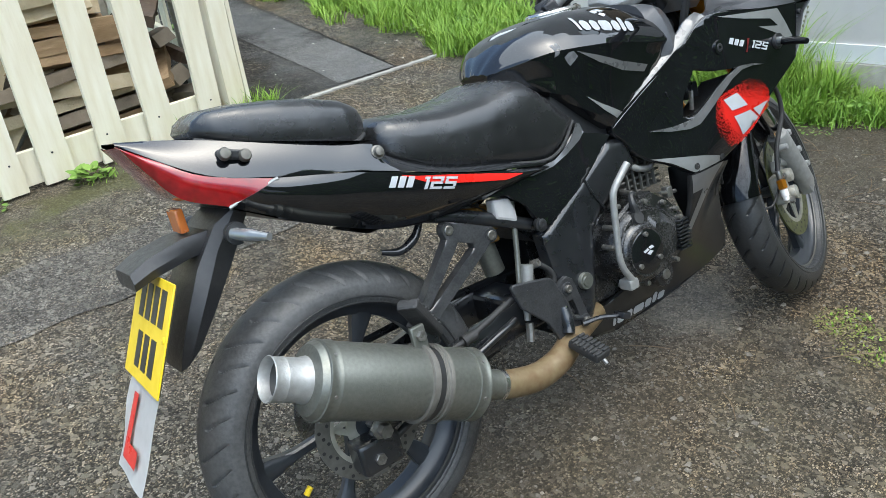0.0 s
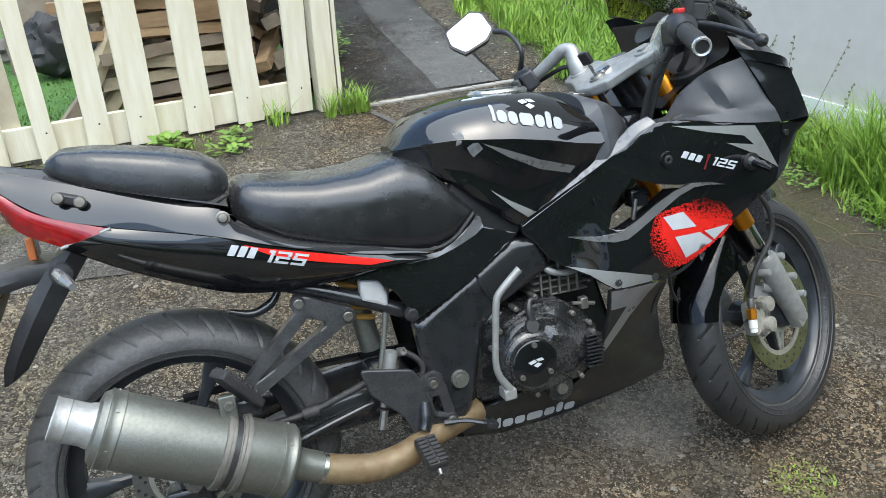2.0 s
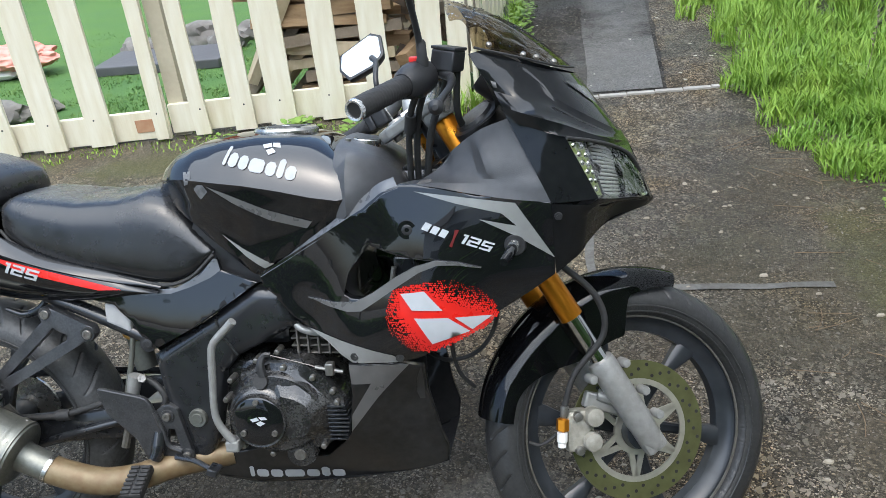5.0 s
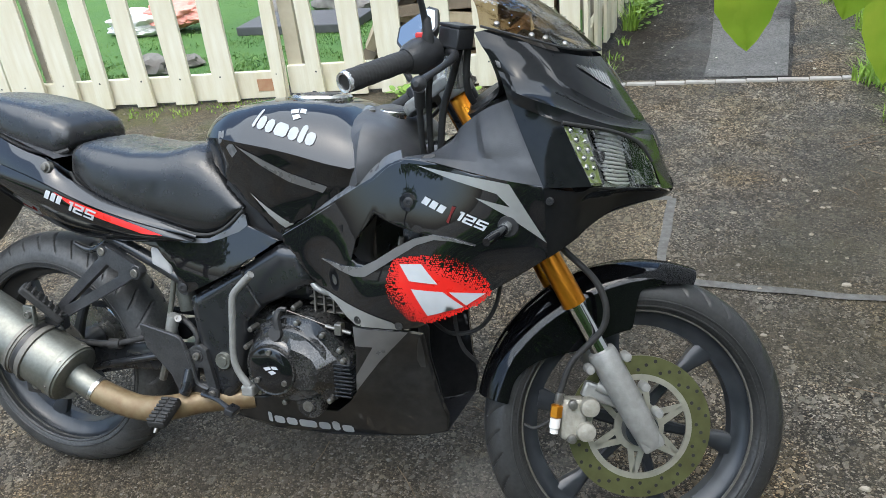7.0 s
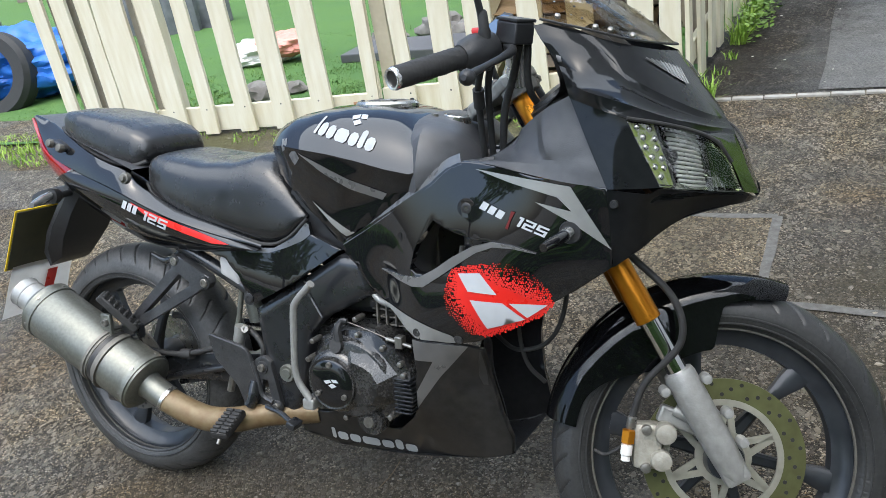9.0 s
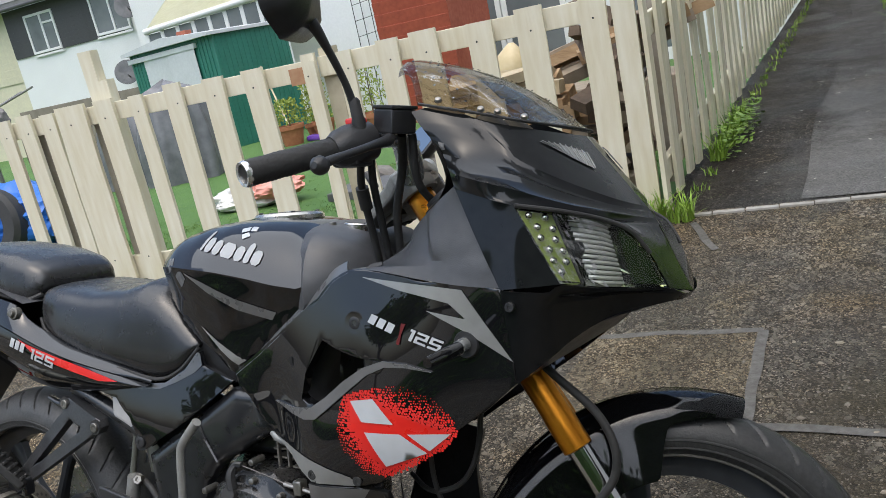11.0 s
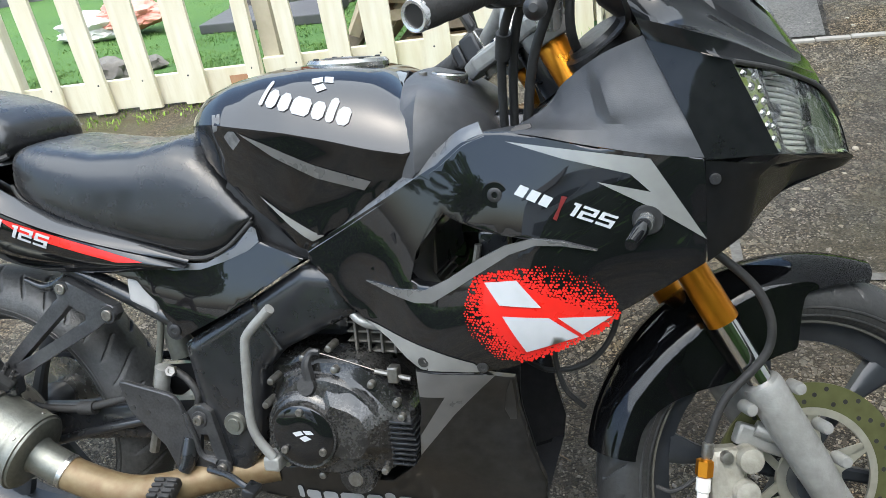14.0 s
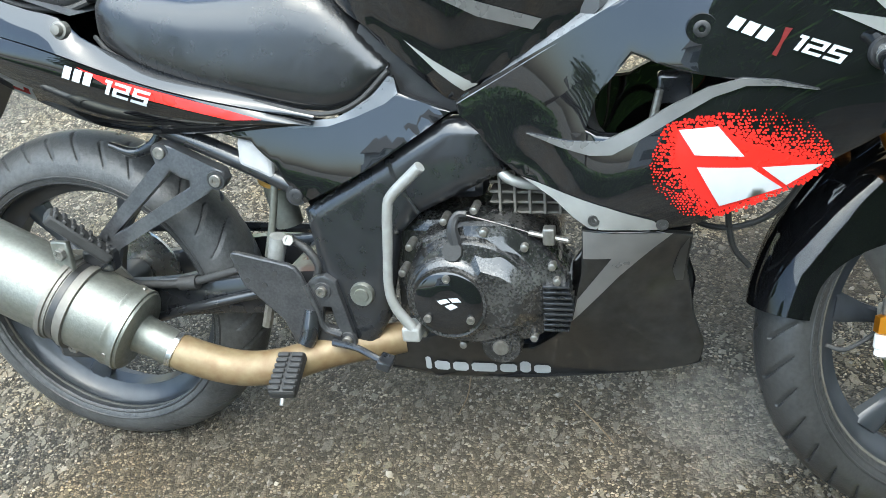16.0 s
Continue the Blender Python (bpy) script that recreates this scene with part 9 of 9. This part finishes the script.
# bicycle parts and a pale bottle behind the fence near the corner
tagged(part("gas_bottle", lathe([(0.02, 0.36), (0.04, 0.34), (0.10, 0.28), (0.13, 0.2), (0.13, 0.05), (0.1, 0.0)], 28, axis=(0.1, 0, 1), at=(-0.34, 4.4, 0.56)), surface("cream_enamel", (0.6, 0.5, 0.3), (0.5, 0.4, 0.22), 20, 5, rough=0.4)), "cream gas bottle among the clutter", "gas bottle")
tagged(part("clutter_shelf", block((-0.6, 4.2, 0.1), (0.8, 4.7, 0.56), 0.01), OLDT), "rough timber shelf holding clutter", "shelf")
for k, (x, y, z, s) in enumerate(((-0.05, 4.3, 0.62, 0.10), (0.45, 4.3, 0.62, 0.12), (0.62, 4.35, 0.8, 0.11), (0.1, 3.9, 0.3, 0.2), (-0.3, 4.0, 0.28, 0.18))):
    crumpled("dark_sack", (x, y, z), (s, s * 0.8, s), GRIP, "dark plastic sack among the clutter", "sack", k + 20, 4, 0.4)
tagged(part("leaning_plank", block((0, -0.04, 0), (1.5, 0.04, 0.03), 0.004, pose(-0.15, 3.4, 0.95, 0, -12, 3)), OLDT), "long grey plank propped on the woodpile", "plank")

# ---- hedge and shrub on the yard's near side ----
HEDGEL = surface("spring_hedge_leaves", (0.10, 0.25, 0.025), (0.20, 0.38, 0.05), 6, 1.5, rough=0.5)


def leaf_mass(name, boxes, n, size, label, seed):
    r = random.Random(seed)
    vs, fs = [], []
    for lo, hi in boxes:
        for _ in range(n):
            c = Vector([r.uniform(lo[i], hi[i]) for i in range(3)])
            c.z = min(c.z, hi[2] - 0.05 + 0.07 * noise.noise(c * 1.3))
            d = Vector((r.uniform(-1, 1), r.uniform(-1, 1), r.uniform(-1, 1))).normalized() * size * r.uniform(0.6, 1.3)
            s = d.orthogonal().normalized() * size * 0.4
            k = len(vs)
            vs += [tuple(c), tuple(c + d * 0.5 + s), tuple(c + d), tuple(c + d * 0.5 - s)]
            fs.append((k, k + 1, k + 2, k + 3))
    me = bpy.data.meshes.new(name)
    me.from_pydata(vs, [], fs)
    me.materials.append(HEDGEL)
    return tagged(new(name, me), label, "hedge", kind="stuff")


# out of view; the heights follow what the black paint mirrors
HEDGE = [((-7.5, -4.0, -0.4), (-3.5, -3.1, 0.25)), ((-3.5, -4.0, -0.4), (-0.1, -3.1, 0.35)), ((-0.1, -4.0, -0.4), (3.6, -3.1, 2.3)), ((2.9, -3.2, -0.3), (4.0, -0.95, 2.7))]
leaf_mass("hedge", HEDGE, 15000, 0.055, "tall dense green hedge round the yard", 31)
# plain filler blocks, their dark colour standing in for shade among the leaves
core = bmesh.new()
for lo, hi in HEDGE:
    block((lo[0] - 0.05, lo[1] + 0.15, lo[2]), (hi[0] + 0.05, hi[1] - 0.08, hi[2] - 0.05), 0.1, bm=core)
tagged(part("hedge_core", core, surface("hedge_shade", (0.03, 0.06, 0.012), (0.05, 0.09, 0.02), 9, 3, rough=0.9)), "solid filler inside the hedge, coloured dark for shade among leaves", "hedge", kind="stuff")
shrub = thing("shrub", Matrix(), "young shrub with a long branch of fresh green leaves", "shrub")
part("trunk", tube([(2.05, -1.75, -0.2), (2.02, -1.7, 0.5), (1.95, -1.6, 1.2), (1.85, -1.45, 1.65)], [0.03, 0.025, 0.018, 0.012], 10), BARK, shrub)
part("twig", tube([(1.75, -1.25, 1.48), (1.62, -0.95, 1.36), (1.52, -0.76, 1.26), (1.479, -0.72, 1.222)], [0.005, 0.003, 0.0016, 0.001], 8, 30), BARK, shrub)
part("branch", tube([(1.92, -1.55, 1.4), (1.75, -1.25, 1.48), (1.56, -0.98, 1.345), (1.47, -0.91, 1.275), (1.41, -0.895, 1.262)], [0.010, 0.006, 0.003, 0.0016, 0.001], 8, 40), BARK, shrub)
FRESH = surface("fresh_leaf", (0.22, 0.40, 0.03), (0.46, 0.54, 0.07), 70, 16, rough=0.42, bump=0.3, bscale=90, share=0.5)


def big_leaf(base, d, nrm, ln, wd):
    d = Vector(d).normalized()
    nrm = Vector(nrm)
    nrm = (nrm - d * nrm.dot(d)).normalized()
    s = d.cross(nrm)
    bm = bmesh.new()
    rows = []
    for i in range(11):
        f = i / 10
        w = wd * (math.sin(math.pi * min(1, f ** 0.75)) ** 0.8) * (1 if i % 2 else 0.94) * (1 - 0.15 * f)
        if f > 0.9:
            w = wd * 0.12 * (1 - f) * 10
        rows.append([Vector(base) + d * ln * f + s * w * q + nrm * (0.12 * wd * abs(q) - 0.10 * ln * f * f + 0.02 * wd * math.sin(f * 9)) for q in (-1, -0.6, -0.2, 0, 0.2, 0.6, 1)])
    grid(bm, rows)
    bmesh.ops.solidify(bm, geom=bm.faces[:], thickness=0.0002)
    return part("leaf", bm, FRESH, shrub, "")


big_leaf((1.404, -0.895, 1.262), (0.1, 0.05, -1), (0.2, -1, 0), 0.029, 0.0105)
big_leaf((1.479, -0.72, 1.220), (0.05, -0.15, -1), (0.2, -1, 0.1), 0.052, 0.0145)
big_leaf((1.437, -0.90, 1.268), (-0.2, 0.1, -1), (0.2, -1, 0.1), 0.026, 0.010)
big_leaf((1.452, -0.905, 1.268), (-0.1, 0, -1), (-0.3, -1, 0.1), 0.030, 0.0105)
for k in range(9):
    f = 1.48 + 0.05 * k
    big_leaf((f, -0.93 - 0.07 * k, 1.30 + 0.025 * k), (rng.uniform(-0.6, 0.9), rng.uniform(-1, 0.1), rng.uniform(-0.4, 0.9)), (0, -0.5, 1), 0.035, 0.012)

# ---- the street's other side, behind the hedge: out of view, there for reflections ----
opp = thing("opposite_house", pose(-1.0, -22.0, -0.6), "white rendered house across the street", "house")
part("wall", block((-8, -6, 0), (8, 0, 5.2)), RENDERW, opp)
part("roof", loft([[Vector((-8.4, 0.4, 5.1)), Vector((8.4, 0.4, 5.1)), Vector((8.4, 0.4, 5.25)), Vector((-8.4, 0.4, 5.25))], [Vector((-8.4, -3, 7.6)), Vector((8.4, -3, 7.6)), Vector((8.4, -3, 7.75)), Vector((-8.4, -3, 7.75))], [Vector((-8.4, -6.4, 5.1)), Vector((8.4, -6.4, 5.1)), Vector((8.4, -6.4, 5.25)), Vector((-8.4, -6.4, 5.25))]]), TILE, opp)
for x in (-6, -2.4, 1.4, 5):
    for z in (0.9, 3.4):
        part("window", block((x - 0.7, -0.02, z), (x + 0.7, 0.03, z + 1.2), 0.01), PANE, opp)
        part("window_sill", block((x - 0.8, -0.02, z - 0.1), (x + 0.8, 0.12, z), 0.01), UPVC, opp)
# trees added out of view, only for the glossy paint to mirror
for k, (x, y, h) in enumerate(((-9.6, -10.5, 6.0), (12.0, -3.5, 6.0), (-13, -2, 6.0))):
    tree = thing("tree", pose(x, y, -0.5), "unseen leafy green tree added for reflections", "tree", "street trees")
    part("trunk", tube([(0, 0, 0), (0.1, 0.05, h * 0.3), (0.0, 0.1, h * 0.6)], [0.16, 0.12, 0.05], 10), BARK, tree)
    for j in range(5):
        a = 1.26 * j + k
        part("limb", tube([(0.05, 0.05, h * (0.28 + 0.05 * j)), (0.8 * math.cos(a), 0.8 * math.sin(a), h * (0.45 + 0.06 * j)), (1.4 * math.cos(a), 1.4 * math.sin(a), h * (0.55 + 0.07 * j))], [0.06, 0.04, 0.015], 8), BARK, tree)
    r = random.Random(k)
    vs, fs = [], []
    for _ in range(8000):
        c = Vector((r.gauss(0, 1.1), r.gauss(0, 1.0), h * 0.60 + r.gauss(0, h * 0.16)))
        if noise.noise(c * 0.9) < -0.25 or (c.x / 1.7) ** 2 + (c.y / 1.6) ** 2 + ((c.z - h * 0.6) / (h * 0.24)) ** 2 > 1:
            continue
        d = Vector((r.uniform(-1, 1), r.uniform(-1, 1), r.uniform(-1, 0.6))).normalized() * 0.22
        s_ = d.orthogonal().normalized() * 0.085
        i = len(vs)
        vs += [tuple(c), tuple(c + d * 0.5 + s_), tuple(c + d), tuple(c + d * 0.5 - s_)]
        fs.append((i, i + 1, i + 2, i + 3))
    me = bpy.data.meshes.new("crown")
    me.from_pydata(vs, [], fs)
    me.materials.append(LEAF)
    new("crown", me).parent = tree
